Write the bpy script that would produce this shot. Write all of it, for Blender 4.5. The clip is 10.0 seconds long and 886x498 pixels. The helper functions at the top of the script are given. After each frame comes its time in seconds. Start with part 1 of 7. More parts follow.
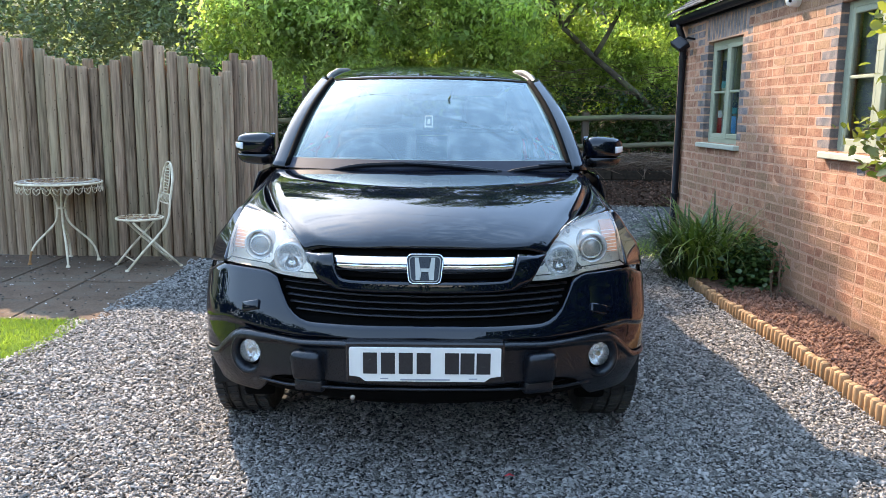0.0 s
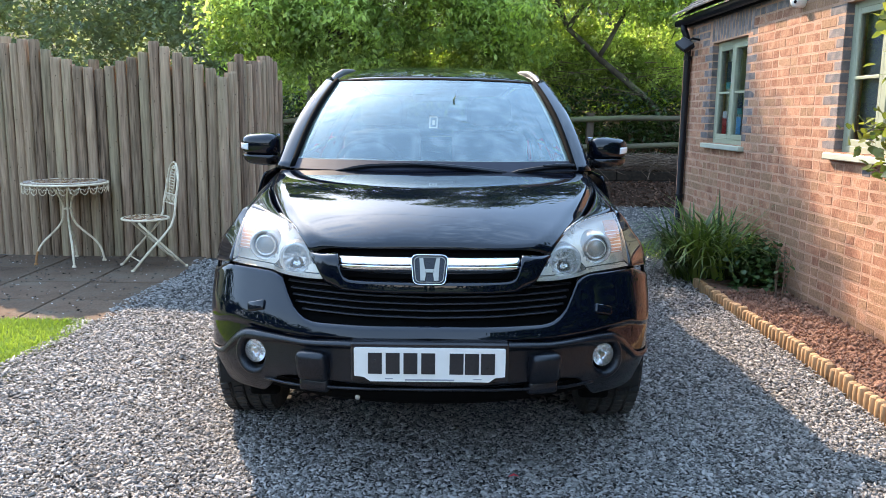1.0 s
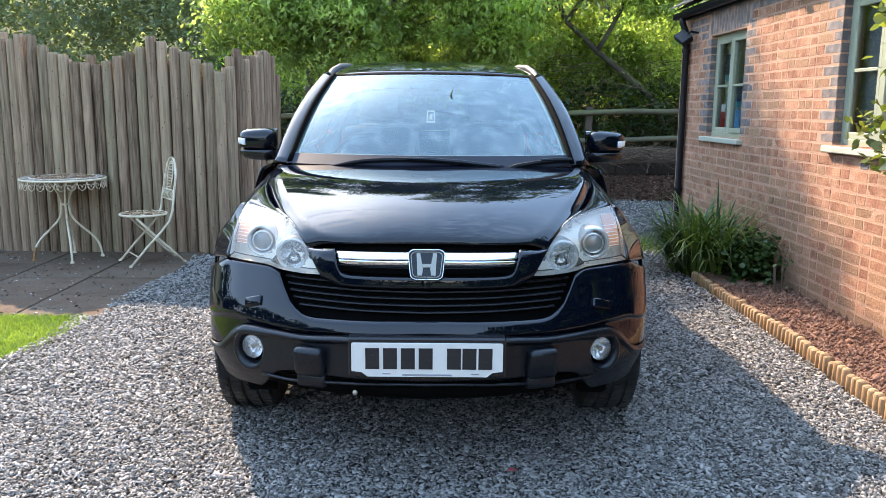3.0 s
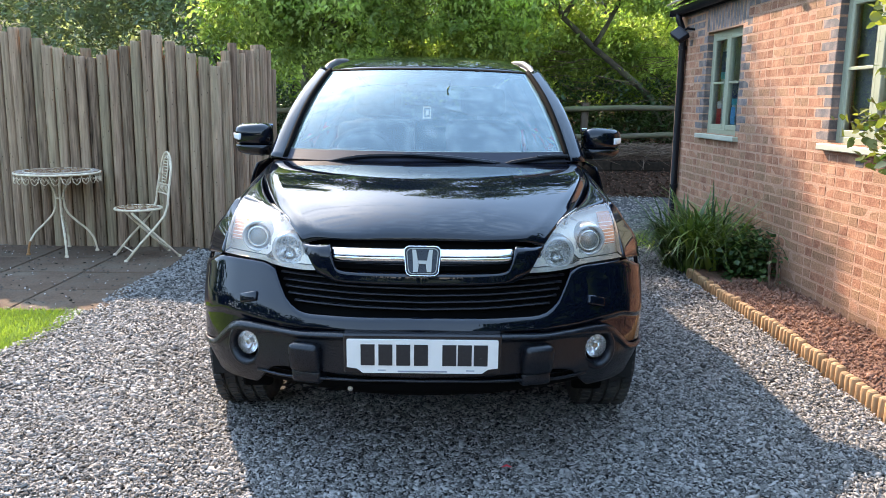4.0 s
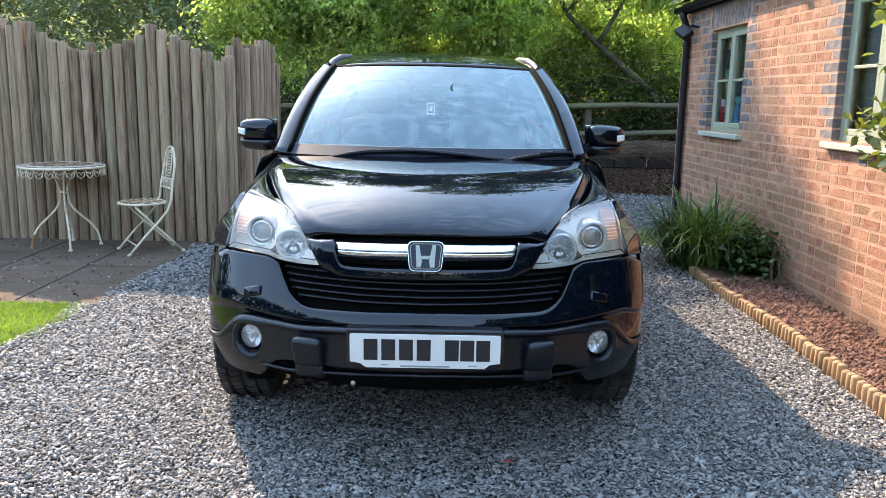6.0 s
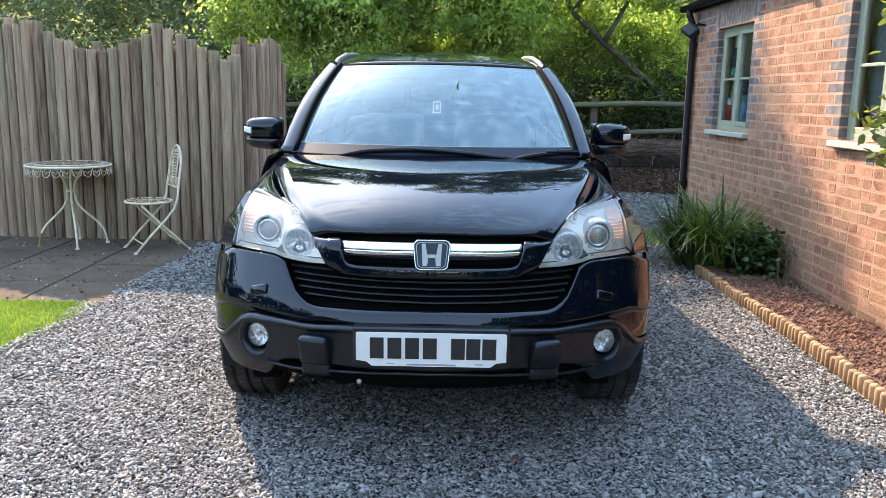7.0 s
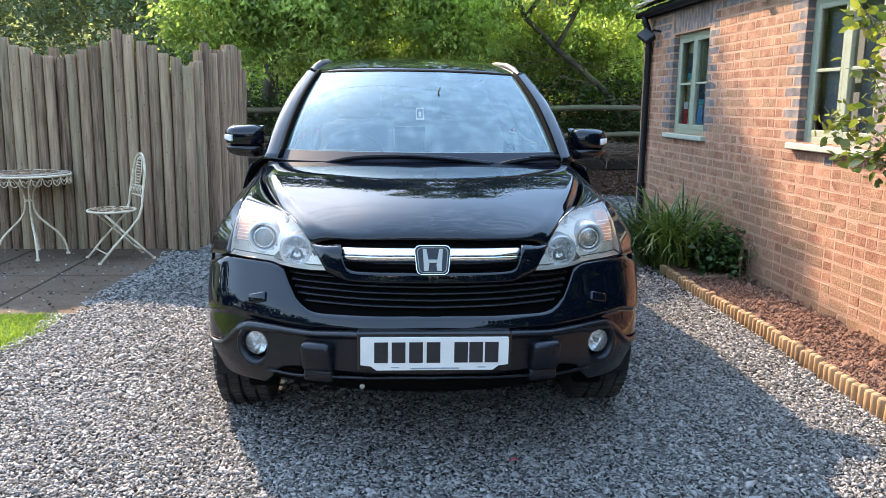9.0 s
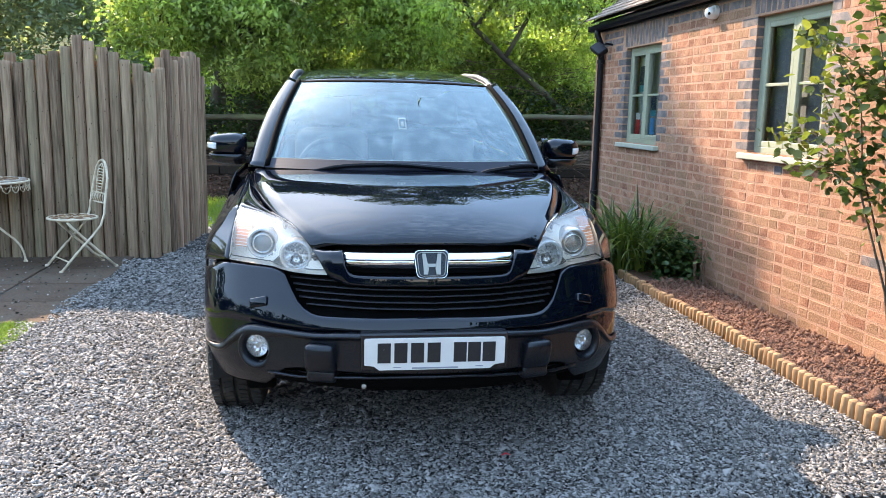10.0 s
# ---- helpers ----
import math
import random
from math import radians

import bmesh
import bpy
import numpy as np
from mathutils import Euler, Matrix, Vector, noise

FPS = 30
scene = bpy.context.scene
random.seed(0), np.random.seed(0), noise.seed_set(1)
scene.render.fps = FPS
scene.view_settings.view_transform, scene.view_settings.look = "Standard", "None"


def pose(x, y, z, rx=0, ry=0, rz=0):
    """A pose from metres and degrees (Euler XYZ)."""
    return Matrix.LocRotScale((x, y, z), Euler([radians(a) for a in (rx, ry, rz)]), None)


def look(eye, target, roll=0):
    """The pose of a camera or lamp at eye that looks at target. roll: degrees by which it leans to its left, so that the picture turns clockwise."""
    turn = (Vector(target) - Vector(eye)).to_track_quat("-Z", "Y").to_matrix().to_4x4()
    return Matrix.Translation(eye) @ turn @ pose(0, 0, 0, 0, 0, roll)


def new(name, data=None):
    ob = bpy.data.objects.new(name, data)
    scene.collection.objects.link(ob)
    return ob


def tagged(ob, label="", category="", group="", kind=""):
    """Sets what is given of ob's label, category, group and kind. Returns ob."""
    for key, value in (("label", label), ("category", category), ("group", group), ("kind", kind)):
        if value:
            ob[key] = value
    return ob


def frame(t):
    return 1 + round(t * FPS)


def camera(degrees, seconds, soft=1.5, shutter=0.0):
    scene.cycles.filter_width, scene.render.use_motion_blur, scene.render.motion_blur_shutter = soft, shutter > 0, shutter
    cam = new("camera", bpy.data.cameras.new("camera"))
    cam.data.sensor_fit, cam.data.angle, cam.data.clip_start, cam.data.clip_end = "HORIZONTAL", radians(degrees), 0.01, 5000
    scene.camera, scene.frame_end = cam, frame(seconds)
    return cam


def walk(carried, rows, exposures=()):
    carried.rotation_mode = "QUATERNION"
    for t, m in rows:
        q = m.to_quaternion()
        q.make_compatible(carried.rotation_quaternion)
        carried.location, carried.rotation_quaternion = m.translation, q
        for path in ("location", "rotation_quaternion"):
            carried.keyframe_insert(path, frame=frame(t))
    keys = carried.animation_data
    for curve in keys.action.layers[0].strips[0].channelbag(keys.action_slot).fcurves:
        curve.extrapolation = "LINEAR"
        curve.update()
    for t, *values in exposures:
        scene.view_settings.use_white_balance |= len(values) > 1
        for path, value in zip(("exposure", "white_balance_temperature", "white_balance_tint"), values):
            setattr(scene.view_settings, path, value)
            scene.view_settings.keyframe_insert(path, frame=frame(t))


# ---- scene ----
cam = camera(57.8, 10.0, soft=0.5)
PATH = [
    (0, (0.004, 0.008, 1.348), (0.045, 1.979, 1.013), 0.7),
    (0.5, (0.003, 0.002, 1.35), (0.04, 1.973, 1.013), 0.7),
    (1, (0.003, 0.0, 1.35), (0.033, 1.972, 1.016), 0.7),
    (1.5, (0.008, -0.001, 1.353), (0.031, 1.972, 1.024), 0.6),
    (2, (0.01, 0.006, 1.35), (0.034, 1.978, 1.017), 0.6),
    (2.5, (0.012, 0.005, 1.35), (0.04, 1.975, 1.009), 0.5),
    (4, (0.01, 0.007, 1.356), (0.053, 1.975, 0.996), 0.8),
    (4.5, (0.009, 0.004, 1.355), (0.06, 1.97, 0.991), 1.1),
    (5, (0.008, 0.001, 1.354), (0.061, 1.967, 0.99), 1.3),
    (5.5, (0.008, -0.002, 1.355), (0.054, 1.964, 0.989), 1.2),
    (7, (0.004, -0.006, 1.355), (0.028, 1.959, 0.983), 1.1),
    (7.5, (0.004, -0.005, 1.356), (0.025, 1.96, 0.983), 1.0),
    (8, (-0.008, -0.005, 1.355), (0.031, 1.958, 0.978), 0.9),
    (8.5, (-0.097, 0.0, 1.36), (-0.003, 1.962, 0.984), 0.8),
    (9, (-0.187, -0.044, 1.364), (-0.032, 1.917, 1.004), 0.8),
    (9.5, (-0.26, -0.135, 1.374), (-0.052, 1.824, 1.031), 1.4),
    (10, (-0.416, -0.155, 1.374), (-0.112, 1.792, 1.035), 1.3),
]
walk(cam, [(t, look(eye, target, roll)) for t, eye, target, roll in PATH], exposures=[(0, 1.76, 7650, 17), (10, 1.76, 7650, 17)])

# ---- light ----
SUN = Vector((-0.65, 1.18, 1.0)).normalized()
world = bpy.data.worlds.new("sky")
scene.world = world
world.use_nodes = True
wn, wl = world.node_tree.nodes, world.node_tree.links
wn.clear()
sky = wn.new("ShaderNodeTexSky")
sky.sky_type, sky.sun_disc = "NISHITA", False
sky.sun_elevation, sky.sun_rotation = math.asin(SUN.z), math.atan2(SUN.x, SUN.y)
sky.air_density, sky.dust_density = 1.2, 0.3
co = wn.new("ShaderNodeTexCoord")
cloud = wn.new("ShaderNodeTexNoise")
cloud.inputs["Scale"].default_value, cloud.inputs["Detail"].default_value, cloud.inputs["Roughness"].default_value = 21.0, 4.0, 0.5
wl.new(co.outputs["Generated"], cloud.inputs["Vector"])
cramp = wn.new("ShaderNodeValToRGB")
cramp.color_ramp.elements[0].position, cramp.color_ramp.elements[1].position = 0.45, 0.76
wl.new(cloud.outputs["Fac"], cramp.inputs["Fac"])
cmix = wn.new("ShaderNodeMix")
cmix.data_type = "RGBA"
high = wn.new("ShaderNodeMapRange")
high.inputs["From Min"].default_value, high.inputs["From Max"].default_value = 0.55, 0.85
split = wn.new("ShaderNodeSeparateXYZ")
wl.new(co.outputs["Generated"], split.inputs[0])
wl.new(split.outputs["Z"], high.inputs["Value"])
cover = wn.new("ShaderNodeMath")
cover.operation = "MULTIPLY"
sunward = wn.new("ShaderNodeMapRange")
sunward.inputs["From Min"].default_value, sunward.inputs["From Max"].default_value = -0.25, 0.30
sunward.inputs["To Min"].default_value, sunward.inputs["To Max"].default_value = 0.68, 1.0
wl.new(split.outputs["Y"], sunward.inputs["Value"])
thin = wn.new("ShaderNodeMath")
thin.operation = "MULTIPLY"
wl.new(cramp.outputs["Color"], thin.inputs[0])
wl.new(sunward.outputs[0], thin.inputs[1])
wl.new(thin.outputs[0], cover.inputs[0])
wl.new(high.outputs[0], cover.inputs[1])
wl.new(cover.outputs[0], cmix.inputs["Factor"])
veil = wn.new("ShaderNodeMix")
veil.data_type = "RGBA"
haze = wn.new("ShaderNodeMath")
haze.operation = "MULTIPLY"
haze.inputs[1].default_value = 0.6
wl.new(sunward.outputs[0], haze.inputs[0])
wl.new(haze.outputs[0], veil.inputs["Factor"])
veil.inputs["B"].default_value = (2.65, 5.5, 10.0, 1)
wl.new(sky.outputs["Color"], veil.inputs["A"])
toward = wn.new("ShaderNodeVectorMath")
toward.operation = "DOT_PRODUCT"
wl.new(co.outputs["Generated"], toward.inputs[0])
toward.inputs[1].default_value = SUN
halo = wn.new("ShaderNodeMath")
halo.operation, halo.use_clamp = "POWER", True
wl.new(toward.outputs["Value"], halo.inputs[0])
halo.inputs[1].default_value = 22.0
glare = wn.new("ShaderNodeMix")
glare.data_type = "RGBA"
glare.inputs["B"].default_value = (16.0, 19.2, 23.2, 1)
wl.new(halo.outputs[0], glare.inputs["Factor"])
wl.new(veil.outputs["Result"], glare.inputs["A"])
wl.new(glare.outputs["Result"], cmix.inputs["A"])
cmix.inputs["B"].default_value = (4.15, 7.2, 11.75, 1)
bg = wn.new("ShaderNodeBackground")
bg.inputs["Strength"].default_value = 0.15
wl.new(cmix.outputs["Result"], bg.inputs["Color"])
wout = wn.new("ShaderNodeOutputWorld")
wl.new(bg.outputs["Background"], wout.inputs["Surface"])
sun = new("sun", bpy.data.lights.new("sun", "SUN"))
sun.data.energy, sun.data.angle, sun.data.color = 3.55, radians(0.55), (1.0, 0.89, 0.74)
sun.matrix_world = look(SUN * 40, (0, 0, 0))

# ---- materials ----


def node_mat(name):
    m = bpy.data.materials.new(name)
    m.use_nodes = True
    t = m.node_tree
    t.nodes.clear()
    out = t.nodes.new("ShaderNodeOutputMaterial")
    return m, t.nodes, t.links, out


def surface(name, color, rough=0.6, metal=0.0, grain=None, amount=0.25, stain=None, stain_amount=0.2, bump=0.0,
            bump_scale=60.0, vary=0.0, island=False, coat=0.0, spec=0.5, coat_rough=0.012, stretch=(1, 1, 1), tint=None, sheen=0.0, rough_var=0.1):
    """A Principled surface: grain and stains as noise at two scales, bump, and variation from piece to piece."""
    m, n, l, out = node_mat(name)
    b = n.new("ShaderNodeBsdfPrincipled")
    l.new(b.outputs["BSDF"], out.inputs["Surface"])
    b.inputs["Metallic"].default_value = metal
    b.inputs["Roughness"].default_value = rough
    b.inputs["Specular IOR Level"].default_value = spec
    b.inputs["Coat Weight"].default_value = coat
    b.inputs["Coat IOR"].default_value = 1.5
    b.inputs["Coat Roughness"].default_value = coat_rough
    tc = n.new("ShaderNodeTexCoord")
    mp = n.new("ShaderNodeMapping")
    mp.inputs["Scale"].default_value = stretch
    l.new(tc.outputs["Object"], mp.inputs["Vector"])
    rnd = None
    if vary:
        if island:
            rnd = n.new("ShaderNodeNewGeometry").outputs["Random Per Island"]
        else:
            rnd = n.new("ShaderNodeObjectInfo").outputs["Random"]
            shift = n.new("ShaderNodeVectorMath")
            shift.operation = "MULTIPLY_ADD"
            comb = n.new("ShaderNodeCombineXYZ")
            for k in range(3):
                l.new(rnd, comb.inputs[k])
            l.new(comb.outputs[0], shift.inputs[0])
            shift.inputs[1].default_value = (17.0, 31.0, 23.0)
            l.new(mp.outputs["Vector"], shift.inputs[2])
            mp = shift
    vec = mp.outputs["Vector"]
    value = None

    def add(sock, amt):
        nonlocal value
        mm = n.new("ShaderNodeMath")
        mm.operation = "MULTIPLY_ADD"
        l.new(sock, mm.inputs[0])
        mm.inputs[1].default_value = 2 * amt
        if value is None:
            mm.inputs[2].default_value = 1 - amt
        else:
            mm2 = n.new("ShaderNodeMath")
            mm2.operation = "SUBTRACT"
            l.new(value, mm2.inputs[0])
            mm2.inputs[1].default_value = amt
            l.new(mm2.outputs[0], mm.inputs[2])
        value = mm.outputs[0]
    fine = None
    if grain:
        g = n.new("ShaderNodeTexNoise")
        g.inputs["Scale"].default_value, g.inputs["Detail"].default_value = grain, 5.0
        l.new(vec, g.inputs["Vector"])
        fine = g.outputs["Fac"]
        add(fine, amount * 1.8)
    if stain:
        s = n.new("ShaderNodeTexNoise")
        s.inputs["Scale"].default_value, s.inputs["Detail"].default_value = stain, 3.0
        l.new(vec, s.inputs["Vector"])
        add(s.outputs["Fac"], stain_amount * 1.8)
    if rnd is not None:
        add(rnd, vary)
    base = n.new("ShaderNodeRGB")
    base.outputs[0].default_value = (*color, 1)
    col = base.outputs[0]
    if tint is not None and (stain or rnd is not None):
        tm = n.new("ShaderNodeMix")
        tm.data_type = "RGBA"
        fac = rnd
        if stain:
            rr = n.new("ShaderNodeMapRange")
            rr.inputs["From Min"].default_value, rr.inputs["From Max"].default_value = 0.42, 0.65
            l.new(s.outputs["Fac"], rr.inputs["Value"])
            fac = rr.outputs["Result"]
        l.new(fac, tm.inputs["Factor"])
        l.new(col, tm.inputs["A"])
        tm.inputs["B"].default_value = (*tint, 1)
        col = tm.outputs["Result"]
    if value is not None:
        vm = n.new("ShaderNodeVectorMath")
        vm.operation = "SCALE"
        l.new(col, vm.inputs[0])
        l.new(value, vm.inputs["Scale"])
        col = vm.outputs["Vector"]
    l.new(col, b.inputs["Base Color"])
    if fine is not None and rough_var:
        rv = n.new("ShaderNodeMath")
        rv.operation, rv.use_clamp = "MULTIPLY_ADD", True
        l.new(fine, rv.inputs[0])
        rv.inputs[1].default_value, rv.inputs[2].default_value = 2 * rough_var, rough - rough_var
        l.new(rv.outputs[0], b.inputs["Roughness"])
    if bump:
        bn = n.new("ShaderNodeTexNoise")
        bn.inputs["Scale"].default_value, bn.inputs["Detail"].default_value = bump_scale, 4.0
        l.new(vec, bn.inputs["Vector"])
        bp = n.new("ShaderNodeBump")
        bp.inputs["Strength"].default_value, bp.inputs["Distance"].default_value = min(1.0, bump), 0.01
        l.new(bn.outputs["Fac"], bp.inputs["Height"])
        l.new(bp.outputs["Normal"], b.inputs["Normal"])
    return m


def leaf_mat(name, color, other, glow=0.45, rough=0.45, sheen=0.35):
    """Leaves: part of the light passes through them."""
    m, n, l, out = node_mat(name)
    rnd = n.new("ShaderNodeNewGeometry").outputs["Random Per Island"]
    ramp = n.new("ShaderNodeMix")
    ramp.data_type = "RGBA"
    tco = n.new("ShaderNodeTexCoord")
    patchy = n.new("ShaderNodeTexNoise")
    patchy.inputs["Scale"].default_value, patchy.inputs["Detail"].default_value = 1.3, 2.0
    l.new(tco.outputs["Object"], patchy.inputs["Vector"])
    span = n.new("ShaderNodeMapRange")
    span.inputs["From Min"].default_value, span.inputs["From Max"].default_value = 0.36, 0.64
    l.new(patchy.outputs["Fac"], span.inputs["Value"])
    blend = n.new("ShaderNodeMath")
    blend.operation = "MULTIPLY"
    l.new(rnd, blend.inputs[0])
    l.new(span.outputs[0], blend.inputs[1])
    l.new(blend.outputs[0], ramp.inputs["Factor"])
    ramp.inputs["A"].default_value, ramp.inputs["B"].default_value = (*color, 1), (*other, 1)
    b = n.new("ShaderNodeBsdfPrincipled")
    b.inputs["Roughness"].default_value = rough
    b.inputs["Specular IOR Level"].default_value = sheen
    l.new(ramp.outputs["Result"], b.inputs["Base Color"])
    tr = n.new("ShaderNodeBsdfTranslucent")
    warm = n.new("ShaderNodeVectorMath")
    warm.operation = "MULTIPLY"
    l.new(ramp.outputs["Result"], warm.inputs[0])
    warm.inputs[1].default_value = (1.85, 2.0, 1.15)
    l.new(warm.outputs[0], tr.inputs["Color"])
    mix = n.new("ShaderNodeMixShader")
    mix.inputs[0].default_value = glow
    l.new(b.outputs[0], mix.inputs[1])
    l.new(tr.outputs[0], mix.inputs[2])
    l.new(mix.outputs[0], out.inputs["Surface"])
    return m


def glass_mat(name, tint=(0.9, 0.95, 0.93), ior=1.7, haze=0.0, rough=0.0, gloss=(1, 1, 1), film=(0.85, 0.85, 0.82)):
    """A thin pane: see-through, with a mirror gloss that grows towards grazing angles, and an optional milky haze."""
    m, n, l, out = node_mat(name)
    tr = n.new("ShaderNodeBsdfTransparent")
    tr.inputs["Color"].default_value = (*tint, 1)
    gl = n.new("ShaderNodeBsdfGlossy")
    gl.inputs["Roughness"].default_value = rough
    gl.inputs["Color"].default_value = (*gloss, 1)
    fr = n.new("ShaderNodeFresnel")
    fr.inputs["IOR"].default_value = ior
    body = tr.outputs[0]
    if haze:
        df = n.new("ShaderNodeBsdfDiffuse")
        df.inputs["Color"].default_value = (*film, 1)
        hz = n.new("ShaderNodeMixShader")
        hz.inputs[0].default_value = haze
        l.new(tr.outputs[0], hz.inputs[1])
        l.new(df.outputs[0], hz.inputs[2])
        tl = n.new("ShaderNodeBsdfTranslucent")
        tl.inputs["Color"].default_value = (*film, 1)
        both_sides = n.new("ShaderNodeMixShader")
        both_sides.inputs[0].default_value = 0.5
        l.new(df.outputs[0], both_sides.inputs[1])
        l.new(tl.outputs[0], both_sides.inputs[2])
        l.new(both_sides.outputs[0], hz.inputs[2])
        body = hz.outputs[0]
    mix = n.new("ShaderNodeMixShader")
    l.new(fr.outputs[0], mix.inputs[0])
    l.new(body, mix.inputs[1])
    l.new(gl.outputs[0], mix.inputs[2])
    l.new(mix.outputs[0], out.inputs["Surface"])
    return m


M_brick = surface("red_brick", (0.355, 0.166, 0.105), 0.95, grain=70, amount=0.30, stain=7, stain_amount=0.26, bump=0.55, bump_scale=80, vary=0.15, tint=(0.405, 0.220, 0.138), spec=0.12)
M_brick_i = surface("red_brick_joined", (0.355, 0.166, 0.105), 0.95, grain=70, amount=0.30, stain=7, stain_amount=0.26, bump=0.55, bump_scale=80, vary=0.15, island=True, tint=(0.405, 0.220, 0.138), spec=0.12)
M_buff = surface("buff_brick", (0.365, 0.210, 0.127), 0.95, grain=70, amount=0.30, stain=7, stain_amount=0.26, bump=0.55, bump_scale=80, vary=0.15, tint=(0.33, 0.178, 0.112), spec=0.12)
M_buff_i = surface("buff_brick_joined", (0.365, 0.210, 0.127), 0.95, grain=70, amount=0.30, stain=7, stain_amount=0.26, bump=0.55, bump_scale=80, vary=0.15, island=True, tint=(0.33, 0.178, 0.112), spec=0.12)
M_blue = surface("blue_brick", (0.128, 0.114, 0.114), 0.6, grain=80, amount=0.15, stain=12, stain_amount=0.2, bump=0.4, bump_scale=110, vary=0.2, tint=(0.23, 0.172, 0.150))
M_blue_i = surface("blue_brick_joined", (0.128, 0.114, 0.114), 0.6, grain=80, amount=0.15, stain=12, stain_amount=0.2, bump=0.4, bump_scale=110, vary=0.2, island=True, tint=(0.23, 0.172, 0.150))
M_mortar = surface("mortar", (0.455, 0.270, 0.185), 1.0, spec=0.1, grain=110, amount=0.25, stain=4, stain_amount=0.2, bump=0.5, bump_scale=220)
M_frame = surface("sage_paint", (0.315, 0.330, 0.232), 0.5, grain=40, amount=0.06, stain=5, stain_amount=0.08, bump=0.08)
M_sill = surface("pale_sage_paint", (0.44, 0.45, 0.36), 0.5, grain=40, amount=0.06, stain=5, stain_amount=0.08, bump=0.08)
M_black_plastic = surface("black_gutter", (0.008, 0.008, 0.011), 0.4, grain=30, amount=0.2, spec=0.25)
M_tile = surface("roof_tile", (0.30, 0.22, 0.17), 0.9, grain=50, amount=0.25, stain=8, stain_amount=0.3, bump=0.5, vary=0.25, island=True)
M_pole = surface("weathered_pole", (0.350, 0.226, 0.150), 0.95, grain=55, amount=0.5, stain=7, stain_amount=0.45, bump=1.0, bump_scale=60, vary=0.36, stretch=(1, 1, 0.12), tint=(0.240, 0.178, 0.112), spec=0.1)


def add_knots(m):
    """Small dark knots scattered over a wood."""
    n, l = m.node_tree.nodes, m.node_tree.links
    b = next(q for q in n if q.type == "BSDF_PRINCIPLED")
    src = b.inputs["Base Color"].links[0].from_socket
    tc = n.new("ShaderNodeTexCoord")
    info = n.new("ShaderNodeObjectInfo")
    mp = n.new("ShaderNodeMapping")
    mp.inputs["Scale"].default_value = (5, 5, 5.5)
    l.new(tc.outputs["Object"], mp.inputs["Vector"])
    l.new(info.outputs["Location"], mp.inputs["Location"])
    vo = n.new("ShaderNodeTexVoronoi")
    l.new(mp.outputs[0], vo.inputs["Vector"])
    ra = n.new("ShaderNodeMapRange")
    ra.inputs["From Min"].default_value, ra.inputs["From Max"].default_value = 0.06, 0.13
    ra.inputs["To Min"].default_value, ra.inputs["To Max"].default_value = 0.25, 1.0
    l.new(vo.outputs["Distance"], ra.inputs["Value"])
    vm = n.new("ShaderNodeVectorMath")
    vm.operation = "SCALE"
    l.new(src, vm.inputs[0])
    l.new(ra.outputs[0], vm.inputs["Scale"])
    l.new(vm.outputs[0], b.inputs["Base Color"])


add_knots(M_pole)
# Dark timber, taken darker still to hold the shade of the trees.
M_sleeper = surface("shade_dark_sleeper", (0.032, 0.024, 0.018), 1.0, grain=20, amount=0.4, stain=3, stain_amount=0.3, bump=0.6, spec=0.1)
M_oldwood = surface("old_rail_wood", (0.125, 0.105, 0.068), 0.95, grain=25, amount=0.3, stain=5, stain_amount=0.3, bump=0.5, stretch=(0.2, 1, 1), tint=(0.12, 0.13, 0.06))
M_oldpost = surface("old_post_wood", (0.105, 0.066, 0.042), 0.95, grain=25, amount=0.3, stain=5, stain_amount=0.3, bump=0.5, stretch=(1, 1, 0.2), tint=(0.07, 0.055, 0.04))
M_newlog = surface("treated_log", (0.375, 0.220, 0.108), 0.85, grain=35, amount=0.25, stain=6, stain_amount=0.22, bump=0.35, vary=0.2, stretch=(1, 1, 0.15))
M_slab = surface("stone_slab", (0.130, 0.083, 0.056), 0.95, grain=60, amount=0.3, stain=4.5, stain_amount=0.35, bump=0.5, bump_scale=60, vary=0.12, tint=(0.100, 0.073, 0.052), spec=0.12)
M_joint = surface("slab_bed", (0.10, 0.09, 0.08), 1.0, grain=80, amount=0.3)
M_gravel = surface("slate_chips", (0.230, 0.208, 0.188), 0.78, grain=160, amount=0.2, vary=0.82, island=True, bump=0.2, bump_scale=300, spec=0.3)
# Bed coloured near black, so the shade between chips is painted in.
M_gap_shade_bed = surface("gravel_bed", (0.026, 0.025, 0.024), 0.95, grain=55, amount=0.5, stain=2, stain_amount=0.2, bump=1.0, bump_scale=70)
M_ground = surface("earth_and_grass", (0.075, 0.085, 0.035), 1.0, grain=6, amount=0.3, stain=0.35, stain_amount=0.3, tint=(0.06, 0.10, 0.025), bump=0.6, bump_scale=12)
M_bits = surface("dark_bits", (0.05, 0.042, 0.034), 1.0, vary=0.5, island=True)
M_bankbits = surface("dead_leaf_bits", (0.105, 0.058, 0.040), 1.0, vary=0.55, island=True, spec=0.05)
M_soil = surface("red_soil", (0.195, 0.104, 0.070), 1.0, grain=55, amount=0.4, stain=5, stain_amount=0.25, bump=1.0, bump_scale=60)
M_clod = surface("soil_clods", (0.235, 0.120, 0.080), 1.0, grain=90, amount=0.35, bump=0.8, bump_scale=150, vary=0.3, island=True)
# Brown litter with the tree shade over the bank put into its colour.
M_litter = surface("shade_dark_litter", (0.050, 0.029, 0.020), 1.0, grain=18, amount=0.5, stain=1.5, stain_amount=0.3, bump=1.0, bump_scale=25, spec=0.06)
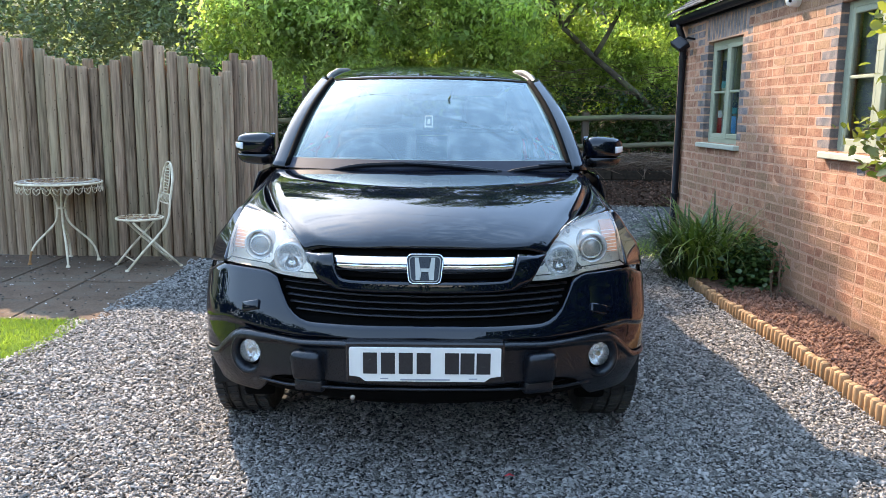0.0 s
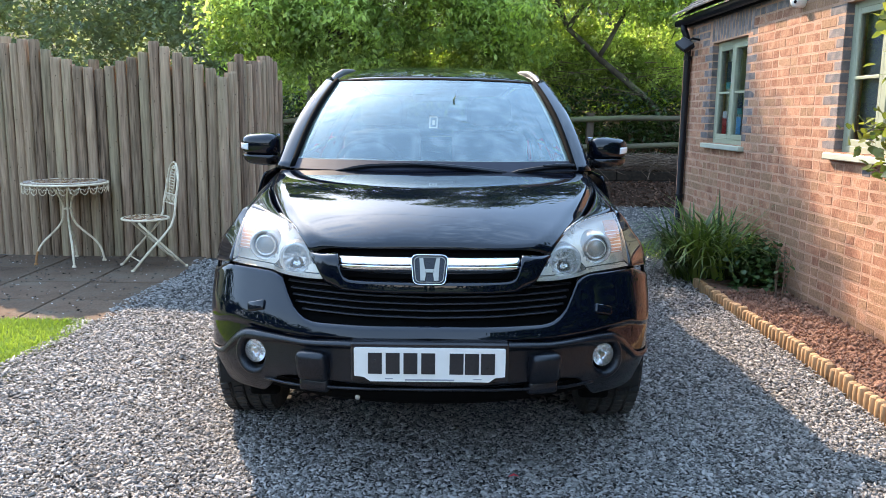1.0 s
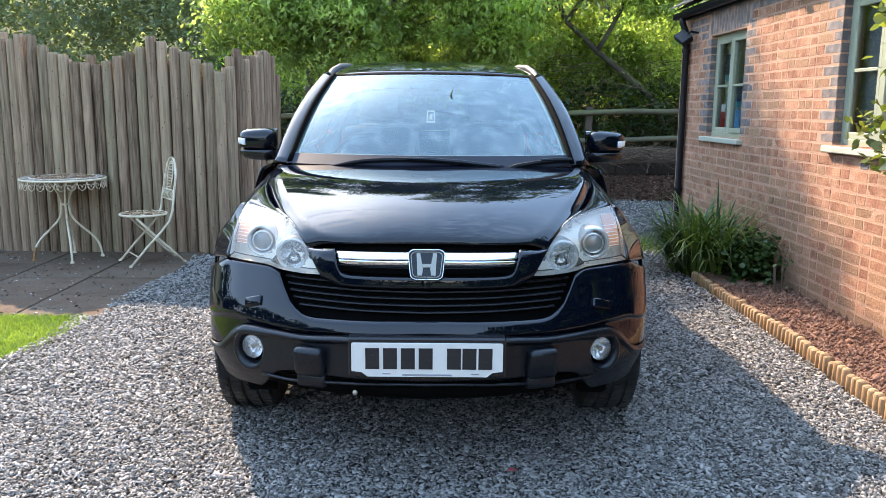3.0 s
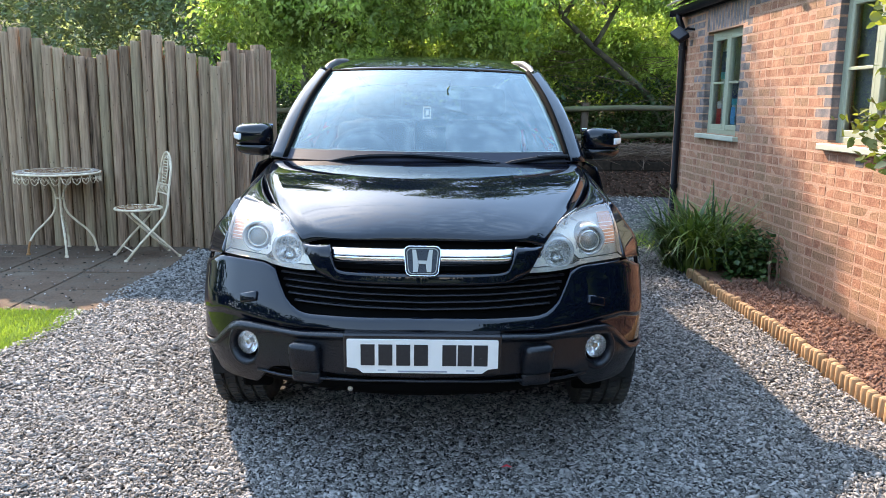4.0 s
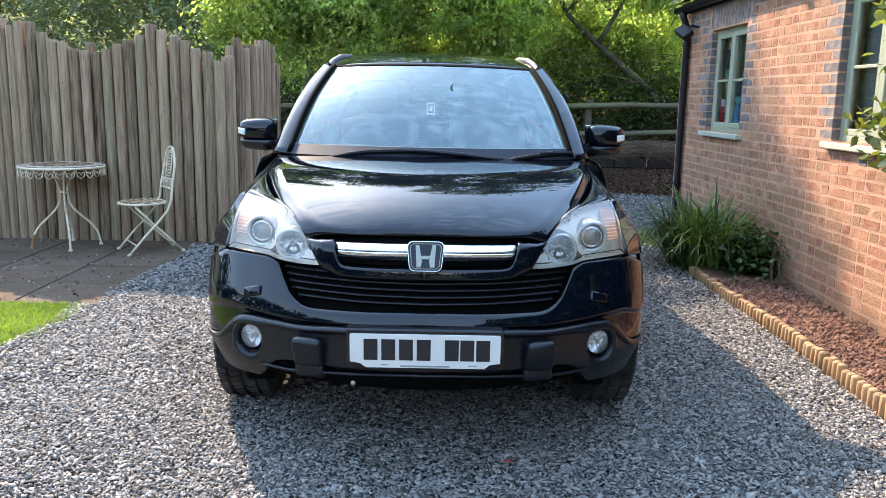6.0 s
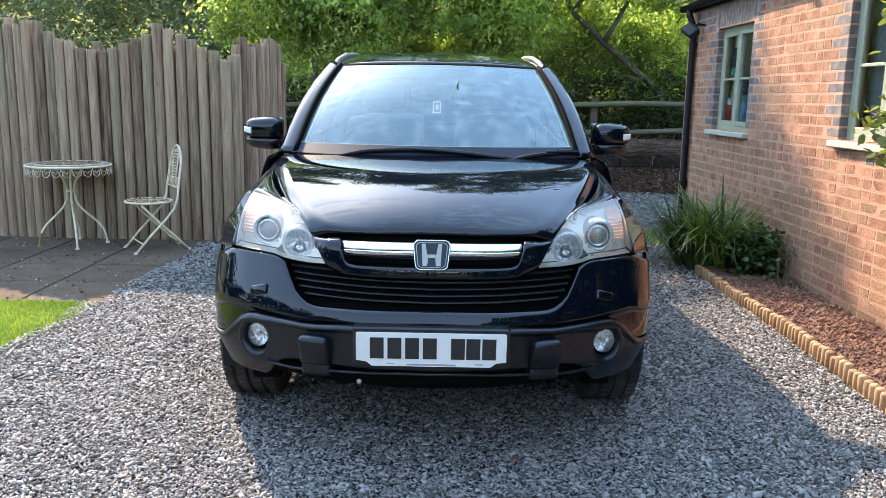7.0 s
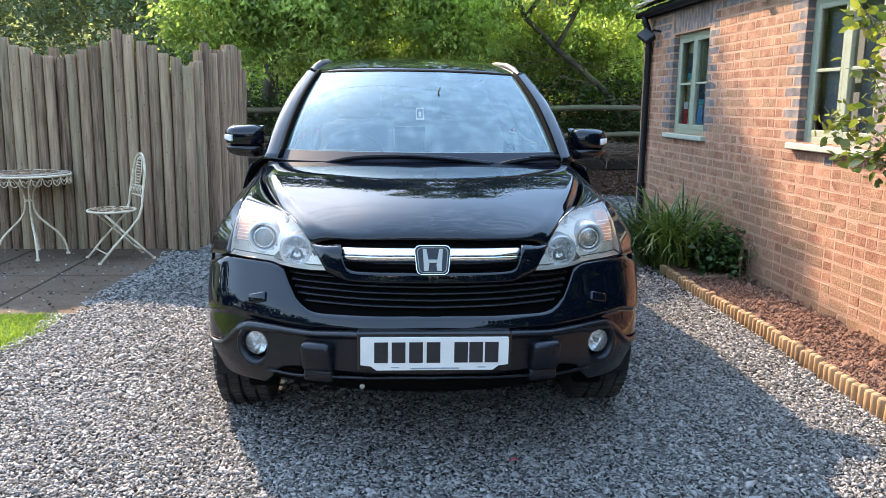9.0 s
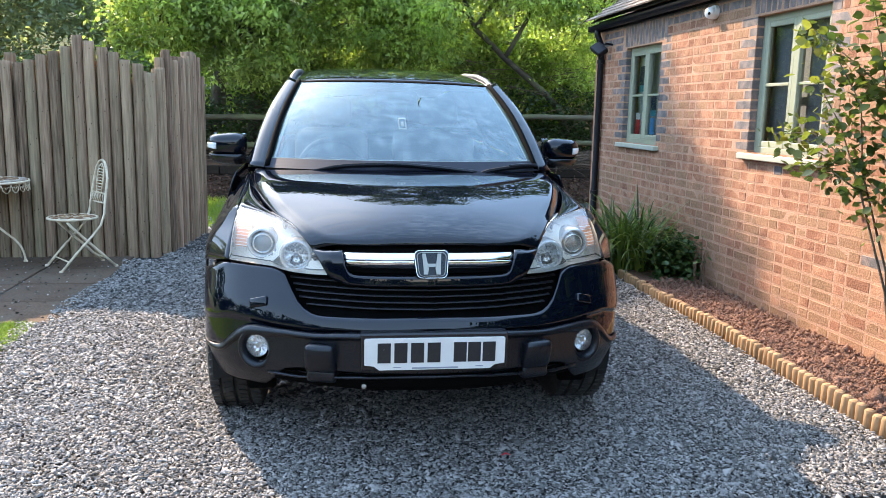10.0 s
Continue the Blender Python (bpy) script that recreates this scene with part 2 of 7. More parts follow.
M_bark = surface("bark", (0.070, 0.054, 0.038), 0.95, grain=20, amount=0.4, stain=3, stain_amount=0.3, bump=0.9, bump_scale=30, tint=(0.10, 0.095, 0.05))
M_twig = surface("dry_twigs", (0.15, 0.098, 0.066), 0.95, vary=0.4, island=True)
M_grassblade = leaf_mat("grass_blades", (0.12, 0.185, 0.026), (0.30, 0.36, 0.075), 0.45)
M_leaf_tree = leaf_mat("tree_leaves", (0.120, 0.170, 0.050), (0.58, 0.64, 0.26), 0.6, sheen=0.25)
M_leaf_shade = leaf_mat("shaded_tree_leaves", (0.150, 0.212, 0.060), (0.60, 0.66, 0.24), 0.56, sheen=0.3)
# Leaf colour darkened so high crowns reflect as shaded silhouettes in the bonnet.
M_leaf_silhouette = leaf_mat("silhouette_leaves", (0.040, 0.066, 0.020), (0.16, 0.20, 0.05), 0.45, sheen=0.2)
M_leaf_wood = leaf_mat("wood_leaves", (0.085, 0.135, 0.032), (0.50, 0.58, 0.14), 0.58, sheen=0.12)
# Paler and greyer than real leaves: the haze over the distance is in the colour.
M_leaf_hazy = leaf_mat("hazy_far_leaves", (0.20, 0.23, 0.175), (0.28, 0.31, 0.22), 0.5, rough=0.8, sheen=0.03)
M_leaf_ivy = leaf_mat("ivy_leaves", (0.018, 0.045, 0.012), (0.05, 0.09, 0.02), 0.25, rough=0.35)
M_leaf_iris = leaf_mat("strap_leaves", (0.020, 0.050, 0.014), (0.24, 0.33, 0.075), 0.3, rough=0.33)
M_leaf_shrub = leaf_mat("shrub_leaves", (0.025, 0.065, 0.018), (0.045, 0.10, 0.02), 0.2)
M_leaf_rose = leaf_mat("rose_leaves", (0.040, 0.072, 0.022), (0.30, 0.30, 0.065), 0.4, rough=0.35)
M_white_iron = surface("cream_iron", (0.80, 0.665, 0.475), 0.5, grain=60, amount=0.08, stain=14, stain_amount=0.12, tint=(0.55, 0.42, 0.28), bump=0.15)
M_dry = surface("dry_litter", (0.30, 0.15, 0.070), 0.95, grain=60, amount=0.3, vary=0.6, island=True, tint=(0.46, 0.31, 0.17), spec=0.05)
M_shank = surface("orange_rust", (0.42, 0.20, 0.075), 0.9, grain=60, amount=0.3, stain=20, stain_amount=0.3, tint=(0.30, 0.13, 0.05))
M_rust = surface("rusty_iron", (0.23, 0.098, 0.050), 0.95, grain=60, amount=0.3, stain=16, stain_amount=0.3, bump=0.5, tint=(0.25, 0.15, 0.10), spec=0.1)
M_white_plastic = surface("white_plastic", (0.78, 0.78, 0.76), 0.4, grain=30, amount=0.03)
M_dark_lens = surface("dark_lens", (0.01, 0.01, 0.012), 0.1)
M_room = surface("dim_room", (0.20, 0.20, 0.19), 0.9, grain=3, amount=0.2)
M_pane = glass_mat("window_pane", (0.80, 0.86, 0.86), 1.8)

# ---- mesh tools ----


def curve(points):
    """A smooth curve through (u, value) points, as a function of u."""
    u = [p[0] for p in points]
    w = [p[1] for p in points]
    k = len(u)
    s = [(w[i + 1] - w[i]) / (u[i + 1] - u[i]) for i in range(k - 1)]
    d = [s[0]] + [0.0 if s[i - 1] * s[i] <= 0 else 2 * s[i - 1] * s[i] / (s[i - 1] + s[i]) for i in range(1, k - 1)] + [s[-1]]

    def f(q):
        if q <= u[0]:
            return w[0]
        if q >= u[-1]:
            return w[-1]
        i = max(j for j in range(k - 1) if u[j] <= q)
        h = u[i + 1] - u[i]
        t = (q - u[i]) / h
        return (w[i] * (1 + 2 * t) * (1 - t) ** 2 + d[i] * h * t * (1 - t) ** 2
                + w[i + 1] * t * t * (3 - 2 * t) + d[i + 1] * h * t * t * (t - 1))
    return f


def spread(a, b, k):
    return [a + (b - a) * i / (k - 1) for i in range(k)]


def to_mesh(bm, name, smooth=False):
    me = bpy.data.meshes.new(name)
    bm.to_mesh(me)
    bm.free()
    if smooth:
        me.polygons.foreach_set("use_smooth", [True] * len(me.polygons))
    return me


def array_mesh(name, verts, faces):
    """A mesh from arrays of places and of equal-sided faces."""
    verts, faces = np.asarray(verts, np.float32), np.asarray(faces, np.int32)
    me = bpy.data.meshes.new(name)
    me.vertices.add(len(verts))
    me.vertices.foreach_set("co", verts.ravel())
    k = faces.shape[1]
    me.loops.add(faces.size)
    me.loops.foreach_set("vertex_index", faces.ravel())
    me.polygons.add(len(faces))
    me.polygons.foreach_set("loop_start", np.arange(0, faces.size, k, dtype=np.int32))
    me.update(calc_edges=True)
    return me


def thing(name, place, label, category, group="", kind=""):
    ob = new(name)
    ob.empty_display_size = 0.1
    ob.matrix_basis = Matrix.Translation(place)
    return tagged(ob, label, category, group, kind)


def origin_of(ob):
    m = ob.matrix_basis.copy()
    while ob.parent:
        ob = ob.parent
        m = ob.matrix_basis @ m
    return m


def part(name, shape, material, parent=None, label="", smooth=False, kind=""):
    """One mesh object, built in world coordinates, under a thing or a part."""
    me = shape if isinstance(shape, bpy.types.Mesh) else to_mesh(shape, name, smooth)
    if parent is not None:
        me.transform(origin_of(parent).inverted())
    me.materials.clear()
    me.materials.append(material)
    ob = new(name, me)
    ob.parent = parent
    return tagged(ob, label, "", "", kind)


def solid(name, shape, material, label, category, kind="", group="", smooth=False):
    """A thing or piece of the setting that is one mesh."""
    ob = part(name, shape, material, None, "", smooth)
    return tagged(ob, label, category, group, kind)


def box(x0, x1, y0, y1, z0, z1, bevel=0.0, bm=None, m=None, segs=1):
    own = bmesh.new()
    mm = Matrix.LocRotScale(((x0 + x1) / 2, (y0 + y1) / 2, (z0 + z1) / 2), None, (x1 - x0, y1 - y0, z1 - z0))
    bmesh.ops.create_cube(own, size=1.0, matrix=mm)
    if bevel:
        bmesh.ops.bevel(own, geom=own.edges[:], offset=bevel, segments=segs, affect="EDGES", profile=0.5)
    if m is not None:
        own.transform(m)
    return merge(bm, own)


def merge(bm, own):
    if bm is None:
        return own
    me = bpy.data.meshes.new("join")
    own.to_mesh(me)
    own.free()
    bm.from_mesh(me)
    bpy.data.meshes.remove(me)
    return bm


def tube(points, radius, segs=8, bm=None, closed=False, flat=1.0):
    """A round bar along points; radius is a number or one for each point. flat squeezes it upright."""
    own = bmesh.new()
    pts = [Vector(p) for p in points]
    k = len(pts)
    rad = [radius] * k if isinstance(radius, (int, float)) else list(radius)
    rings = []
    side = None
    for i, p in enumerate(pts):
        if closed:
            d = pts[(i + 1) % k] - pts[i - 1]
        else:
            d = pts[min(i + 1, k - 1)] - pts[max(i - 1, 0)]
        d.normalize()
        if side is None:
            side = d.cross(Vector((0, 0, 1)))
            if side.length < 0.05:
                side = d.cross(Vector((0, 1, 0)))
        else:
            side = side - d * side.dot(d)
        side.normalize()
        up = side.cross(d)
        rings.append([own.verts.new(p + rad[i] * (side * math.cos(a) + up * flat * math.sin(a))) for a in (2 * math.pi * j / segs for j in range(segs))])
    for i in range(k if closed else k - 1):
        a, b = rings[i], rings[(i + 1) % k]
        for j in range(segs):
            own.faces.new((a[j], a[(j + 1) % segs], b[(j + 1) % segs], b[j]))
    if not closed:
        own.faces.new(rings[0][::-1])
        own.faces.new(rings[-1])
    bmesh.ops.recalc_face_normals(own, faces=own.faces[:])
    return merge(bm, own)


def lathe(profile, m=None, segs=24, bm=None):
    """Turns (radius, height) points round the z axis, then places it by m."""
    own = bmesh.new()
    rings = []
    for r, z in profile:
        if r < 1e-5:
            rings.append([own.verts.new((0, 0, z))])
        else:
            rings.append([own.verts.new((r * math.cos(2 * math.pi * j / segs), r * math.sin(2 * math.pi * j / segs), z)) for j in range(segs)])
    for a, b in zip(rings, rings[1:]):
        for j in range(segs):
            p, q = a[j % len(a)], a[(j + 1) % len(a)]
            r, s = b[(j + 1) % len(b)], b[j % len(b)]
            vs = []
            for v in (p, q, r, s):
                if v not in vs:
                    vs.append(v)
            if len(vs) > 2:
                own.faces.new(vs)
    if m is not None:
        own.transform(m)
    return merge(bm, own)


def facing(bm, way):
    """Turns a sheet's faces so that they look along way."""
    bmesh.ops.recalc_face_normals(bm, faces=bm.faces[:])
    bm.normal_update()
    if sum((f.normal * f.calc_area()).dot(Vector(way)) for f in bm.faces) < 0:
        bmesh.ops.reverse_faces(bm, faces=bm.faces[:])
    return bm


def quad(a, b, c, d):
    bm = bmesh.new()
    bm.faces.new([bm.verts.new(p) for p in (a, b, c, d)])
    return bm


def patch(us, rows, fn, thick=0.0, bm=None, flip=False):
    """A sheet of fn(u, v) over the values us and v from 0 to 1, given a thickness."""
    own = bmesh.new()
    vs = spread(0, 1, rows)
    grid = [[own.verts.new(fn(u, v)) for v in vs] for u in us]
    for i in range(len(us) - 1):
        for j in range(rows - 1):
            q = (grid[i][j], grid[i + 1][j], grid[i + 1][j + 1], grid[i][j + 1])
            own.faces.new(q[::-1] if flip else q)
    bmesh.ops.remove_doubles(own, verts=own.verts[:], dist=1e-5)
    if thick:
        bmesh.ops.recalc_face_normals(own, faces=own.faces[:])
        own.normal_update()
        bmesh.ops.solidify(own, geom=own.faces[:], thickness=thick)
    return merge(bm, own)


def disc_m(place, facing):
    """A pose that carries the z axis to facing."""
    return Matrix.Translation(place) @ Vector(facing).to_track_quat("Z", "Y").to_matrix().to_4x4()


def leaves(centres, size, rng, spread_dir=None, droop=0.35, width=0.42, fold=0.18):
    """Arrays of small pointed leaves, each a folded blade of two faces."""
    c = np.asarray(centres, float)
    k = len(c)
    ang = rng.uniform(0, 2 * np.pi, k)
    dip = rng.normal(-droop, 0.45, k)
    d = np.stack([np.cos(ang) * np.cos(dip), np.sin(ang) * np.cos(dip), np.sin(dip)], 1)
    if spread_dir is not None:
        d = d + spread_dir
        d /= np.linalg.norm(d, axis=1, keepdims=True)
    up = rng.normal(0, 0.5, (k, 3)) + np.array([0, 0, 1.0])
    s = np.cross(d, up)
    s /= np.linalg.norm(s, axis=1, keepdims=True)
    nrm = np.cross(s, d)
    size = np.broadcast_to(size, k) * rng.uniform(0.65, 1.3, k)
    L, W = size[:, None], (size * width)[:, None]
    tip, mid = c + d * L, c + d * L * 0.45
    a = mid + s * W * 0.5 + nrm * W * fold
    b = mid - s * W * 0.5 + nrm * W * fold
    verts = np.stack([c, a, tip, b], 1).reshape(-1, 3)
    base = np.arange(k)[:, None] * 4
    faces = np.concatenate([base + [0, 1, 2], base + [0, 2, 3]], 1).reshape(-1, 3)
    return verts, faces



def round_leaves(centres, size, rng, droop=0.25, width=0.8, fold=0.14):
    """Arrays of small oval leaves, each a folded blade of six corners."""
    c = np.asarray(centres, float)
    k = len(c)
    ang, dip = rng.uniform(0, 2 * np.pi, k), rng.normal(-droop, 0.5, k)
    d = np.stack([np.cos(ang) * np.cos(dip), np.sin(ang) * np.cos(dip), np.sin(dip)], 1)
    up = rng.normal(0, 0.5, (k, 3)) + np.array([0, 0, 1.0])
    s = np.cross(d, up)
    s /= np.linalg.norm(s, axis=1, keepdims=True)
    nrm = np.cross(s, d)
    L = (size * rng.uniform(0.6, 1.25, k))[:, None]
    W = L * width * 0.5
    rows = [c]
    for along, wide, side in ((0.28, 0.86, 1), (0.62, 1.0, 1), (1.0, 0.0, 1), (0.62, 1.0, -1), (0.28, 0.86, -1)):
        rows.append(c + d * L * along + side * s * W * wide + nrm * W * wide * fold * 2)
    verts = np.stack(rows, 1).reshape(-1, 3)
    tri = np.array([[0, 1, 2], [0, 2, 3], [0, 3, 4], [0, 4, 5]])
    return verts, (np.arange(k)[:, None, None] * 6 + tri[None]).reshape(-1, 3)

# ---- ground ----
rng = np.random.default_rng(7)


def ground_sheet():
    """One sheet to the horizon, that rises in a wooded bank behind the rail fence."""
    rise = curve([(-60, 0.0), (12.1, 0.0), (12.6, 0.16), (12.95, 0.34), (14.3, 0.42), (17, 0.9), (24, 2.2), (30, 5.0), (40, 9.0), (60, 12.0), (300, 14.0)])
    xs = sorted(set([-300, -120, -60, -30] + list(range(-20, 21, 2)) + [30, 60, 120, 300]))
    ys = sorted(set([-300, -120, -60, -30, -15, -8, -4, 0, 4, 8, 11, 12.05, 12.15, 12.25, 12.4, 13, 14.3, 14.8, 15.5, 17, 19, 21, 24, 28, 32, 40, 60, 120, 300]))
    bm = bmesh.new()
    grid = [[bm.verts.new((x, y, rise(y) - 0.03 + (0.10 * noise.noise((x * 0.6, y * 0.6, 0)) if 14.5 < y < 40 else 0))) for y in ys] for x in xs]
    for i in range(len(xs) - 1):
        for j in range(len(ys) - 1):
            bm.faces.new((grid[i][j], grid[i + 1][j], grid[i + 1][j + 1], grid[i][j + 1]))
    return bm


solid("ground", ground_sheet(), M_ground, "earth and rough grass ground rising to a wooded bank", "ground", "structure", smooth=True)


def drive_sheet():
    xs, ys = spread(-2.6, 5.2, 88), spread(-4.0, 12.15, 116)
    bm = bmesh.new()
    grid = [[bm.verts.new((x, y, -0.012 + 0.012 * noise.noise((x * 2.1, y * 2.1, 3)))) for y in ys] for x in xs]
    for i in range(len(xs) - 1):
        for j in range(len(ys) - 1):
            x, y = xs[i], ys[j]
            if x < -2.15 and 3.0 < y < 7.5 or x < -1.5 and y > 9.6 or x > 2.15 and y < 6.6 or x > 2.68 and y < 8.95:
                continue
            bm.faces.new((grid[i][j], grid[i + 1][j], grid[i + 1][j + 1], grid[i][j + 1]))
    return bm


# Sheet under the chips; its dark colour stands for shade in their gaps.
solid("gravel_bed", drive_sheet(), M_gap_shade_bed, "compacted grey slate bed under the gravel drive", "drive", "structure", smooth=True)


def on_drive(x, y):
    edge = -2.12 + 0.05 * np.sin(y * 3.1) + np.where(y > 7.2, 0.32, 0.0) - np.where(y < 5.06, 0.17, 0.0)
    right = np.where(y < 6.35, np.interp(y, [2.8, 3.2, 4.4, 6.3], [2.0, 2.02, 2.07, 2.09]), np.where(y < 8.95, 2.74, 5.2))
    near_plant = np.hypot(x - 2.42, y - 6.6) < 0.3
    return (x > edge) & (x < right) & ~near_plant


def chips(k, x0, x1, y0, y1, size, lift, form="slab", clear=None):
    """Angular slate chips, strewn flat with a random tilt: four-sided slabs, three-sided shards, or low ridged grains."""
    x, y = rng.uniform(x0, x1, k), rng.uniform(y0, y1, k)
    keep = on_drive(x, y)
    if clear is not None:
        keep &= ~((x > clear[0]) & (x < clear[1]))
    x, y = x[keep], y[keep]
    k = len(x)
    c = 3 if form == "shard" else 4
    s = size * np.exp(rng.normal(0, 0.30, k)) * (1.18 if c == 3 else 1.0)
    a = rng.uniform(0, 2 * np.pi, k)[:, None] + 2 * np.pi / c * np.arange(c)[None, :] + rng.normal(0, 0.24, (k, c))
    r = s[:, None] * rng.uniform(0.5, 0.72, (k, c))
    lx, ly = r * np.cos(a), r * np.sin(a) * rng.uniform(0.34, 0.72, k)[:, None]
    rot = rng.uniform(0, 2 * np.pi, k)[:, None]
    px, py = lx * np.cos(rot) - ly * np.sin(rot), lx * np.sin(rot) + ly * np.cos(rot)
    tx, ty = rng.normal(0, 0.28, k)[:, None], rng.normal(0, 0.28, k)[:, None]
    h = (s * rng.uniform(0.09, 0.19, k))[:, None]
    z0 = (rng.uniform(0, lift, k) - 0.004)[:, None] + h
    low = np.stack([x[:, None] + px, y[:, None] + py, z0 + px * tx + py * ty - h], 2)
    if form == "grain":
        top = np.stack([x + s * rng.normal(0, 0.12, k), y + s * rng.normal(0, 0.12, k), z0[:, 0] + 1.2 * h[:, 0]], 1)[:, None]
        tri = [[j, (j + 1) % c, c] for j in range(c)]
    else:
        top = np.stack([x[:, None] + px * 0.88, y[:, None] + py * 0.88, z0 + px * tx + py * ty + h * rng.uniform(0.0, 0.5, (k, c))], 2)
        tri = [[c, c + j, c + j + 1] for j in range(1, c - 1)]
        for j in range(c):
            q = (j + 1) % c
            tri += [[j, q, c + q], [j, c + q, c + j]]
    verts = np.concatenate([low, top], 1)
    faces = (np.arange(k)[:, None, None] * verts.shape[1] + np.array(tri)[None]).reshape(-1, 3)
    return verts.reshape(-1, 3), faces


def joined(pieces):
    vs, fs, base = [], [], 0
    for v, f in pieces:
        vs.append(v)
        fs.append(f + base)
        base += len(v)
    return np.concatenate(vs), np.concatenate(fs)


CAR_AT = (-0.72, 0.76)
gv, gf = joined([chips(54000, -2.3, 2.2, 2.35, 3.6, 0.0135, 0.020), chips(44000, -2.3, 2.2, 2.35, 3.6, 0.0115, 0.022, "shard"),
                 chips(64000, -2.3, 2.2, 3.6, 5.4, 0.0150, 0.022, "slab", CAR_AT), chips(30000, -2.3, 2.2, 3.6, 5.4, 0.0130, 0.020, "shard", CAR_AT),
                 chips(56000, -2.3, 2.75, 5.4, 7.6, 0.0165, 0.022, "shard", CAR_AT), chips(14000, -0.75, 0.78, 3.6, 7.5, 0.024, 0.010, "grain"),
                 chips(11000, -2.0, 3.2, 7.6, 10.0, 0.019, 0.010, "grain"), chips(7000, -1.9, 3.4, 10.0, 12.1, 0.021, 0.01, "grain"),
                 chips(9000, -2.3, 2.2, -1.2, 2.35, 0.034, 0.008, "grain"), chips(420, -2.2, 2.0, 2.4, 6.0, 0.030, 0.012)])
gravel = solid("gravel", array_mesh("gravel", gv, gf), M_gravel, "loose angular grey slate chips over the drive", "gravel", "stuff")

# leaf litter on the bank, its brown darkened for the trees' shade
litter = bmesh.new()
lxs, lys = spread(-14, 14, 60), [11.85, 11.95, 12.05, 12.15, 12.25, 12.35, 12.45, 12.55, 12.65, 12.8] + spread(12.95, 20, 20)
lrise = curve([(11.85, -0.05), (12.1, 0.04), (12.6, 0.26), (12.8, 0.30), (12.95, 0.46), (14.3, 0.50), (17, 0.96), (20, 1.62)])
lg = [[litter.verts.new((x, y, lrise(y) + 0.05 * noise.noise((x * 1.3, y * 1.3, 2)) + (0.10 if y > 14.5 else 0.0))) for y in lys] for x in lxs]
for i in range(59):
    for j in range(29):
        litter.faces.new((lg[i][j], lg[i + 1][j], lg[i + 1][j + 1], lg[i][j + 1]))
solid("bank", litter, M_litter, "dark brown leaf litter covering the bank", "bank", "structure", smooth=True)

k = 9000
bx, by = rng.uniform(-3.0, 7.0, k), rng.uniform(11.9, 12.75, k)
bz = np.array([lrise(q) for q in by]) + 0.02
bv, bf = leaves(np.stack([bx, by, bz], 1), 0.05, rng, droop=0.0, width=0.6)
solid("bank_litter", array_mesh("bank_litter", bv, bf), M_bankbits, "dead brown leaves and crumbled earth on the bank", "leaves", "stuff")

# patio
patio = thing("patio", (-3.2, 6.2, 0), "weathered buff stone slab patio with fallen bits", "patio", kind="structure")
part("slab_bed", box(-5.4, -2.1, 5.03, 7.6, -0.05, -0.004), M_joint, patio)
slab_mesh = to_mesh(box(-0.296, 0.296, -0.286, 0.286, -0.04, 0.008, 0.005), "slab")
slab_mesh.materials.append(M_slab)
for i in range(6):
    for j in range(4):
        sx = -2.375 - 0.61 * i
        s = new("slab", slab_mesh)
        s.parent = patio
        s.matrix_basis = pose(sx + 3.2, 5.335 + 0.585 * j - 6.2, random.uniform(-0.002, 0.002), random.uniform(-0.3, 0.3), random.uniform(-0.3, 0.3), 0)
bits_x, bits_y = rng.uniform(-4.0, -2.12, 620), rng.uniform(5.06, 7.3, 620)
bv, bf = leaves(np.stack([bits_x, bits_y, np.full(620, 0.012)], 1), 0.024, rng, droop=0.0, width=0.6)
bv[:, 2] = np.clip(bv[:, 2], 0.010, 0.022)
solid("fallen_leaves", array_mesh("fallen_leaves", bv, bf), M_bits, "dry brown fallen leaf bits scattered over the patio", "leaves", "stuff")

px_, py_ = rng.uniform(-4.0, -2.15, 170), rng.uniform(5.06, 7.3, 170)
pv, pf = leaves(np.stack([px_, py_, np.full(170, 0.013)], 1), 0.016, rng, droop=0.0, width=0.8)
pv[:, 2] = np.clip(pv[:, 2], 0.011, 0.018)
solid("fallen_petals", array_mesh("fallen_petals", pv, pf), surface("pale_petals", (0.55, 0.50, 0.46), 0.8, vary=0.3, island=True), "pale dry petals scattered over the patio", "petals", "stuff")

# lawn
lawn = thing("lawn", (-3.2, 4.0, 0), "short sunlit green lawn beside the gravel", "lawn", kind="structure")
part("turf", box(-5.4, -2.34, 0.5, 5.02, -0.06, -0.010), surface("turf", (0.06, 0.10, 0.02), 1.0, grain=60, amount=0.4, bump=0.8, bump_scale=90), lawn)
k = 52000
lx, ly = -2.16 - 1.7 * rng.uniform(0, 1, k) ** 1.1, rng.uniform(3.0, 5.06, k)
keep = lx < -2.17 - 0.05 * np.sin(ly * 5) - 0.06 * rng.uniform(0, 1, k) - 0.12 * np.clip((4.35 - ly), 0, 1)
lx, ly = lx[keep], ly[keep]
k = len(lx)
ga, gh = rng.uniform(0, 2 * np.pi, k), rng.uniform(0.014, 0.036, k)
gw = rng.uniform(0.002, 0.004, k)
lean = rng.uniform(0.1, 1.6, k)
root = np.stack([lx, ly, np.zeros(k)], 1)
side = np.stack([np.cos(ga), np.sin(ga), np.zeros(k)], 1) * gw[:, None]
tip = root + np.stack([-np.sin(ga) * lean * gh, np.cos(ga) * lean * gh, gh], 1)
part("grass", array_mesh("grass", np.stack([root - side, root + side, tip], 1).reshape(-1, 3), np.arange(3 * k).reshape(-1, 3)), M_grassblade, lawn, "short bright green grass blades", kind="stuff")

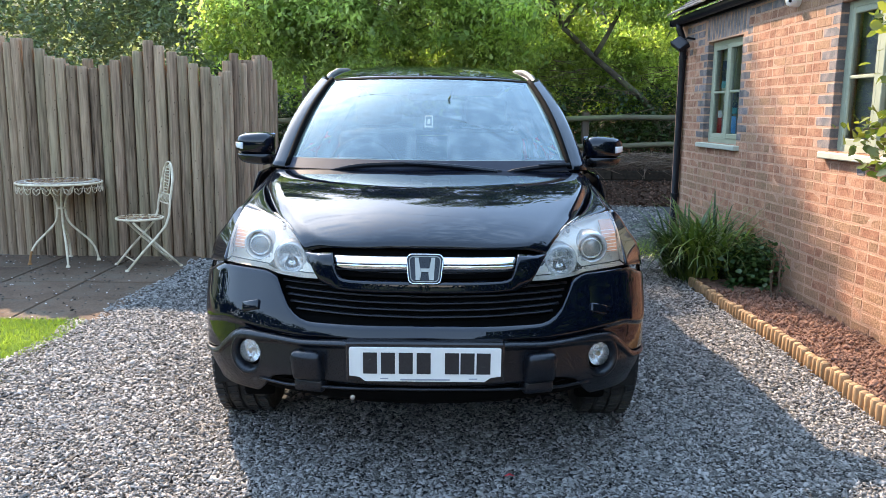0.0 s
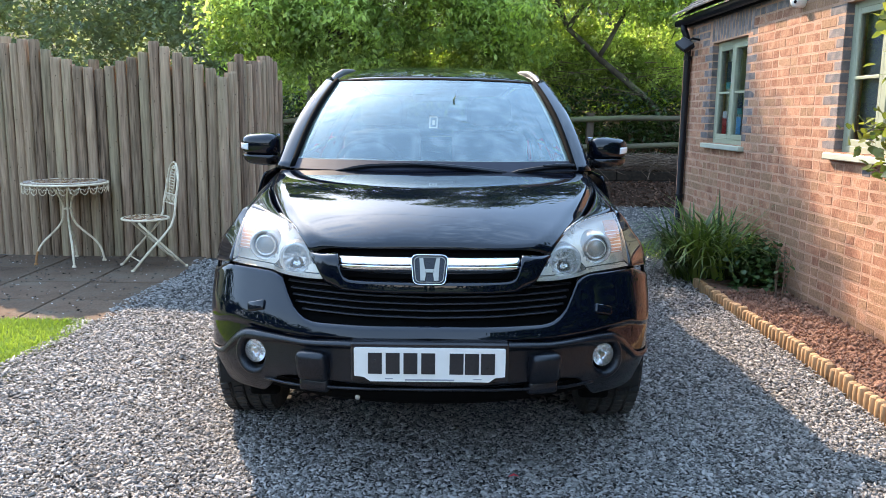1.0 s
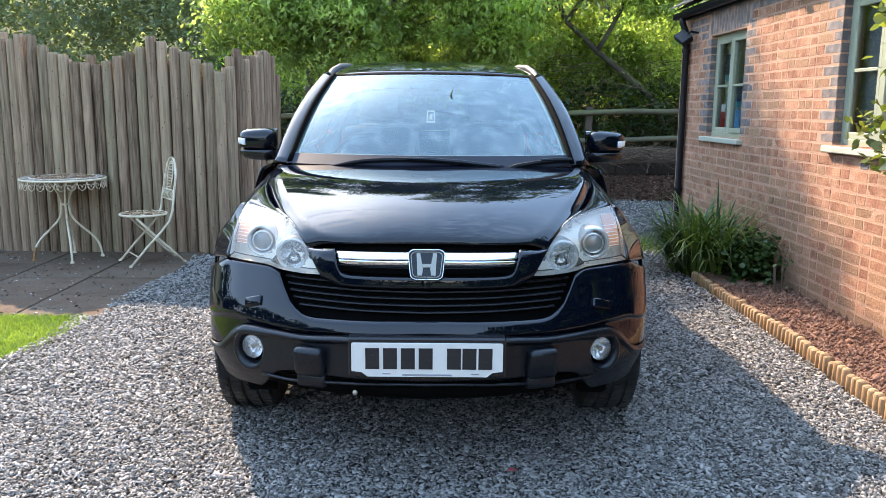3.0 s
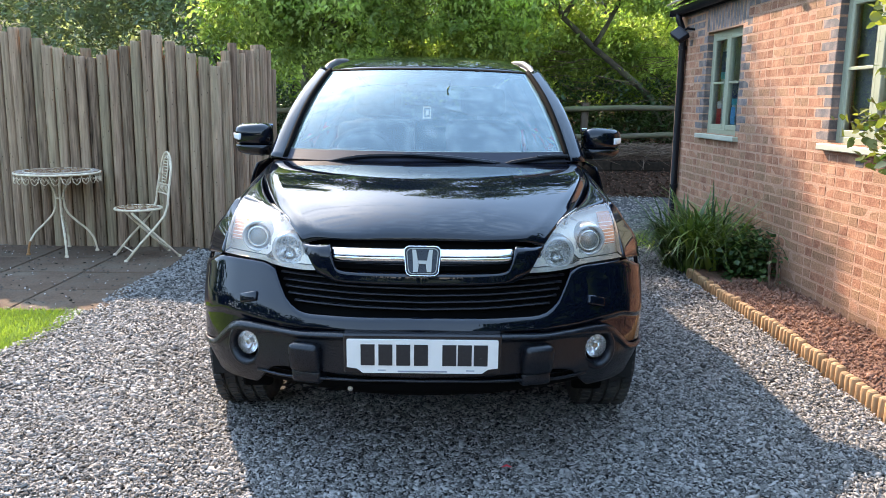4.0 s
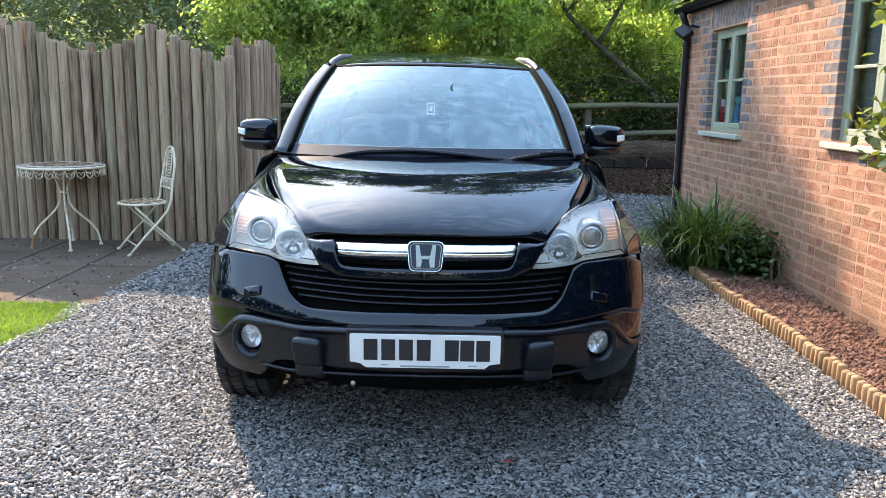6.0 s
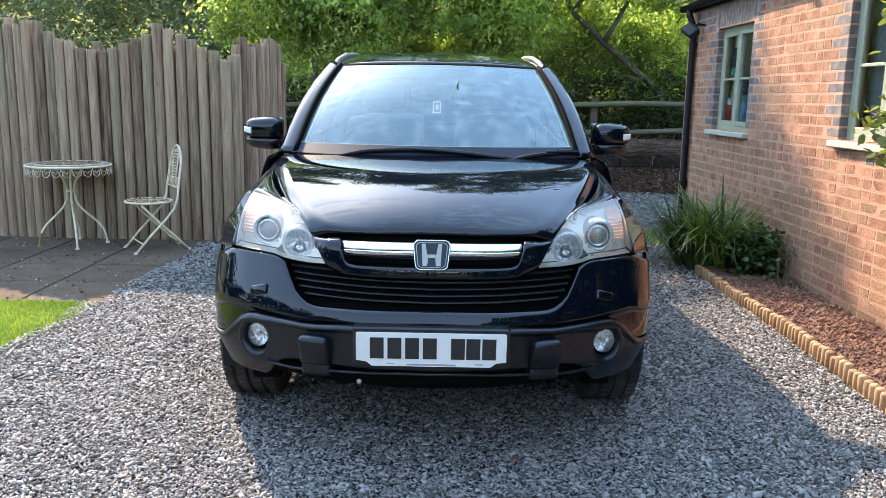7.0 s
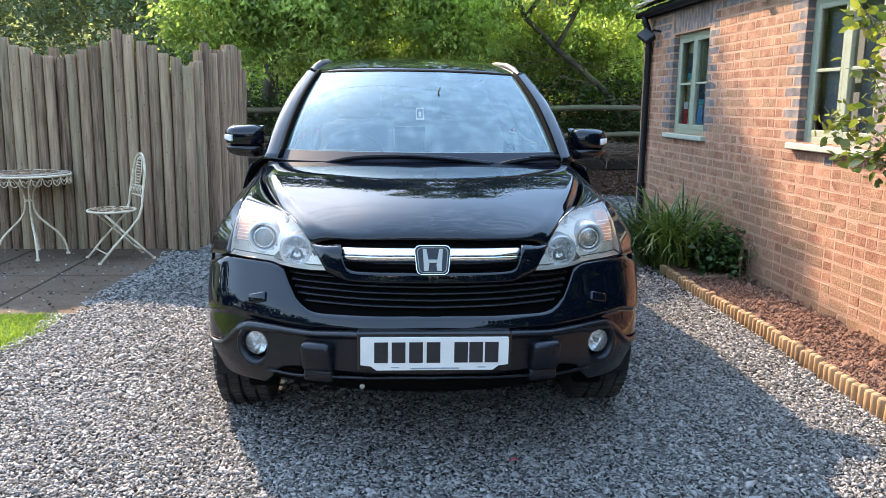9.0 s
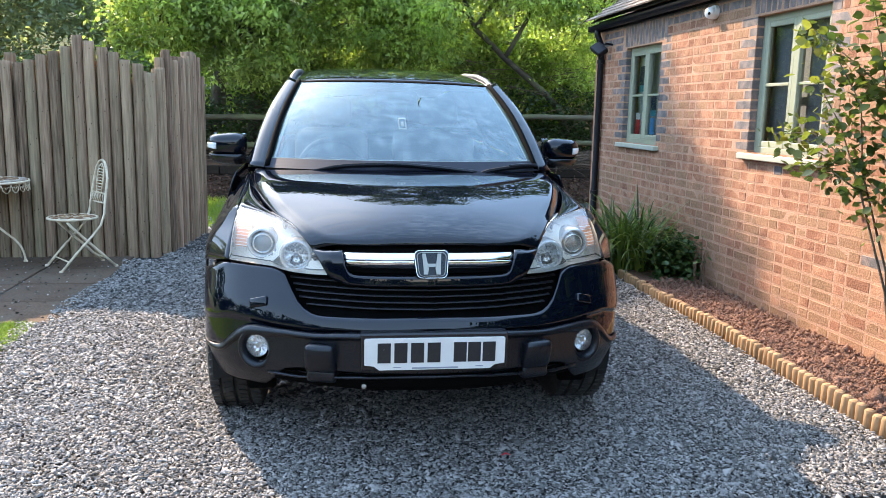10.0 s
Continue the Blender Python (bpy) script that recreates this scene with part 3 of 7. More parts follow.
# planting bed
bed_edge = [(2.13, 6.30), (2.125, 5.4), (2.11, 4.45), (2.06, 3.7), (2.03, 3.1), (2.05, 2.4), (2.06, 1.2)]


def edge_x(y):
    return float(np.interp(y, [p[1] for p in bed_edge[::-1]], [p[0] for p in bed_edge[::-1]]))


def soil_sheet():
    bm = bmesh.new()
    ys = spread(0.0, 6.9, 110)
    grid = []
    for y in ys:
        row = []
        for j in range(12):
            x = edge_x(y) + 0.02 + (2.735 - edge_x(y) - 0.02) * j / 11
            z = 0.012 + 0.028 * noise.noise((x * 5, y * 5, 1)) + 0.012 * noise.noise((x * 16, y * 16, 2)) + (0.03 if y > 5.9 else 0.01)
            row.append(bm.verts.new((x, y, z)))
        grid.append(row)
    for i in range(len(ys) - 1):
        for j in range(11):
            bm.faces.new((grid[i][j], grid[i + 1][j], grid[i + 1][j + 1], grid[i][j + 1]))
    bmesh.ops.recalc_face_normals(bm, faces=bm.faces[:])
    return bm


solid("planting_bed", soil_sheet(), M_soil, "bare reddish-brown soil in a narrow bed along the wall", "soil", "structure", smooth=True)


def clods(k):
    y = rng.uniform(1.8, 6.5, k)
    x0 = np.array([edge_x(q) for q in y]) + 0.035
    x = x0 + (2.72 - x0) * rng.uniform(0, 1, k)
    s = 0.0056 * np.exp(rng.normal(0, 0.58, k))
    base = np.array([[1, 0, 0], [-1, 0, 0], [0, 1, 0], [0, -1, 0], [0, 0, 1], [0, 0, -1.0]])
    v = base[None] * s[:, None, None] * rng.uniform(0.6, 1.3, (k, 6, 1)) + rng.normal(0, 0.15, (k, 6, 3)) * s[:, None, None]
    zz = np.array([0.02 + 0.028 * noise.noise((a * 5, b * 5, 1)) + 0.010 for a, b in zip(x, y)])
    v += np.stack([x, y, zz], 1)[:, None]
    tri = np.array([[0, 2, 4], [2, 1, 4], [1, 3, 4], [3, 0, 4], [2, 0, 5], [1, 2, 5], [3, 1, 5], [0, 3, 5]])
    return v.reshape(-1, 3), (np.arange(k)[:, None, None] * 6 + tri[None]).reshape(-1, 3)


cv, cf = clods(13000)
solid("soil_clods", array_mesh("soil_clods", cv, cf), M_clod, "crumbly red-brown soil clods in the bed", "soil", "stuff")

edging = thing("log_edging", (2.1, 4.2, 0), "new pale half-log border roll edging the soil bed", "edging", kind="structure")
log_bm = lathe([(0, -0.06), (0.0258, -0.06), (0.0252, 0.084), (0.0225, 0.094), (0.013, 0.100), (0.0, 0.102)], segs=12)
log_mesh = to_mesh(log_bm, "log")
log_mesh.polygons.foreach_set("use_smooth", [abs(p.normal.z) < 0.1 for p in log_mesh.polygons])
log_mesh.materials.append(M_newlog)
y = 6.27
while y > 1.5:
    lg = new("log", log_mesh)
    lg.parent = edging
    lg.matrix_basis = pose(edge_x(y) - 2.1, y - 4.2, random.uniform(-0.012, 0.008) - 0.028 * min(1.0, max(0.0, (y - 3.8) / 2.2)), random.uniform(-2, 2), random.uniform(-3, 3), random.uniform(0, 360))
    y -= 0.0535

# ---- house ----
WX, Y_END, Y_NEAR, TOP = 2.73, 8.66, 3.62, 2.335
OPEN = [(7.11, 7.99, 1.095, 2.05), (4.575, 5.45, 1.12, 2.10)]
wall = thing("wall_east", (WX + 0.15, 4, 0), "sunlit red brick cottage wall with blue brick dressings", "wall", kind="structure")


def backing():
    """The mortar body of the wall, with the openings through it."""
    bm = bmesh.new()
    a, b = WX + 0.0004, WX + 0.30
    cuts = sorted([(o[0], o[1], o[2], o[3]) for o in OPEN])
    y0 = Y_NEAR
    for o in cuts:
        box(a, b, y0, o[0], -0.1, TOP, bm=bm)
        box(a, b, o[0], o[1], -0.1, o[2], bm=bm)
        box(a, b, o[0], o[1], o[3], TOP, bm=bm)
        y0 = o[1]
    box(a, b, y0, Y_END - 0.012, -0.1, TOP, bm=bm)
    return bm


part("mortar", backing(), M_mortar, wall)


def brick_mesh(length, height, depth, seed):
    """A worn brick: a bevelled block whose face is slightly uneven."""
    bm = box(0, depth, -length / 2, length / 2, -height / 2, height / 2, 0.0045)
    for v in bm.verts:
        v.co += Vector(noise.noise_vector(v.co * 30 + Vector((seed * 7.1, seed, 0)))) * 0.0030
    return to_mesh(bm, "brick")


BR_L = [brick_mesh(0.212, 0.064, 0.10, s) for s in range(7)]
BR_H = [brick_mesh(0.100, 0.064, 0.10, s + 9) for s in range(6)]
joined_bricks, near_bricks = {"red": bmesh.new(), "blue": bmesh.new(), "buff": bmesh.new()}, []


def lay(y, z, length, clay, turned=False):
    meshes = BR_L if length > 0.15 else BR_H
    me = random.choice(meshes)
    scale = length / (0.213 if length > 0.15 else 0.101)
    m = Matrix.Translation((WX + random.uniform(-0.0017, -0.0003), y, z + random.uniform(-0.0015, 0.0015))) @ pose(0, 0, 0, (90 if turned else 0) + random.uniform(-0.5, 0.5), random.uniform(-0.6, 0.6), random.uniform(-0.6, 0.6)) @ Matrix.Diagonal((1, scale, 1, 1))
    if 3.55 < y < 5.12 and z > 0:
        near_bricks.append((me, m, clay))
    else:
        own = bmesh.new()
        own.from_mesh(me)
        own.transform(m)
        me2 = bpy.data.meshes.new("t")
        own.to_mesh(me2)
        own.free()
        joined_bricks[clay].from_mesh(me2)
        bpy.data.meshes.remove(me2)


C = 0.075
for c in range(-1, 31):
    z = 0.0375 + C * c + 0.005
    spans, y0 = [], Y_NEAR
    for o in sorted(OPEN):
        if o[2] - 0.02 < z < o[3] + 0.235:
            over = z > o[3]
            spans.append((y0, o[0] - (0.1 if over else 0), o[0] if not over else None))
            y0 = o[1] + (0.1 if over else 0)
    spans.append((y0, Y_END, None))
    for si, (a, b, _) in enumerate(spans):
        left_j = si > 0 and any(o[2] < z < o[3] for o in OPEN)
        right_j = si < len(spans) - 1 and any(o[2] < z < o[3] for o in OPEN)
        y = a
        if left_j:
            ln = 0.213 if c % 2 else 0.101
            lay(y - 0.003 + ln / 2, z, ln, "blue")
            y += ln + 0.01
        end = b
        if right_j:
            ln = 0.101 if c % 2 else 0.213
            lay(b + 0.003 - ln / 2, z, ln, "blue")
            end = b - ln - 0.01
        odd = c % 2
        turn = odd
        while y < end - 0.03:
            ln = 0.101 if turn % 2 else 0.213
            turn += 1 if random.random() < 0.9 else 2
            ln = min(ln, end - y - 0.01)
            if end - y - 0.01 - ln < 0.05:
                ln = end - y - 0.01
            blue = c >= 29 or (z > 2.08 and y > 7.0) or 5 < c < 27 and random.random() < 0.005
            clay = "blue" if blue else "buff" if random.random() < (0.92 if c < 2 else 0.72 if c < 5 else 0.55 if c < 10 else 0.25) else "red"
            if ln > 0.02:
                lay(y + 0.005 + ln / 2, z, ln, clay)
            y += ln + 0.01
for o in OPEN:
    y = o[0] - 0.08
    while y < o[1] + 0.08:
        lay(y, o[3] + 0.118, 0.213, "blue", True)
        y += 0.0745
part("brickwork", joined_bricks["red"], M_brick_i, wall, "weathered orange-red bricks", kind="stuff")
part("blue_brickwork", joined_bricks["blue"], M_blue_i, wall, "blue-grey engineering bricks", kind="stuff")
part("buff_brickwork", joined_bricks["buff"], M_buff_i, wall, "dusty buff-brown bricks", kind="stuff")

# the rest of the house, closed round
M_far_brick = surface("plain_brick", (0.42, 0.2, 0.12), 0.9, grain=14, amount=0.2, stain=2, stain_amount=0.15)
solid("wall_north", box(WX + 0.0, 8.2, Y_END - 0.012, Y_END + 0.25, -0.1, 2.33), M_far_brick, "red brick gable end of the cottage", "wall", "structure")
solid("wall_south", box(WX + 0.3, 8.2, Y_NEAR, Y_NEAR + 0.25, -0.1, 2.33), M_far_brick, "red brick end wall of the cottage", "wall", "structure")
solid("wall_back", box(8.0, 8.25, Y_NEAR + 0.25, Y_END - 0.012, -0.1, 2.33), M_far_brick, "red brick rear wall of the cottage", "wall", "structure")
solid("floor", box(WX + 0.3, 8.0, Y_NEAR + 0.25, Y_END - 0.02, -0.08, 0.1), M_room, "dim floor inside the cottage", "floor", "structure")
solid("ceiling", box(WX + 0.3, 8.0, Y_NEAR + 0.25, Y_END - 0.02, 2.30, 2.33), M_room, "plain ceiling inside the cottage", "ceiling", "structure")
solid("inner_wall", box(WX + 1.9, WX + 2.0, Y_NEAR + 0.25, Y_END - 0.02, 0.1, 2.30), M_room, "grey partition inside the cottage", "wall", "structure")

roof = thing("roof", (5.4, 3, 2.4), "brown tiled pitched roof over the brick wall", "roof", kind="structure")
slope = radians(33)
bmr = bmesh.new()
e0 = Vector((WX - 0.16, 0, 2.36))
for sgn in (1, -1):
    x0 = e0.x if sgn > 0 else 8.4
    xr = 5.5
    z1 = 2.36 + (xr - e0.x) * math.tan(slope)
    vs = [bmr.verts.new(p) for p in ((x0, Y_NEAR - 0.1, 2.36), (x0, Y_END + 0.12, 2.36), (xr, Y_END + 0.12, z1), (xr, Y_NEAR - 0.1, z1))]
    bmr.faces.new(vs)
for name, ya, yb in (("gable_north", Y_END, Y_END + 0.24), ("gable_south", Y_NEAR + 0.01, Y_NEAR + 0.24)):
    gab = bmesh.new()
    ends = [[gab.verts.new((x, y, z)) for x, z in ((WX + 0.05, 2.332), (8.15, 2.332), (5.5, z1 - 0.10))] for y in (ya, yb)]
    gab.faces.new(ends[0])
    gab.faces.new(ends[1][::-1])
    for i in range(3):
        gab.faces.new((ends[0][i], ends[1][i], ends[1][(i + 1) % 3], ends[0][(i + 1) % 3]))
    bmesh.ops.recalc_face_normals(gab, faces=gab.faces[:])
    solid(name, gab, M_far_brick, "red brick gable under the tiled roof", "wall", "structure")
bmesh.ops.solidify(bmr, geom=bmr.faces[:], thickness=0.05)
part("roof_deck", bmr, M_oldwood, roof)
tiles = bmesh.new()
for r in range(14):
    for q in range(int((Y_END + 0.15 - 3.0) / 0.168)):
        d = 0.0 + 0.11 * r
        yy = Y_END + 0.12 - 0.084 - 0.168 * q - (0.084 if r % 2 else 0)
        m = Matrix.Translation((e0.x - 0.03 + d * math.cos(slope), yy, 2.395 + d * math.sin(slope) + 0.0)) @ pose(0, 0, 0, 0, -math.degrees(slope) + 5 + random.uniform(-0.6, 0.6), 0)
        box(-0.005, 0.20, -0.081, 0.081, -0.006, 0.008, bm=tiles, m=m)
part("tiles", tiles, M_tile, roof, "small brown clay tiles", kind="stuff")
gb = bmesh.new()
gpro = [(0.055 * math.cos(a), 0.055 * math.sin(a)) for a in spread(math.pi, 2 * math.pi, 9)]
gp2 = [(0.050 * math.cos(a), 0.050 * math.sin(a)) for a in spread(2 * math.pi, math.pi, 9)]
ring = gpro + gp2
rows = []
for y in (Y_NEAR, Y_END + 0.12):
    rows.append([gb.verts.new((WX - 0.10 + a, y, 2.335 + b)) for a, b in ring])
for j in range(len(ring)):
    q = (j + 1) % len(ring)
    gb.faces.new((rows[0][j], rows[0][q], rows[1][q], rows[1][j]))
gb.faces.new(rows[0])
gb.faces.new(rows[1][::-1])
bmesh.ops.recalc_face_normals(gb, faces=gb.faces[:])
gutter = thing("gutter", (WX - 0.1, 5, 2.3), "black half-round plastic gutter under the eaves", "gutter", kind="structure")
part("trough", gb, M_black_plastic, gutter)
part("end_cap", box(WX - 0.157, WX - 0.043, Y_END + 0.12, Y_END + 0.128, 2.278, 2.337), M_black_plastic, gutter)
part("fascia", box(WX - 0.04, WX - 0.015, Y_NEAR, Y_END + 0.12, 2.275, 2.39), M_black_plastic, gutter)
part("soffit", box(WX - 0.015, WX + 0.02, Y_NEAR, Y_END + 0.12, 2.336, 2.35), M_black_plastic, gutter)
pipe = thing("downpipe", (WX - 0.05, Y_END - 0.02, 0), "black round plastic downpipe at the wall corner", "downpipe", kind="structure")
part("pipe", tube([(WX - 0.1, Y_END - 0.03, 2.30), (WX - 0.1, Y_END - 0.03, 2.24), (WX - 0.045, Y_END - 0.03, 2.12), (WX - 0.045, Y_END - 0.03, 0.06), (WX - 0.12, Y_END - 0.03, 0.01)], 0.034, 14), M_black_plastic, pipe, smooth=True)
for zz in (0.5, 1.95):
    part("clip", lathe([(0.034, -0.02), (0.042, -0.02), (0.042, 0.02), (0.034, 0.02)], Matrix.Translation((WX - 0.045, Y_END - 0.03, zz)), 14), M_black_plastic, pipe)


def window(name, o, posters):
    """A two-light casement set back in its opening, with a glazing bar in each light."""
    y0, y1, z0, z1 = o
    xf = WX + 0.055
    w = thing(name, (xf, (y0 + y1) / 2, z0), "sage green timber casement window with clear panes", "window", kind="structure")
    f = 0.045
    part("window_frame", box(xf, xf + 0.06, y0, y0 + f, z0, z1, 0.003), M_frame, w)
    part("window_frame", box(xf, xf + 0.06, y1 - f, y1, z0, z1, 0.003), M_frame, w)
    part("window_frame", box(xf, xf + 0.06, y0 + f, y1 - f, z1 - f, z1, 0.003), M_frame, w)
    part("window_frame", box(xf, xf + 0.06, y0 + f, y1 - f, z0, z0 + f, 0.003), M_frame, w)
    ym = (y0 + y1) / 2
    part("mullion", box(xf - 0.002, xf + 0.06, ym - 0.022, ym + 0.022, z0 + f, z1 - f, 0.003), M_frame, w)
    for a, b, lift in ((y0 + f, ym - 0.022, 1), (ym + 0.022, y1 - f, 0)):
        sash = part("sash", box(xf - 0.012 * lift, xf + 0.03, a, a + 0.038, z0 + f, z1 - f, 0.004), M_frame, w)
        for q in (box(xf - 0.012 * lift, xf + 0.03, b - 0.038, b, z0 + f, z1 - f, 0.004), box(xf - 0.012 * lift, xf + 0.03, a + 0.038, b - 0.038, z0 + f, z0 + f + 0.045, 0.004),
                  box(xf - 0.012 * lift, xf + 0.03, a + 0.038, b - 0.038, z1 - f - 0.038, z1 - f, 0.004)):
            part("sash_rail", q, M_frame, sash)
        zm = (z0 + z1) / 2
        part("glazing_bar", box(xf, xf + 0.028, a + 0.038, b - 0.038, zm - 0.011, zm + 0.011, 0.003), M_frame, w)
        for c0, c1 in ((z0 + f + 0.045, zm - 0.011), (zm + 0.011, z1 - f - 0.038)):
            p = part("pane", facing(quad((xf + 0.014, a + 0.036, c0), (xf + 0.014, b - 0.036, c0), (xf + 0.014, b - 0.036, c1), (xf + 0.014, a + 0.036, c1)), (-1, 0, 0)), M_pane, w)
            p.visible_shadow = False
    part("window_sill", box(WX - 0.05, xf + 0.005, y0 - 0.075, y1 + 0.06, z0 - 0.048, z0 - 0.004, 0.006), M_sill, w)
    return w


w1 = window("window_1", OPEN[0], True)
window("window_2", OPEN[1], False)
blind = surface("grey_blind", (0.24, 0.25, 0.28), 0.8, grain=20, amount=0.15)
solid("roller_blind", box(WX + 0.145, WX + 0.149, 4.60, 5.43, 1.13, 2.08), blind, "grey fabric blind drawn behind the window", "blind")

# Pale sheet added to lighten the panes in place of their reflections.
solid("net_curtain", box(WX + 0.150, WX + 0.153, 7.13, 7.97, 1.12, 2.03), surface("pale_backing", (0.60, 0.61, 0.57), 0.9, grain=45, amount=0.25, stretch=(1, 1, 0.1)), "pale grey net curtain hanging behind the window", "curtain")

# ---- pole fence ----
fence = thing("pole_fence", (-2.8, 7.4, 0), "weathered grey round-pole fence with a scalloped top", "fence")
top_front = curve([(-5.6, 1.75), (-5.0, 1.95), (-4.5, 1.75), (-4.1, 1.82), (-3.74, 1.93), (-3.57, 1.96), (-3.4, 1.84), (-3.19, 1.74), (-3.04, 1.705), (-2.89, 1.745), (-2.76, 1.80), (-2.61, 1.85), (-2.46, 1.935), (-2.34, 1.89), (-2.19, 1.83), (-2.04, 1.745), (-1.9, 1.64)])
top_side = curve([(7.4, 1.64), (7.6, 1.72), (7.75, 1.86), (8.0, 1.80), (8.2, 1.82), (8.45, 1.91), (8.6, 1.89), (8.78, 1.86), (8.88, 1.66), (9.3, 1.62)])
base_front = curve([(-5.6, 7.75), (-4.0, 7.50), (-3.3, 7.37), (-2.6, 7.38), (-1.9, 7.40)])
POLES = []
for vs in range(4):
    segs = 12
    bm = bmesh.new()
    rings = []
    for z in (0.0, 0.25, 0.5, 0.75, 0.985, 1.0):
        r = 0.0475 if z < 0.99 else 0.0445
        rings.append([bm.verts.new((r * math.cos(2 * math.pi * j / segs) * (1 + 0.05 * noise.noise((j, z * 3, vs))) + 0.003 * noise.noise((z * 2.5, vs, 1)),
                                    r * math.sin(2 * math.pi * j / segs) + 0.003 * noise.noise((z * 2.5, vs, 5)), z)) for j in range(segs)])
    for a, b in zip(rings, rings[1:]):
        for j in range(segs):
            bm.faces.new((a[j], a[(j + 1) % segs], b[(j + 1) % segs], b[j]))
    bm.faces.new(rings[-1])
    me = to_mesh(bm, "pole")
    me.polygons.foreach_set("use_smooth", [len(p.vertices) == 4 for p in me.polygons])
    me.materials.append(M_pole)
    POLES.append(me)


def pole(x, y, h, wide=1.0):
    p = new("pole", random.choice(POLES))
    p.parent = fence
    p.matrix_basis = pose(x + 2.8, y - 7.4, -0.05, random.uniform(-0.25, 0.25), random.uniform(-0.25, 0.25), random.uniform(0, 360)) @ Matrix.Diagonal((wide, wide, h + 0.05, 1))


x = -5.5
while x < -1.87:
    pole(x, base_front(x), top_front(x) + random.uniform(-0.025, 0.02), random.uniform(0.955, 1.01))
    x += random.uniform(0.095, 0.100)
pole(-1.955, 7.43, 1.66)
pole(-1.90, 7.475, 1.62, 0.9)
y = 7.50
while y < 8.93:
    f = (y - 7.46) / 1.44
    pole(-1.890 + 0.185 * f ** 0.8 + (0.03 if int(y * 10) % 2 else 0), y, top_side(y) + random.uniform(-0.03, 0.03), 0.88)
    y += 0.078
x = -5.4
while x < -3.0:
    pole(x, base_front(x) + 0.16, top_front(x + 0.25) + random.uniform(-0.06, 0.06))
    x += 0.21
x = -5.35
while x < -1.88:
    pole(x, base_front(x) + 0.078, top_front(x) - 0.16, 0.98)
    x += 0.1
for zz in (0.35, 1.25):
    part("fence_rail", tube([(-5.6, 7.85, zz), (-4.0, 7.59, zz), (-3.3, 7.46, zz), (-2.0, 7.48, zz)], 0.035, 8), M_pole, fence)
    part("fence_rail", tube([(-1.95, 7.5, zz), (-1.81, 8.3, zz), (-1.77, 8.85, zz)], 0.03, 8), M_pole, fence)

# ---- rail fence, sleepers, brush ----
rails = thing("rail_fence", (0, 14.05, 0), "old post and rail timber fence below the wood", "fence")
tilt = curve([(-12, 0.92), (-2, 1.18), (4.3, 1.31), (9, 1.4)])
for i in range(11):
    px = -9.99 + 1.82 * i
    part("post", box(px - 0.06, px + 0.06, 14.06, 14.18, 0.0, tilt(px) + 0.10, 0.012), M_oldpost, rails)
for drop in (0.0, 0.47):
    for i in range(5):
        a, b = -9.0 + 3.64 * i, -9.0 + 3.64 * (i + 1)
        part("rail", tube([(q, 14.02 + 0.01 * math.sin(q * 3), tilt(q) - drop + 0.015 * math.sin(q * 2.3 + drop * 9)) for q in spread(a, b + 0.1, 6)], 0.052, 8, flat=0.9), M_oldwood, rails, smooth=True)
sleepers = thing("sleeper_wall", (0, 12.2, 0), "low dark timber sleeper edging along the bank", "retaining wall", kind="structure")
for i in range(8):
    for c in range(2):
        part("sleeper", box(-9.6 + 2.45 * i + 0.3 * c, -9.6 + 2.45 * i + 2.44 + 0.3 * c, 12.74 + 0.02 * c, 12.86, 0.17 + 0.15 * c, 0.315 + 0.15 * c, 0.012), M_sleeper, sleepers)


def sticks(k, lo, hi, length, thick):
    p = rng.uniform(lo, hi, (k, 3))
    d = rng.normal(0, 1, (k, 3)) * np.array([1, 0.4, 0.5])
    d[:, 2] = 0.12 - 0.7 * np.abs(d[:, 2])
    d *= (length * rng.uniform(0.4, 1.2, k) / np.linalg.norm(d, axis=1))[:, None]
    t = thick * rng.uniform(0.5, 1.4, k)[:, None]
    s = np.cross(d, rng.normal(0, 1, (k, 3)))
    s /= np.linalg.norm(s, axis=1, keepdims=True)
    q = np.cross(d, s)
    q /= np.linalg.norm(q, axis=1, keepdims=True)
    ring = [s * t, (-0.5 * s + 0.87 * q) * t, (-0.5 * s - 0.87 * q) * t]
    v = np.stack([p + r for r in ring] + [p + d + 0.5 * r for r in ring], 1).reshape(-1, 3)
    f = np.array([[0, 1, 4, 3], [1, 2, 5, 4], [2, 0, 3, 5]])
    return v, (np.arange(k)[:, None, None] * 6 + f[None]).reshape(-1, 4)


sv, sf = joined([sticks(3400, (1.0, 12.75, 0.50), (6.0, 13.9, 0.72), 0.42, 0.006), sticks(900, (-6.0, 13.2, 0.38), (1.0, 14.6, 0.7), 0.6, 0.007), sticks(150, (0.8, 14.2, 1.2), (5.0, 15.0, 2.3), 0.6, 0.007)])
solid("brushwood", array_mesh("brushwood", sv, sf), M_twig, "tangle of dry brown twigs heaped under the rails", "brushwood", "stuff")


def cloud_of(k, lo, hi, clump, size_of_clump, flat=0.7):
    """Places of leaves, gathered in clumps within a block of space."""
    n_c = max(1, k // clump)
    c = rng.uniform(lo, hi, (n_c, 3))
    r = size_of_clump * rng.uniform(0.6, 1.4, n_c)
    p = np.repeat(c, clump, 0)
    rr = np.repeat(r, clump)
    q = rng.normal(0, 0.5, p.shape) * rr[:, None] * np.array([1, 1, flat])
    return p + q


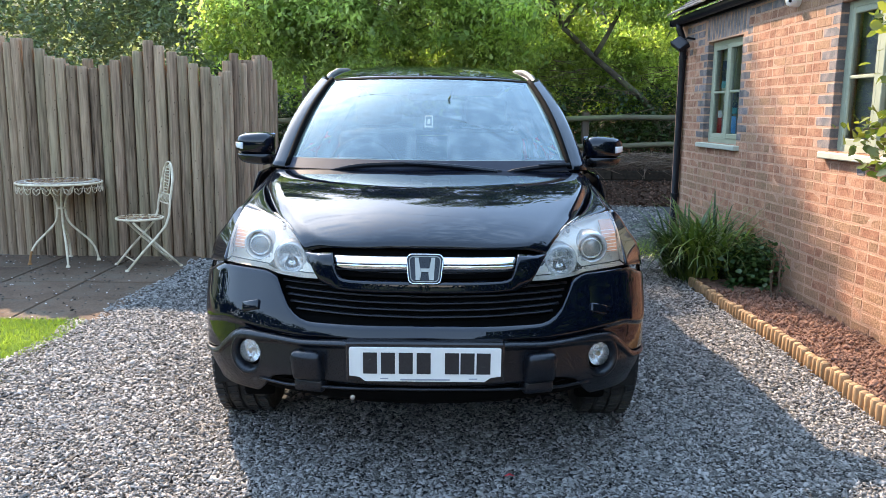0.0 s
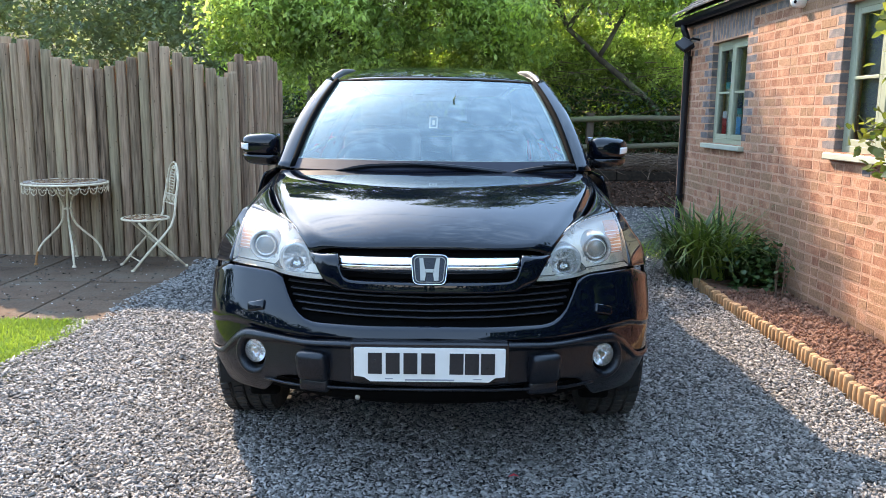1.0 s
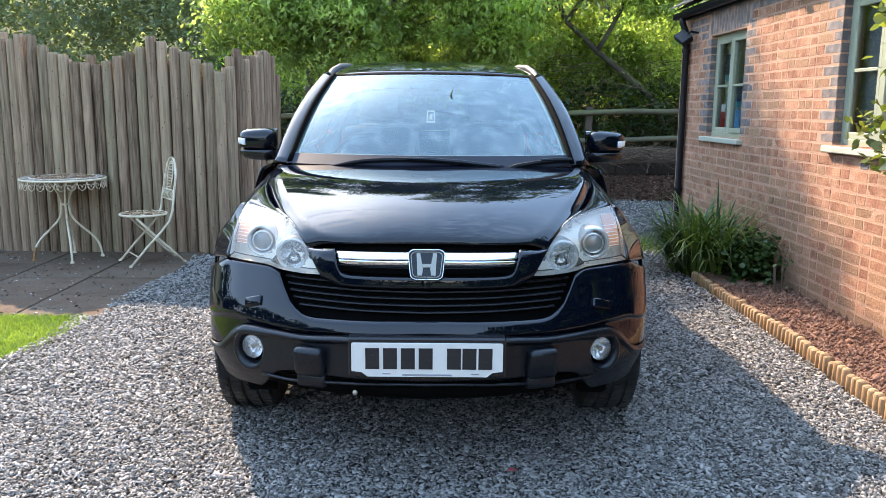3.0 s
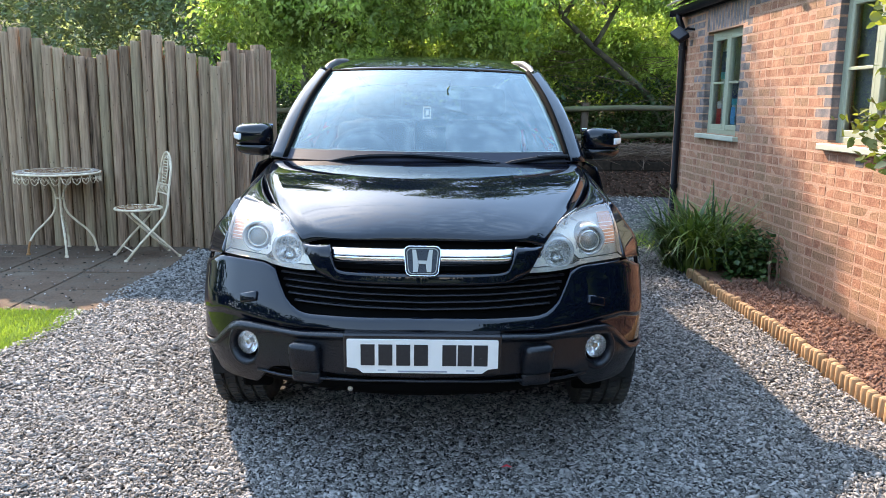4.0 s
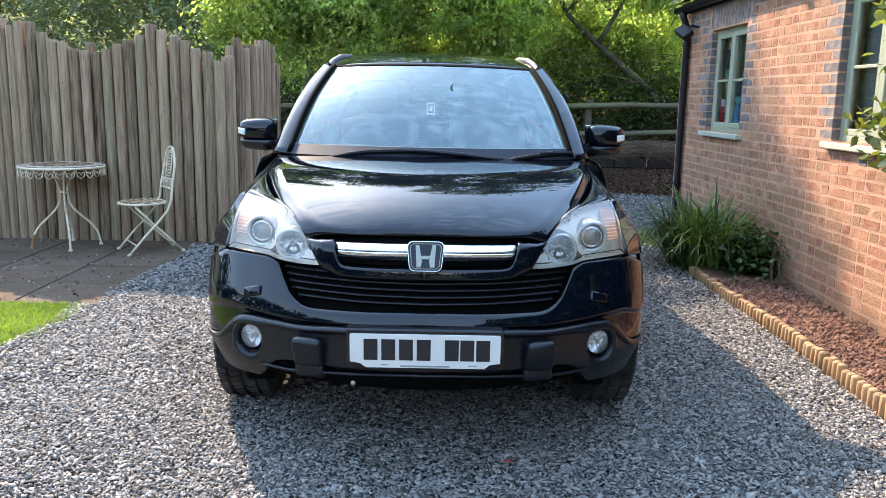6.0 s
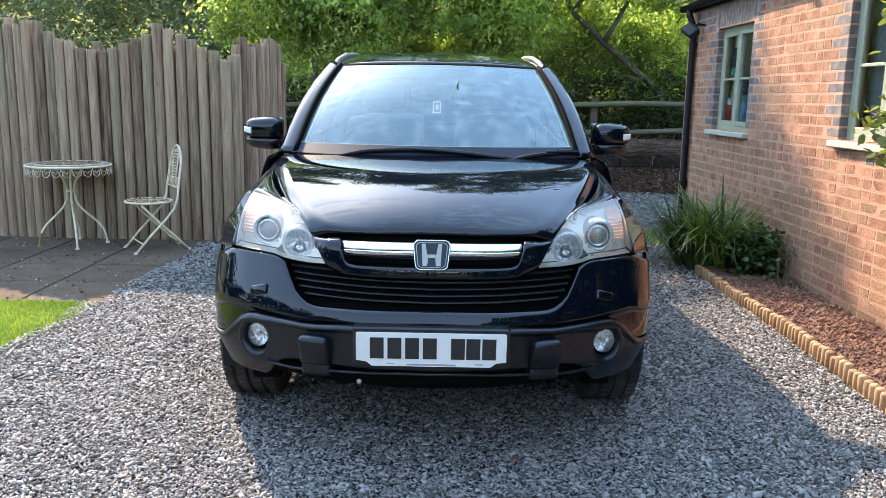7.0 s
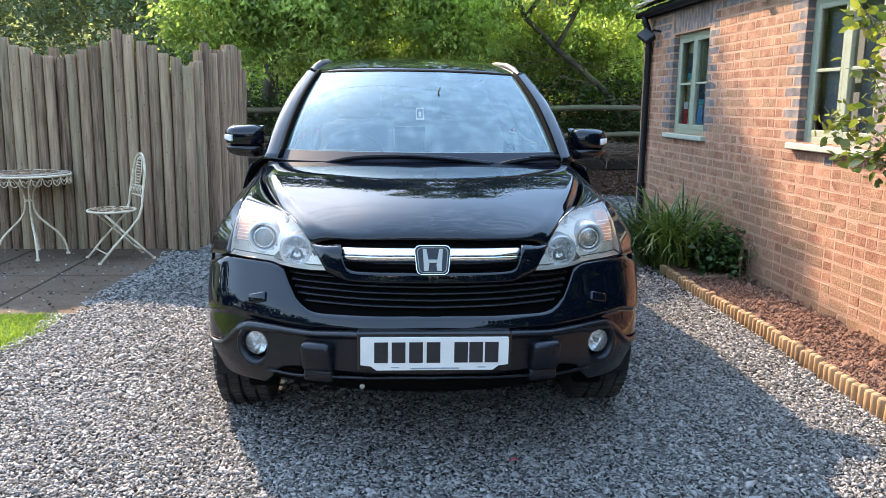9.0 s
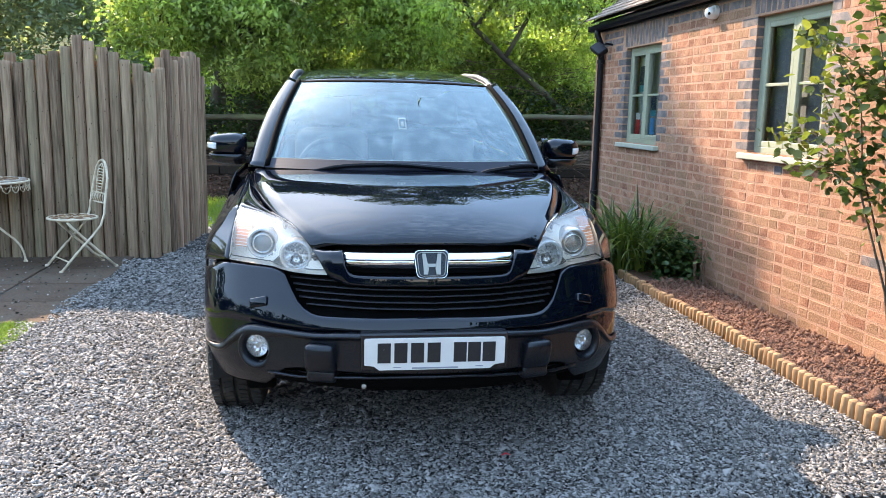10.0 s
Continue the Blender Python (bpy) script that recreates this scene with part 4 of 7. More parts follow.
iv, jf = joined([leaves(cloud_of(12000, (-9, 14.3, 0.45), (9, 16.5, 1.35), 40, 0.3), 0.075, rng, width=0.8), leaves(cloud_of(13000, (0.6, 14.25, 0.75), (6.0, 15.3, 1.75), 30, 0.26), 0.07, rng, width=0.7), leaves(cloud_of(4000, (-3.2, 14.25, 0.75), (-0.6, 15.0, 1.6), 30, 0.26), 0.07, rng, width=0.7)])
solid("ivy", array_mesh("ivy", iv, jf), M_leaf_ivy, "dark ivy and undergrowth covering the bank", "undergrowth", "stuff")
k = 9000
gx, gy = rng.uniform(-4.5, -1.45, k), rng.uniform(9.3, 12.05, k)
ga, gh, gw = rng.uniform(0, 6.28, k), rng.uniform(0.05, 0.14, k), rng.uniform(0.004, 0.008, k)
root = np.stack([gx, gy, np.full(k, -0.03)], 1)
side = np.stack([np.cos(ga), np.sin(ga), np.zeros(k)], 1) * gw[:, None]
tip = root + np.stack([np.cos(ga * 3) * 0.05, np.sin(ga * 3) * 0.05, gh], 1)
solid("rough_grass", array_mesh("rough_grass", np.stack([root - side, root + side, tip], 1).reshape(-1, 3), np.arange(3 * k).reshape(-1, 3)), M_grassblade, "rough bright grass behind the pole fence", "grass", "stuff")

# ---- trees ----


def tree(place, limbs, blobs, leaf, mat, label, count, seed):
    """A tapered trunk with limbs, and a crown of leaf clumps in uneven blobs (centre, radii, share)."""
    own = np.random.default_rng(seed)
    t = thing("tree", place, label, "tree", "trees on the bank")
    trunk = bmesh.new()
    for pts, r0, r1 in limbs:
        k = len(pts)
        fine, rad = [], []
        for i in range(k - 1):
            for q in spread(0, 1, 5)[:4]:
                p = Vector(pts[i]).lerp(Vector(pts[i + 1]), q)
                fine.append(p + 0.06 * Vector(noise.noise_vector(p * 1.3)))
                rad.append(r0 + (r1 - r0) * (i + q) / (k - 1))
        fine.append(Vector(pts[-1]))
        rad.append(r1)
        tube(fine, rad, 8, trunk)
    part("trunk", trunk, M_bark, t, smooth=True)
    clumps, twigs = [], bmesh.new()
    total = sum(b[2] for b in blobs)
    for c, r, share in blobs:
        n_c = max(2, int(count * share / total / 64))
        d = own.normal(0, 1, (n_c, 3))
        d /= np.linalg.norm(d, axis=1, keepdims=True)
        rad = own.uniform(0.25, 1.0, n_c) ** 0.5 * own.uniform(0.8, 1.15, n_c)
        cc = np.array(c) + d * rad[:, None] * np.array(r)
        clumps.append(cc)
        for p in cc[:: max(1, n_c // 14)]:
            mid = (Vector(c) + Vector(p)) / 2 + Vector((0, 0, 0.15))
            tube([Vector(c), mid, Vector(p)], [0.022, 0.012, 0.005], 5, twigs)
    cc = np.concatenate(clumps)
    pts = np.repeat(cc, 64, 0) + own.normal(0, 0.19, (len(cc) * 64, 3)) * np.array([1, 1, 0.42]) * np.repeat(own.uniform(0.6, 1.5, len(cc)), 64)[:, None]
    v, f = leaves(pts, leaf, own, droop=0.6, width=0.52)
    part("crown", array_mesh("crown", v, f), mat, t, kind="stuff")
    part("twig_work", twigs, M_bark, t, kind="stuff")
    return t


tree((-1.6, 15.2, 0.5), [([(-1.6, 15.2, 0.4), (-1.5, 15.1, 2.2), (-1.0, 14.8, 3.6), (-1.7, 14.6, 5.4), (-1.2, 15.0, 7.8)], 0.17, 0.03), ([(-1.5, 15.1, 2.2), (-0.6, 14.7, 3.2), (0.2, 14.4, 4.6)], 0.10, 0.04),
     ([(-1.5, 15.1, 2.0), (-2.4, 14.5, 2.8), (-3.2, 14.0, 3.3)], 0.08, 0.03), ([(-1.0, 14.8, 3.4), (-0.95, 14.4, 2.7), (-1.3, 14.2, 3.6)], 0.05, 0.03)],
     [((-2.9, 13.6, 2.9), (1.0, 0.9, 0.9), 3), ((-1.7, 13.5, 2.5), (1.1, 0.9, 0.9), 3), ((-0.7, 14.0, 3.4), (1.3, 1.0, 1.0), 4), ((-2.2, 14.8, 4.8), (1.8, 1.5, 1.3), 6), ((-0.8, 14.8, 2.0), (1.2, 0.7, 0.6), 2)],
     0.104, M_leaf_tree, "broadleaf tree with fresh bright green drooping leaves", 36000, 11)
tree((1.0, 16.0, 0.6), [([(1.0, 16.0, 0.5), (0.8, 15.8, 2.6), (0.4, 15.4, 4.2), (0.9, 15.0, 6.0)], 0.18, 0.06), ([(0.8, 15.8, 2.4), (1.6, 15.0, 3.2), (2.6, 14.4, 3.9)], 0.09, 0.03), ([(0.6, 15.6, 3.2), (-0.1, 15.0, 4.2)], 0.08, 0.03)],
     [((0.4, 14.2, 2.7), (1.2, 0.9, 0.8), 3), ((1.2, 14.0, 2.9), (0.9, 0.8, 0.8), 3), ((0.9, 14.6, 4.3), (1.9, 1.4, 1.1), 4), ((1.2, 15.2, 1.9), (1.4, 0.8, 0.7), 2)],
     0.100, M_leaf_shade, "broadleaf tree with light green leaves and dark boughs", 29000, 12)
tree((4.6, 15.0, 0.5), [([(4.6, 15.0, 0.5), (4.05, 14.7, 1.45), (3.45, 14.5, 1.93), (2.92, 14.5, 2.36), (2.4, 14.5, 2.86), (2.1, 14.5, 3.5), (1.5, 14.6, 4.6)], 0.068, 0.034), ([(2.95, 14.5, 2.36), (3.3, 14.3, 3.0), (3.5, 14.2, 3.9)], 0.05, 0.02),
     ([(2.4, 14.5, 2.86), (2.75, 14.4, 3.4), (2.9, 14.4, 4.4)], 0.05, 0.02)],
     [((3.2, 14.1, 3.5), (1.0, 0.7, 0.7), 2), ((2.7, 15.15, 2.5), (1.3, 0.3, 0.7), 3.2), ((3.9, 15.15, 2.1), (1.1, 0.3, 0.6), 2.8), ((2.4, 14.6, 4.3), (1.5, 1.2, 1.0), 3), ((4.6, 14.6, 3.2), (1.2, 1.0, 1.1), 3), ((3.9, 15.6, 2.3), (1.6, 0.6, 0.8), 2), ((2.3, 15.4, 2.2), (1.0, 0.5, 0.6), 1)],
     0.092, M_leaf_shade, "leaning tree with a bare bough and sunlit leaves", 40000, 13)
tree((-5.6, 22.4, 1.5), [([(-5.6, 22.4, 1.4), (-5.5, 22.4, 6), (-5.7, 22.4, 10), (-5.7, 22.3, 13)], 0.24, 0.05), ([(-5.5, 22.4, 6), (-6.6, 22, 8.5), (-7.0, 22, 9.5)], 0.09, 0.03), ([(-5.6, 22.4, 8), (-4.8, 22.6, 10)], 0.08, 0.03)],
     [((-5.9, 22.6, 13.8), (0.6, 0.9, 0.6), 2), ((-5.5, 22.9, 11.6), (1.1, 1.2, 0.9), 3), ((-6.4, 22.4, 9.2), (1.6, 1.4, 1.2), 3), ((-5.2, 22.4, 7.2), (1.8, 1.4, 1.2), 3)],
     0.17, M_leaf_hazy, "tall slim tree among the shaded trees", 9000, 14)
# Two added trees, crowns out of view, darkened for the bonnet's reflection.
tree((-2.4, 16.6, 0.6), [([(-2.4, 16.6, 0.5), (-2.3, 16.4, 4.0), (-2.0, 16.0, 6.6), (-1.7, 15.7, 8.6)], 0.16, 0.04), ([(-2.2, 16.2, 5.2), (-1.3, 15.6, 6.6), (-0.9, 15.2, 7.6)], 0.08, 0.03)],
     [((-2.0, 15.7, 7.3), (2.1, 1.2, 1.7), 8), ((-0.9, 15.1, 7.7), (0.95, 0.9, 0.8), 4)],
     0.115, M_leaf_silhouette, "tall dark green tree rising behind the brighter ones", 20000, 15)
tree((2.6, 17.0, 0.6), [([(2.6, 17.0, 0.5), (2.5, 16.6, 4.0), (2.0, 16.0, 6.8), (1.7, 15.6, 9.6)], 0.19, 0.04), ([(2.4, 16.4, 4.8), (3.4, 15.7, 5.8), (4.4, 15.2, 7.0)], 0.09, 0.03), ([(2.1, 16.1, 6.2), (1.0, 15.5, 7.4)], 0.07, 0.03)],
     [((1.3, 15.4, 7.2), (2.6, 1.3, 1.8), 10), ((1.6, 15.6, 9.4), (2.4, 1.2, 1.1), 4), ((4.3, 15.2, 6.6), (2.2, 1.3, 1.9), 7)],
     0.115, M_leaf_silhouette, "tall dark green tree with a broad high crown", 45000, 16)
wv, wf = joined([leaves(cloud_of(28000, (-4.8, 17.5, 1.0), (11, 22.5, 3.7), 60, 0.5), 0.15, rng, width=0.42), leaves(cloud_of(14000, (-4.2, 16.2, 0.9), (10, 18, 3.0), 50, 0.4), 0.11, rng, width=0.45)])
solid("woodland", array_mesh("woodland", wv, wf), M_leaf_wood, "dense green woodland rising behind the rail fence", "woodland", "stuff")
# Distant trees, with haze painted in as a pale leaf colour.
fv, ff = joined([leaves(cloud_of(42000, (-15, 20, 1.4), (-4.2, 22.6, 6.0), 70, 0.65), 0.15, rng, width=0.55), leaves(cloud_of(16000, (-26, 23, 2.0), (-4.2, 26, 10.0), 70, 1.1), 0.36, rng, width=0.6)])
solid("shaded_trees", array_mesh("shaded_trees", fv, ff), M_leaf_hazy, "dark shaded trees standing beyond the pole fence", "woodland", "stuff")
hv, hf = joined([leaves(cloud_of(n, lo, hi, 60, 0.6), 0.28, rng, width=0.6) for n, lo, hi in ((18000, (-16, -13, 0.2), (16, -10.5, 3.7)), (12000, (4.4, -12, 0.2), (6.6, 0.5, 4.4)), (13000, (3.1, 0.3, 0.2), (5.6, 3.45, 3.6)), (14000, (-10.5, -12, 0.2), (-8.5, 6.5, 2.3)))])
solid("hedgerow", array_mesh("hedgerow", hv, hf), M_leaf_ivy, "tall dark green hedge across the far side of the drive", "hedge", "stuff")
bm = bmesh.new()
for i in range(26):
    tx, ty = random.uniform(-3.5, 10), random.uniform(17.5, 24)
    tube([(tx, ty, 0.8), (tx + random.uniform(-0.3, 0.3), ty, 4), (tx + random.uniform(-1, 1), ty, 8)], [0.13, 0.1, 0.05], 6, bm)
solid("woodland_trunks", bm, M_bark, "slim dark trunks within the shaded wood", "woodland", "stuff", smooth=True)

# ---- table and chair ----
TC = Vector((-3.180, 7.02, 0.008))
table = thing("bistro_table", TC, "cream iron bistro table with a rusty pierced top", "table")
part("tabletop", lathe([(0.0, 0.708), (0.333, 0.708), (0.333, 0.717), (0.0, 0.719)], Matrix.Translation(TC), 48), M_rust, table, "rust-worn pierced tabletop")
part("rim", tube([TC + Vector((0.342 * math.cos(a), 0.342 * math.sin(a), 0.706)) for a in spread(0, 2 * math.pi, 49)[:-1]], 0.010, 8, closed=True), M_white_iron, table, smooth=True)
part("border_ring", lathe([(0.272, 0.7195), (0.331, 0.7185), (0.331, 0.7205), (0.272, 0.7215), (0.272, 0.7195)], Matrix.Translation(TC), 48), surface("pale_mosaic", (0.46, 0.40, 0.33), 0.95, grain=70, amount=0.4, stain=26, stain_amount=0.4, tint=(0.20, 0.11, 0.07), spec=0.05), table, "pale patterned border of the top")
part("inner_ring", tube([TC + Vector((0.27 * math.cos(a), 0.27 * math.sin(a), 0.7215)) for a in spread(0, 2 * math.pi, 41)[:-1]], 0.003, 6, closed=True), M_white_iron, table, smooth=True)
orn = bmesh.new()
for i in range(26):
    a0 = 2 * math.pi * i / 26
    for s in (-1, 1):
        pts = []
        for q in spread(0, 1, 9):
            th = q * 4.4
            r = 0.0215 * (1 - 0.55 * q)
            off = s * (0.021 - r * math.cos(th) * 0.9)
            zz = 0.656 + r * math.sin(th) * 1.3 - 0.004
            aa = a0 + off / 0.343
            pts.append(TC + Vector((0.343 * math.cos(aa), 0.343 * math.sin(aa), zz)))
        tube(pts, 0.0029, 4, orn)
    arc = [TC + Vector((0.344 * math.cos(a0 + w), 0.344 * math.sin(a0 + w), 0.70 - 0.074 * math.cos(w / 0.1208 * math.pi / 2) ** 0.6)) for w in spread(-0.12, 0.12, 9)]
    tube(arc, 0.0030, 4, orn)
part("skirt", orn, M_white_iron, table, "scrolled iron skirt", smooth=True)
for i, a in enumerate((-2.62, -1.06, 0.40, 1.80)):
    pro = [(0.13, 0.70), (0.085, 0.64), (0.045, 0.56), (0.030, 0.49), (0.034, 0.42), (0.06, 0.35), (0.13, 0.27), (0.21, 0.19), (0.256, 0.11), (0.272, 0.04), (0.275, 0.0)]
    out = curve([(z, r) for r, z in pro[::-1]])
    leg = part("leg", tube([TC + Vector((out(z) * math.cos(a), out(z) * math.sin(a), z)) for z in spread(0.70, 0.0, 36)], 0.0092, 8), M_white_iron, table, smooth=True)
    if i == 0:
        part("rusted_shank", tube([TC + Vector((out(z) * math.cos(a), out(z) * math.sin(a), z)) for z in spread(0.12, 0.016, 8)], [0.0093] + [0.0099] * 7, 8), M_shank, leg, "orange rust creeping up the leg", smooth=True)
    part("foot", lathe([(0, 0), (0.018, 0), (0.018, 0.012), (0.012, 0.02), (0, 0.02)], Matrix.Translation(TC + Vector((0.275 * math.cos(a), 0.275 * math.sin(a), 0))), 10), M_shank if i == 0 else M_white_iron, leg)
topm = bmesh.new()
for i in range(14):
    a = 2 * math.pi * i / 14
    tube([TC + Vector((r * math.cos(a + w), r * math.sin(a + w), 0.7215)) for r, w in ((0.03, 0), (0.09, 0.30), (0.15, 0.08), (0.21, -0.16), (0.268, 0.06))], 0.0045, 5, topm, flat=0.4)
part("top_scrolls", topm, surface("pale_rusted_paint", (0.46, 0.36, 0.28), 0.8, grain=90, amount=0.4, stain=18, stain_amount=0.4, tint=(0.24, 0.14, 0.09)), table, "worn pale scrollwork on the top")
part("collar", lathe([(0.03, 0.475), (0.043, 0.475), (0.043, 0.49), (0.03, 0.49)], Matrix.Translation(TC) @ Matrix.Diagonal((0.86, 0.86, 1, 1)), 16), M_white_iron, table)

litter = np.random.default_rng(77)
for top, (cx, cy, cz), radius, n_bits in (("table", (TC.x, TC.y, 0.732), 0.255, 260), ("chair seat", (-2.456, 6.87, 0.443), 0.15, 150)):
    ang, far = litter.uniform(0, 2 * np.pi, n_bits), radius * litter.uniform(0, 1, n_bits) ** 0.5
    lv, lf = leaves(np.stack([cx + far * np.cos(ang), cy + far * np.sin(ang), np.full(n_bits, cz)], 1), 0.024, litter, droop=0.0, width=0.6)
    lv[:, 2] = np.clip(lv[:, 2], cz - 0.001, cz + 0.005)
    solid("dry_litter", array_mesh("dry_litter", lv, lf), M_dry, "dry brown and straw-coloured bits lying on the " + top, "litter", "stuff")

CM = Matrix.Translation((-2.402, 6.90, 0.008)) @ pose(0, 0, 0, 0, 0, 214) @ Matrix.Diagonal((0.97, 0.97, 0.985, 1))
chair = thing("folding_chair", (-2.402, 6.90, 0.008), "cream iron folding bistro chair with a rusty seat", "chair")


def ct(pts, r, segs=8, bm=None, closed=False):
    return tube([CM @ Vector(p) for p in pts], r, segs, bm, closed)


part("seat", lathe([(0, 0.428), (0.185, 0.424), (0.185, 0.434), (0, 0.4385)], CM @ Matrix.Translation((0.06, 0, 0)), 32), M_rust, chair, "rust-worn pressed seat")
part("seat_rim", ct([(0.06 + 0.195 * math.cos(a), 0.195 * math.sin(a), 0.428) for a in spread(0, 2 * math.pi, 33)[:-1]], 0.010, 8, None, True), M_white_iron, chair, smooth=True)
seatm = bmesh.new()
for i in range(9):
    a = 2 * math.pi * i / 9
    ct([(0.06 + r * math.cos(a + w), r * math.sin(a + w), 0.438) for r, w in ((0.02, 0), (0.06, 0.3), (0.11, 0.1), (0.15, -0.25), (0.18, 0))], 0.0028, 5, seatm)
part("seat_scrolls", seatm, M_white_iron, chair)
for s in (-1, 1):
    up = [(0.235, s * 0.185, 0.0), (0.10, s * 0.185, 0.15), (-0.03, s * 0.185, 0.28), (-0.11, s * 0.18, 0.37), (-0.145, s * 0.175, 0.46), (-0.165, s * 0.165, 0.60), (-0.195, s * 0.15, 0.76), (-0.205, s * 0.11, 0.85), (-0.210, s * 0.055, 0.895), (-0.212, 0, 0.907)]
    part("back_leg", ct(up, 0.0105), M_white_iron, chair, smooth=True)
    part("front_leg", ct([(-0.235, s * 0.16, 0.0), (-0.10, s * 0.16, 0.14), (0.03, s * 0.16, 0.27), (0.16, s * 0.16, 0.41)], 0.0105), M_white_iron, chair, smooth=True)
    for fx, sy in ((0.235, 0.185), (-0.235, 0.16)):
        part("foot", lathe([(0, 0), (0.017, 0), (0.014, 0.016), (0, 0.016)], CM @ Matrix.Translation((fx, s * sy, 0)), 10), M_white_iron, chair)
part("stretcher", ct([(0.165, -0.185, 0.08), (0.165, 0.185, 0.08)], 0.006), M_white_iron, chair)
part("stretcher", ct([(-0.165, -0.16, 0.075), (-0.165, 0.16, 0.075)], 0.006), M_white_iron, chair)
bk = bmesh.new()
ct([(-0.158, -0.165, 0.55), (-0.158, 0.165, 0.55)], 0.007, 6, bk)
ct([(-0.170, -0.158, 0.63), (-0.170, 0.158, 0.63)], 0.007, 6, bk)
for i in range(8):
    yy = -0.14 + 0.04 * i
    ct([(-0.16, yy - 0.014, 0.555), (-0.164, yy + 0.014, 0.59), (-0.168, yy - 0.014, 0.625)], 0.004, 4, bk)
for s in (-1, 1):
    ct([(-0.172, s * 0.055, 0.63), (-0.19, s * 0.075, 0.76), (-0.205, s * 0.055, 0.85), (-0.21, 0, 0.88)], 0.006, 6, bk)
for i in range(9):
    zz = 0.655 + 0.025 * i
    w = 0.058 + 0.014 * math.sin(i / 8 * math.pi)
    ct([(-0.172 - (zz - 0.63) * 0.14, -w, zz), (-0.172 - (zz - 0.63) * 0.14, w, zz)], 0.0045, 5, bk)
part("backrest", bk, M_white_iron, chair, "latticed iron back panel", smooth=True)

# ---- plants by the wall ----


def straps(place, k, length, seed, radius, mat, width=0.014):
    own = np.random.default_rng(seed)
    vs, fs, base = [], [], 0
    for _ in range(k):
        a, r = own.uniform(0, 2 * math.pi), radius * math.sqrt(own.uniform(0, 1))
        L, w, bend = length * own.uniform(0.55, 1.15), width * own.uniform(0.6, 1.2), own.uniform(1.0, 2.9)
        p = np.array([place[0] + r * math.cos(a), place[1] + r * math.sin(a), place[2]])
        out = a + own.normal(0, 0.6)
        s = np.array([-math.sin(out), math.cos(out), 0])
        el = own.uniform(0.95, 1.5)
        n_s = 7
        for i in range(n_s):
            f = i / (n_s - 1)
            ww = w * (1 - f ** 2.2) + 0.0008
            vs += [p - s * ww / 2, p + s * ww / 2]
            e = el - bend * f ** 1.4
            p = p + np.array([math.cos(out) * math.cos(e), math.sin(out) * math.cos(e), math.sin(e)]) * L / (n_s - 1)
            if i < n_s - 1:
                fs.append((base + 2 * i, base + 2 * i + 1, base + 2 * i + 3, base + 2 * i + 2))
        base += 2 * n_s
    return array_mesh("leaves", np.array(vs), np.array(fs))


iris = thing("iris_clump", (2.30, 6.60, 0.02), "arching clump of green strap-leaved iris", "plant")
for i in range(24):
    fx, fy = 2.30 + 0.24 * math.cos(i * 2.4) * math.sqrt((i + 0.5) / 24), 6.60 + 0.26 * math.sin(i * 2.4) * math.sqrt((i + 0.5) / 24)
    part("leaf_fan", straps((fx, fy, 0.0), 28, 0.80, 50 + i, 0.07, M_leaf_iris, 0.025), M_leaf_iris, iris)
shrub = thing("low_shrub", (2.55, 6.25, 0.02), "low dark green leafy shrub in the bed", "shrub")
pts = np.array([2.55, 6.22, 0.16]) + rng.normal(0, 1, (1500, 3)) * np.array([0.11, 0.14, 0.11])
pts[:, 2] = np.clip(pts[:, 2], 0.02, 0.5)
pts[:, 0] = np.clip(pts[:, 0], 2.2, 2.70)
v, f = round_leaves(pts, 0.048, rng, width=0.85)
part("leaves", array_mesh("leaves", v, f), M_leaf_shrub, shrub, kind="stuff")
weed = thing("weed_tuft", (2.12, 7.75, 0.0), "low bright green weeds at the edge of the gravel", "weed")
for i in range(5):
    part("blades", straps((2.12 + 0.13 * math.cos(i * 2.5), 7.75 + 0.22 * math.sin(i * 2.5), 0.0), 26, 0.20, 90 + i, 0.09, M_grassblade, 0.012), M_grassblade, weed)
stalks = thing("dry_stalks", (2.60, 5.85, 0.02), "thin dry weed stalks leaning by the wall", "weed")
bm = bmesh.new()
for i in range(7):
    bx, by = 2.60 + random.uniform(-0.03, 0.03), 5.80 + random.uniform(-0.08, 0.08)
    bm = tube([(bx, by, 0.0), (bx + random.uniform(-0.03, 0.02), by + random.uniform(-0.05, 0.05), 0.2), (bx + random.uniform(-0.05, 0.05), by + random.uniform(-0.1, 0.1), random.uniform(0.28, 0.45))], [0.004, 0.003, 0.0015], 5)
    part("stem", bm, M_twig, stalks)

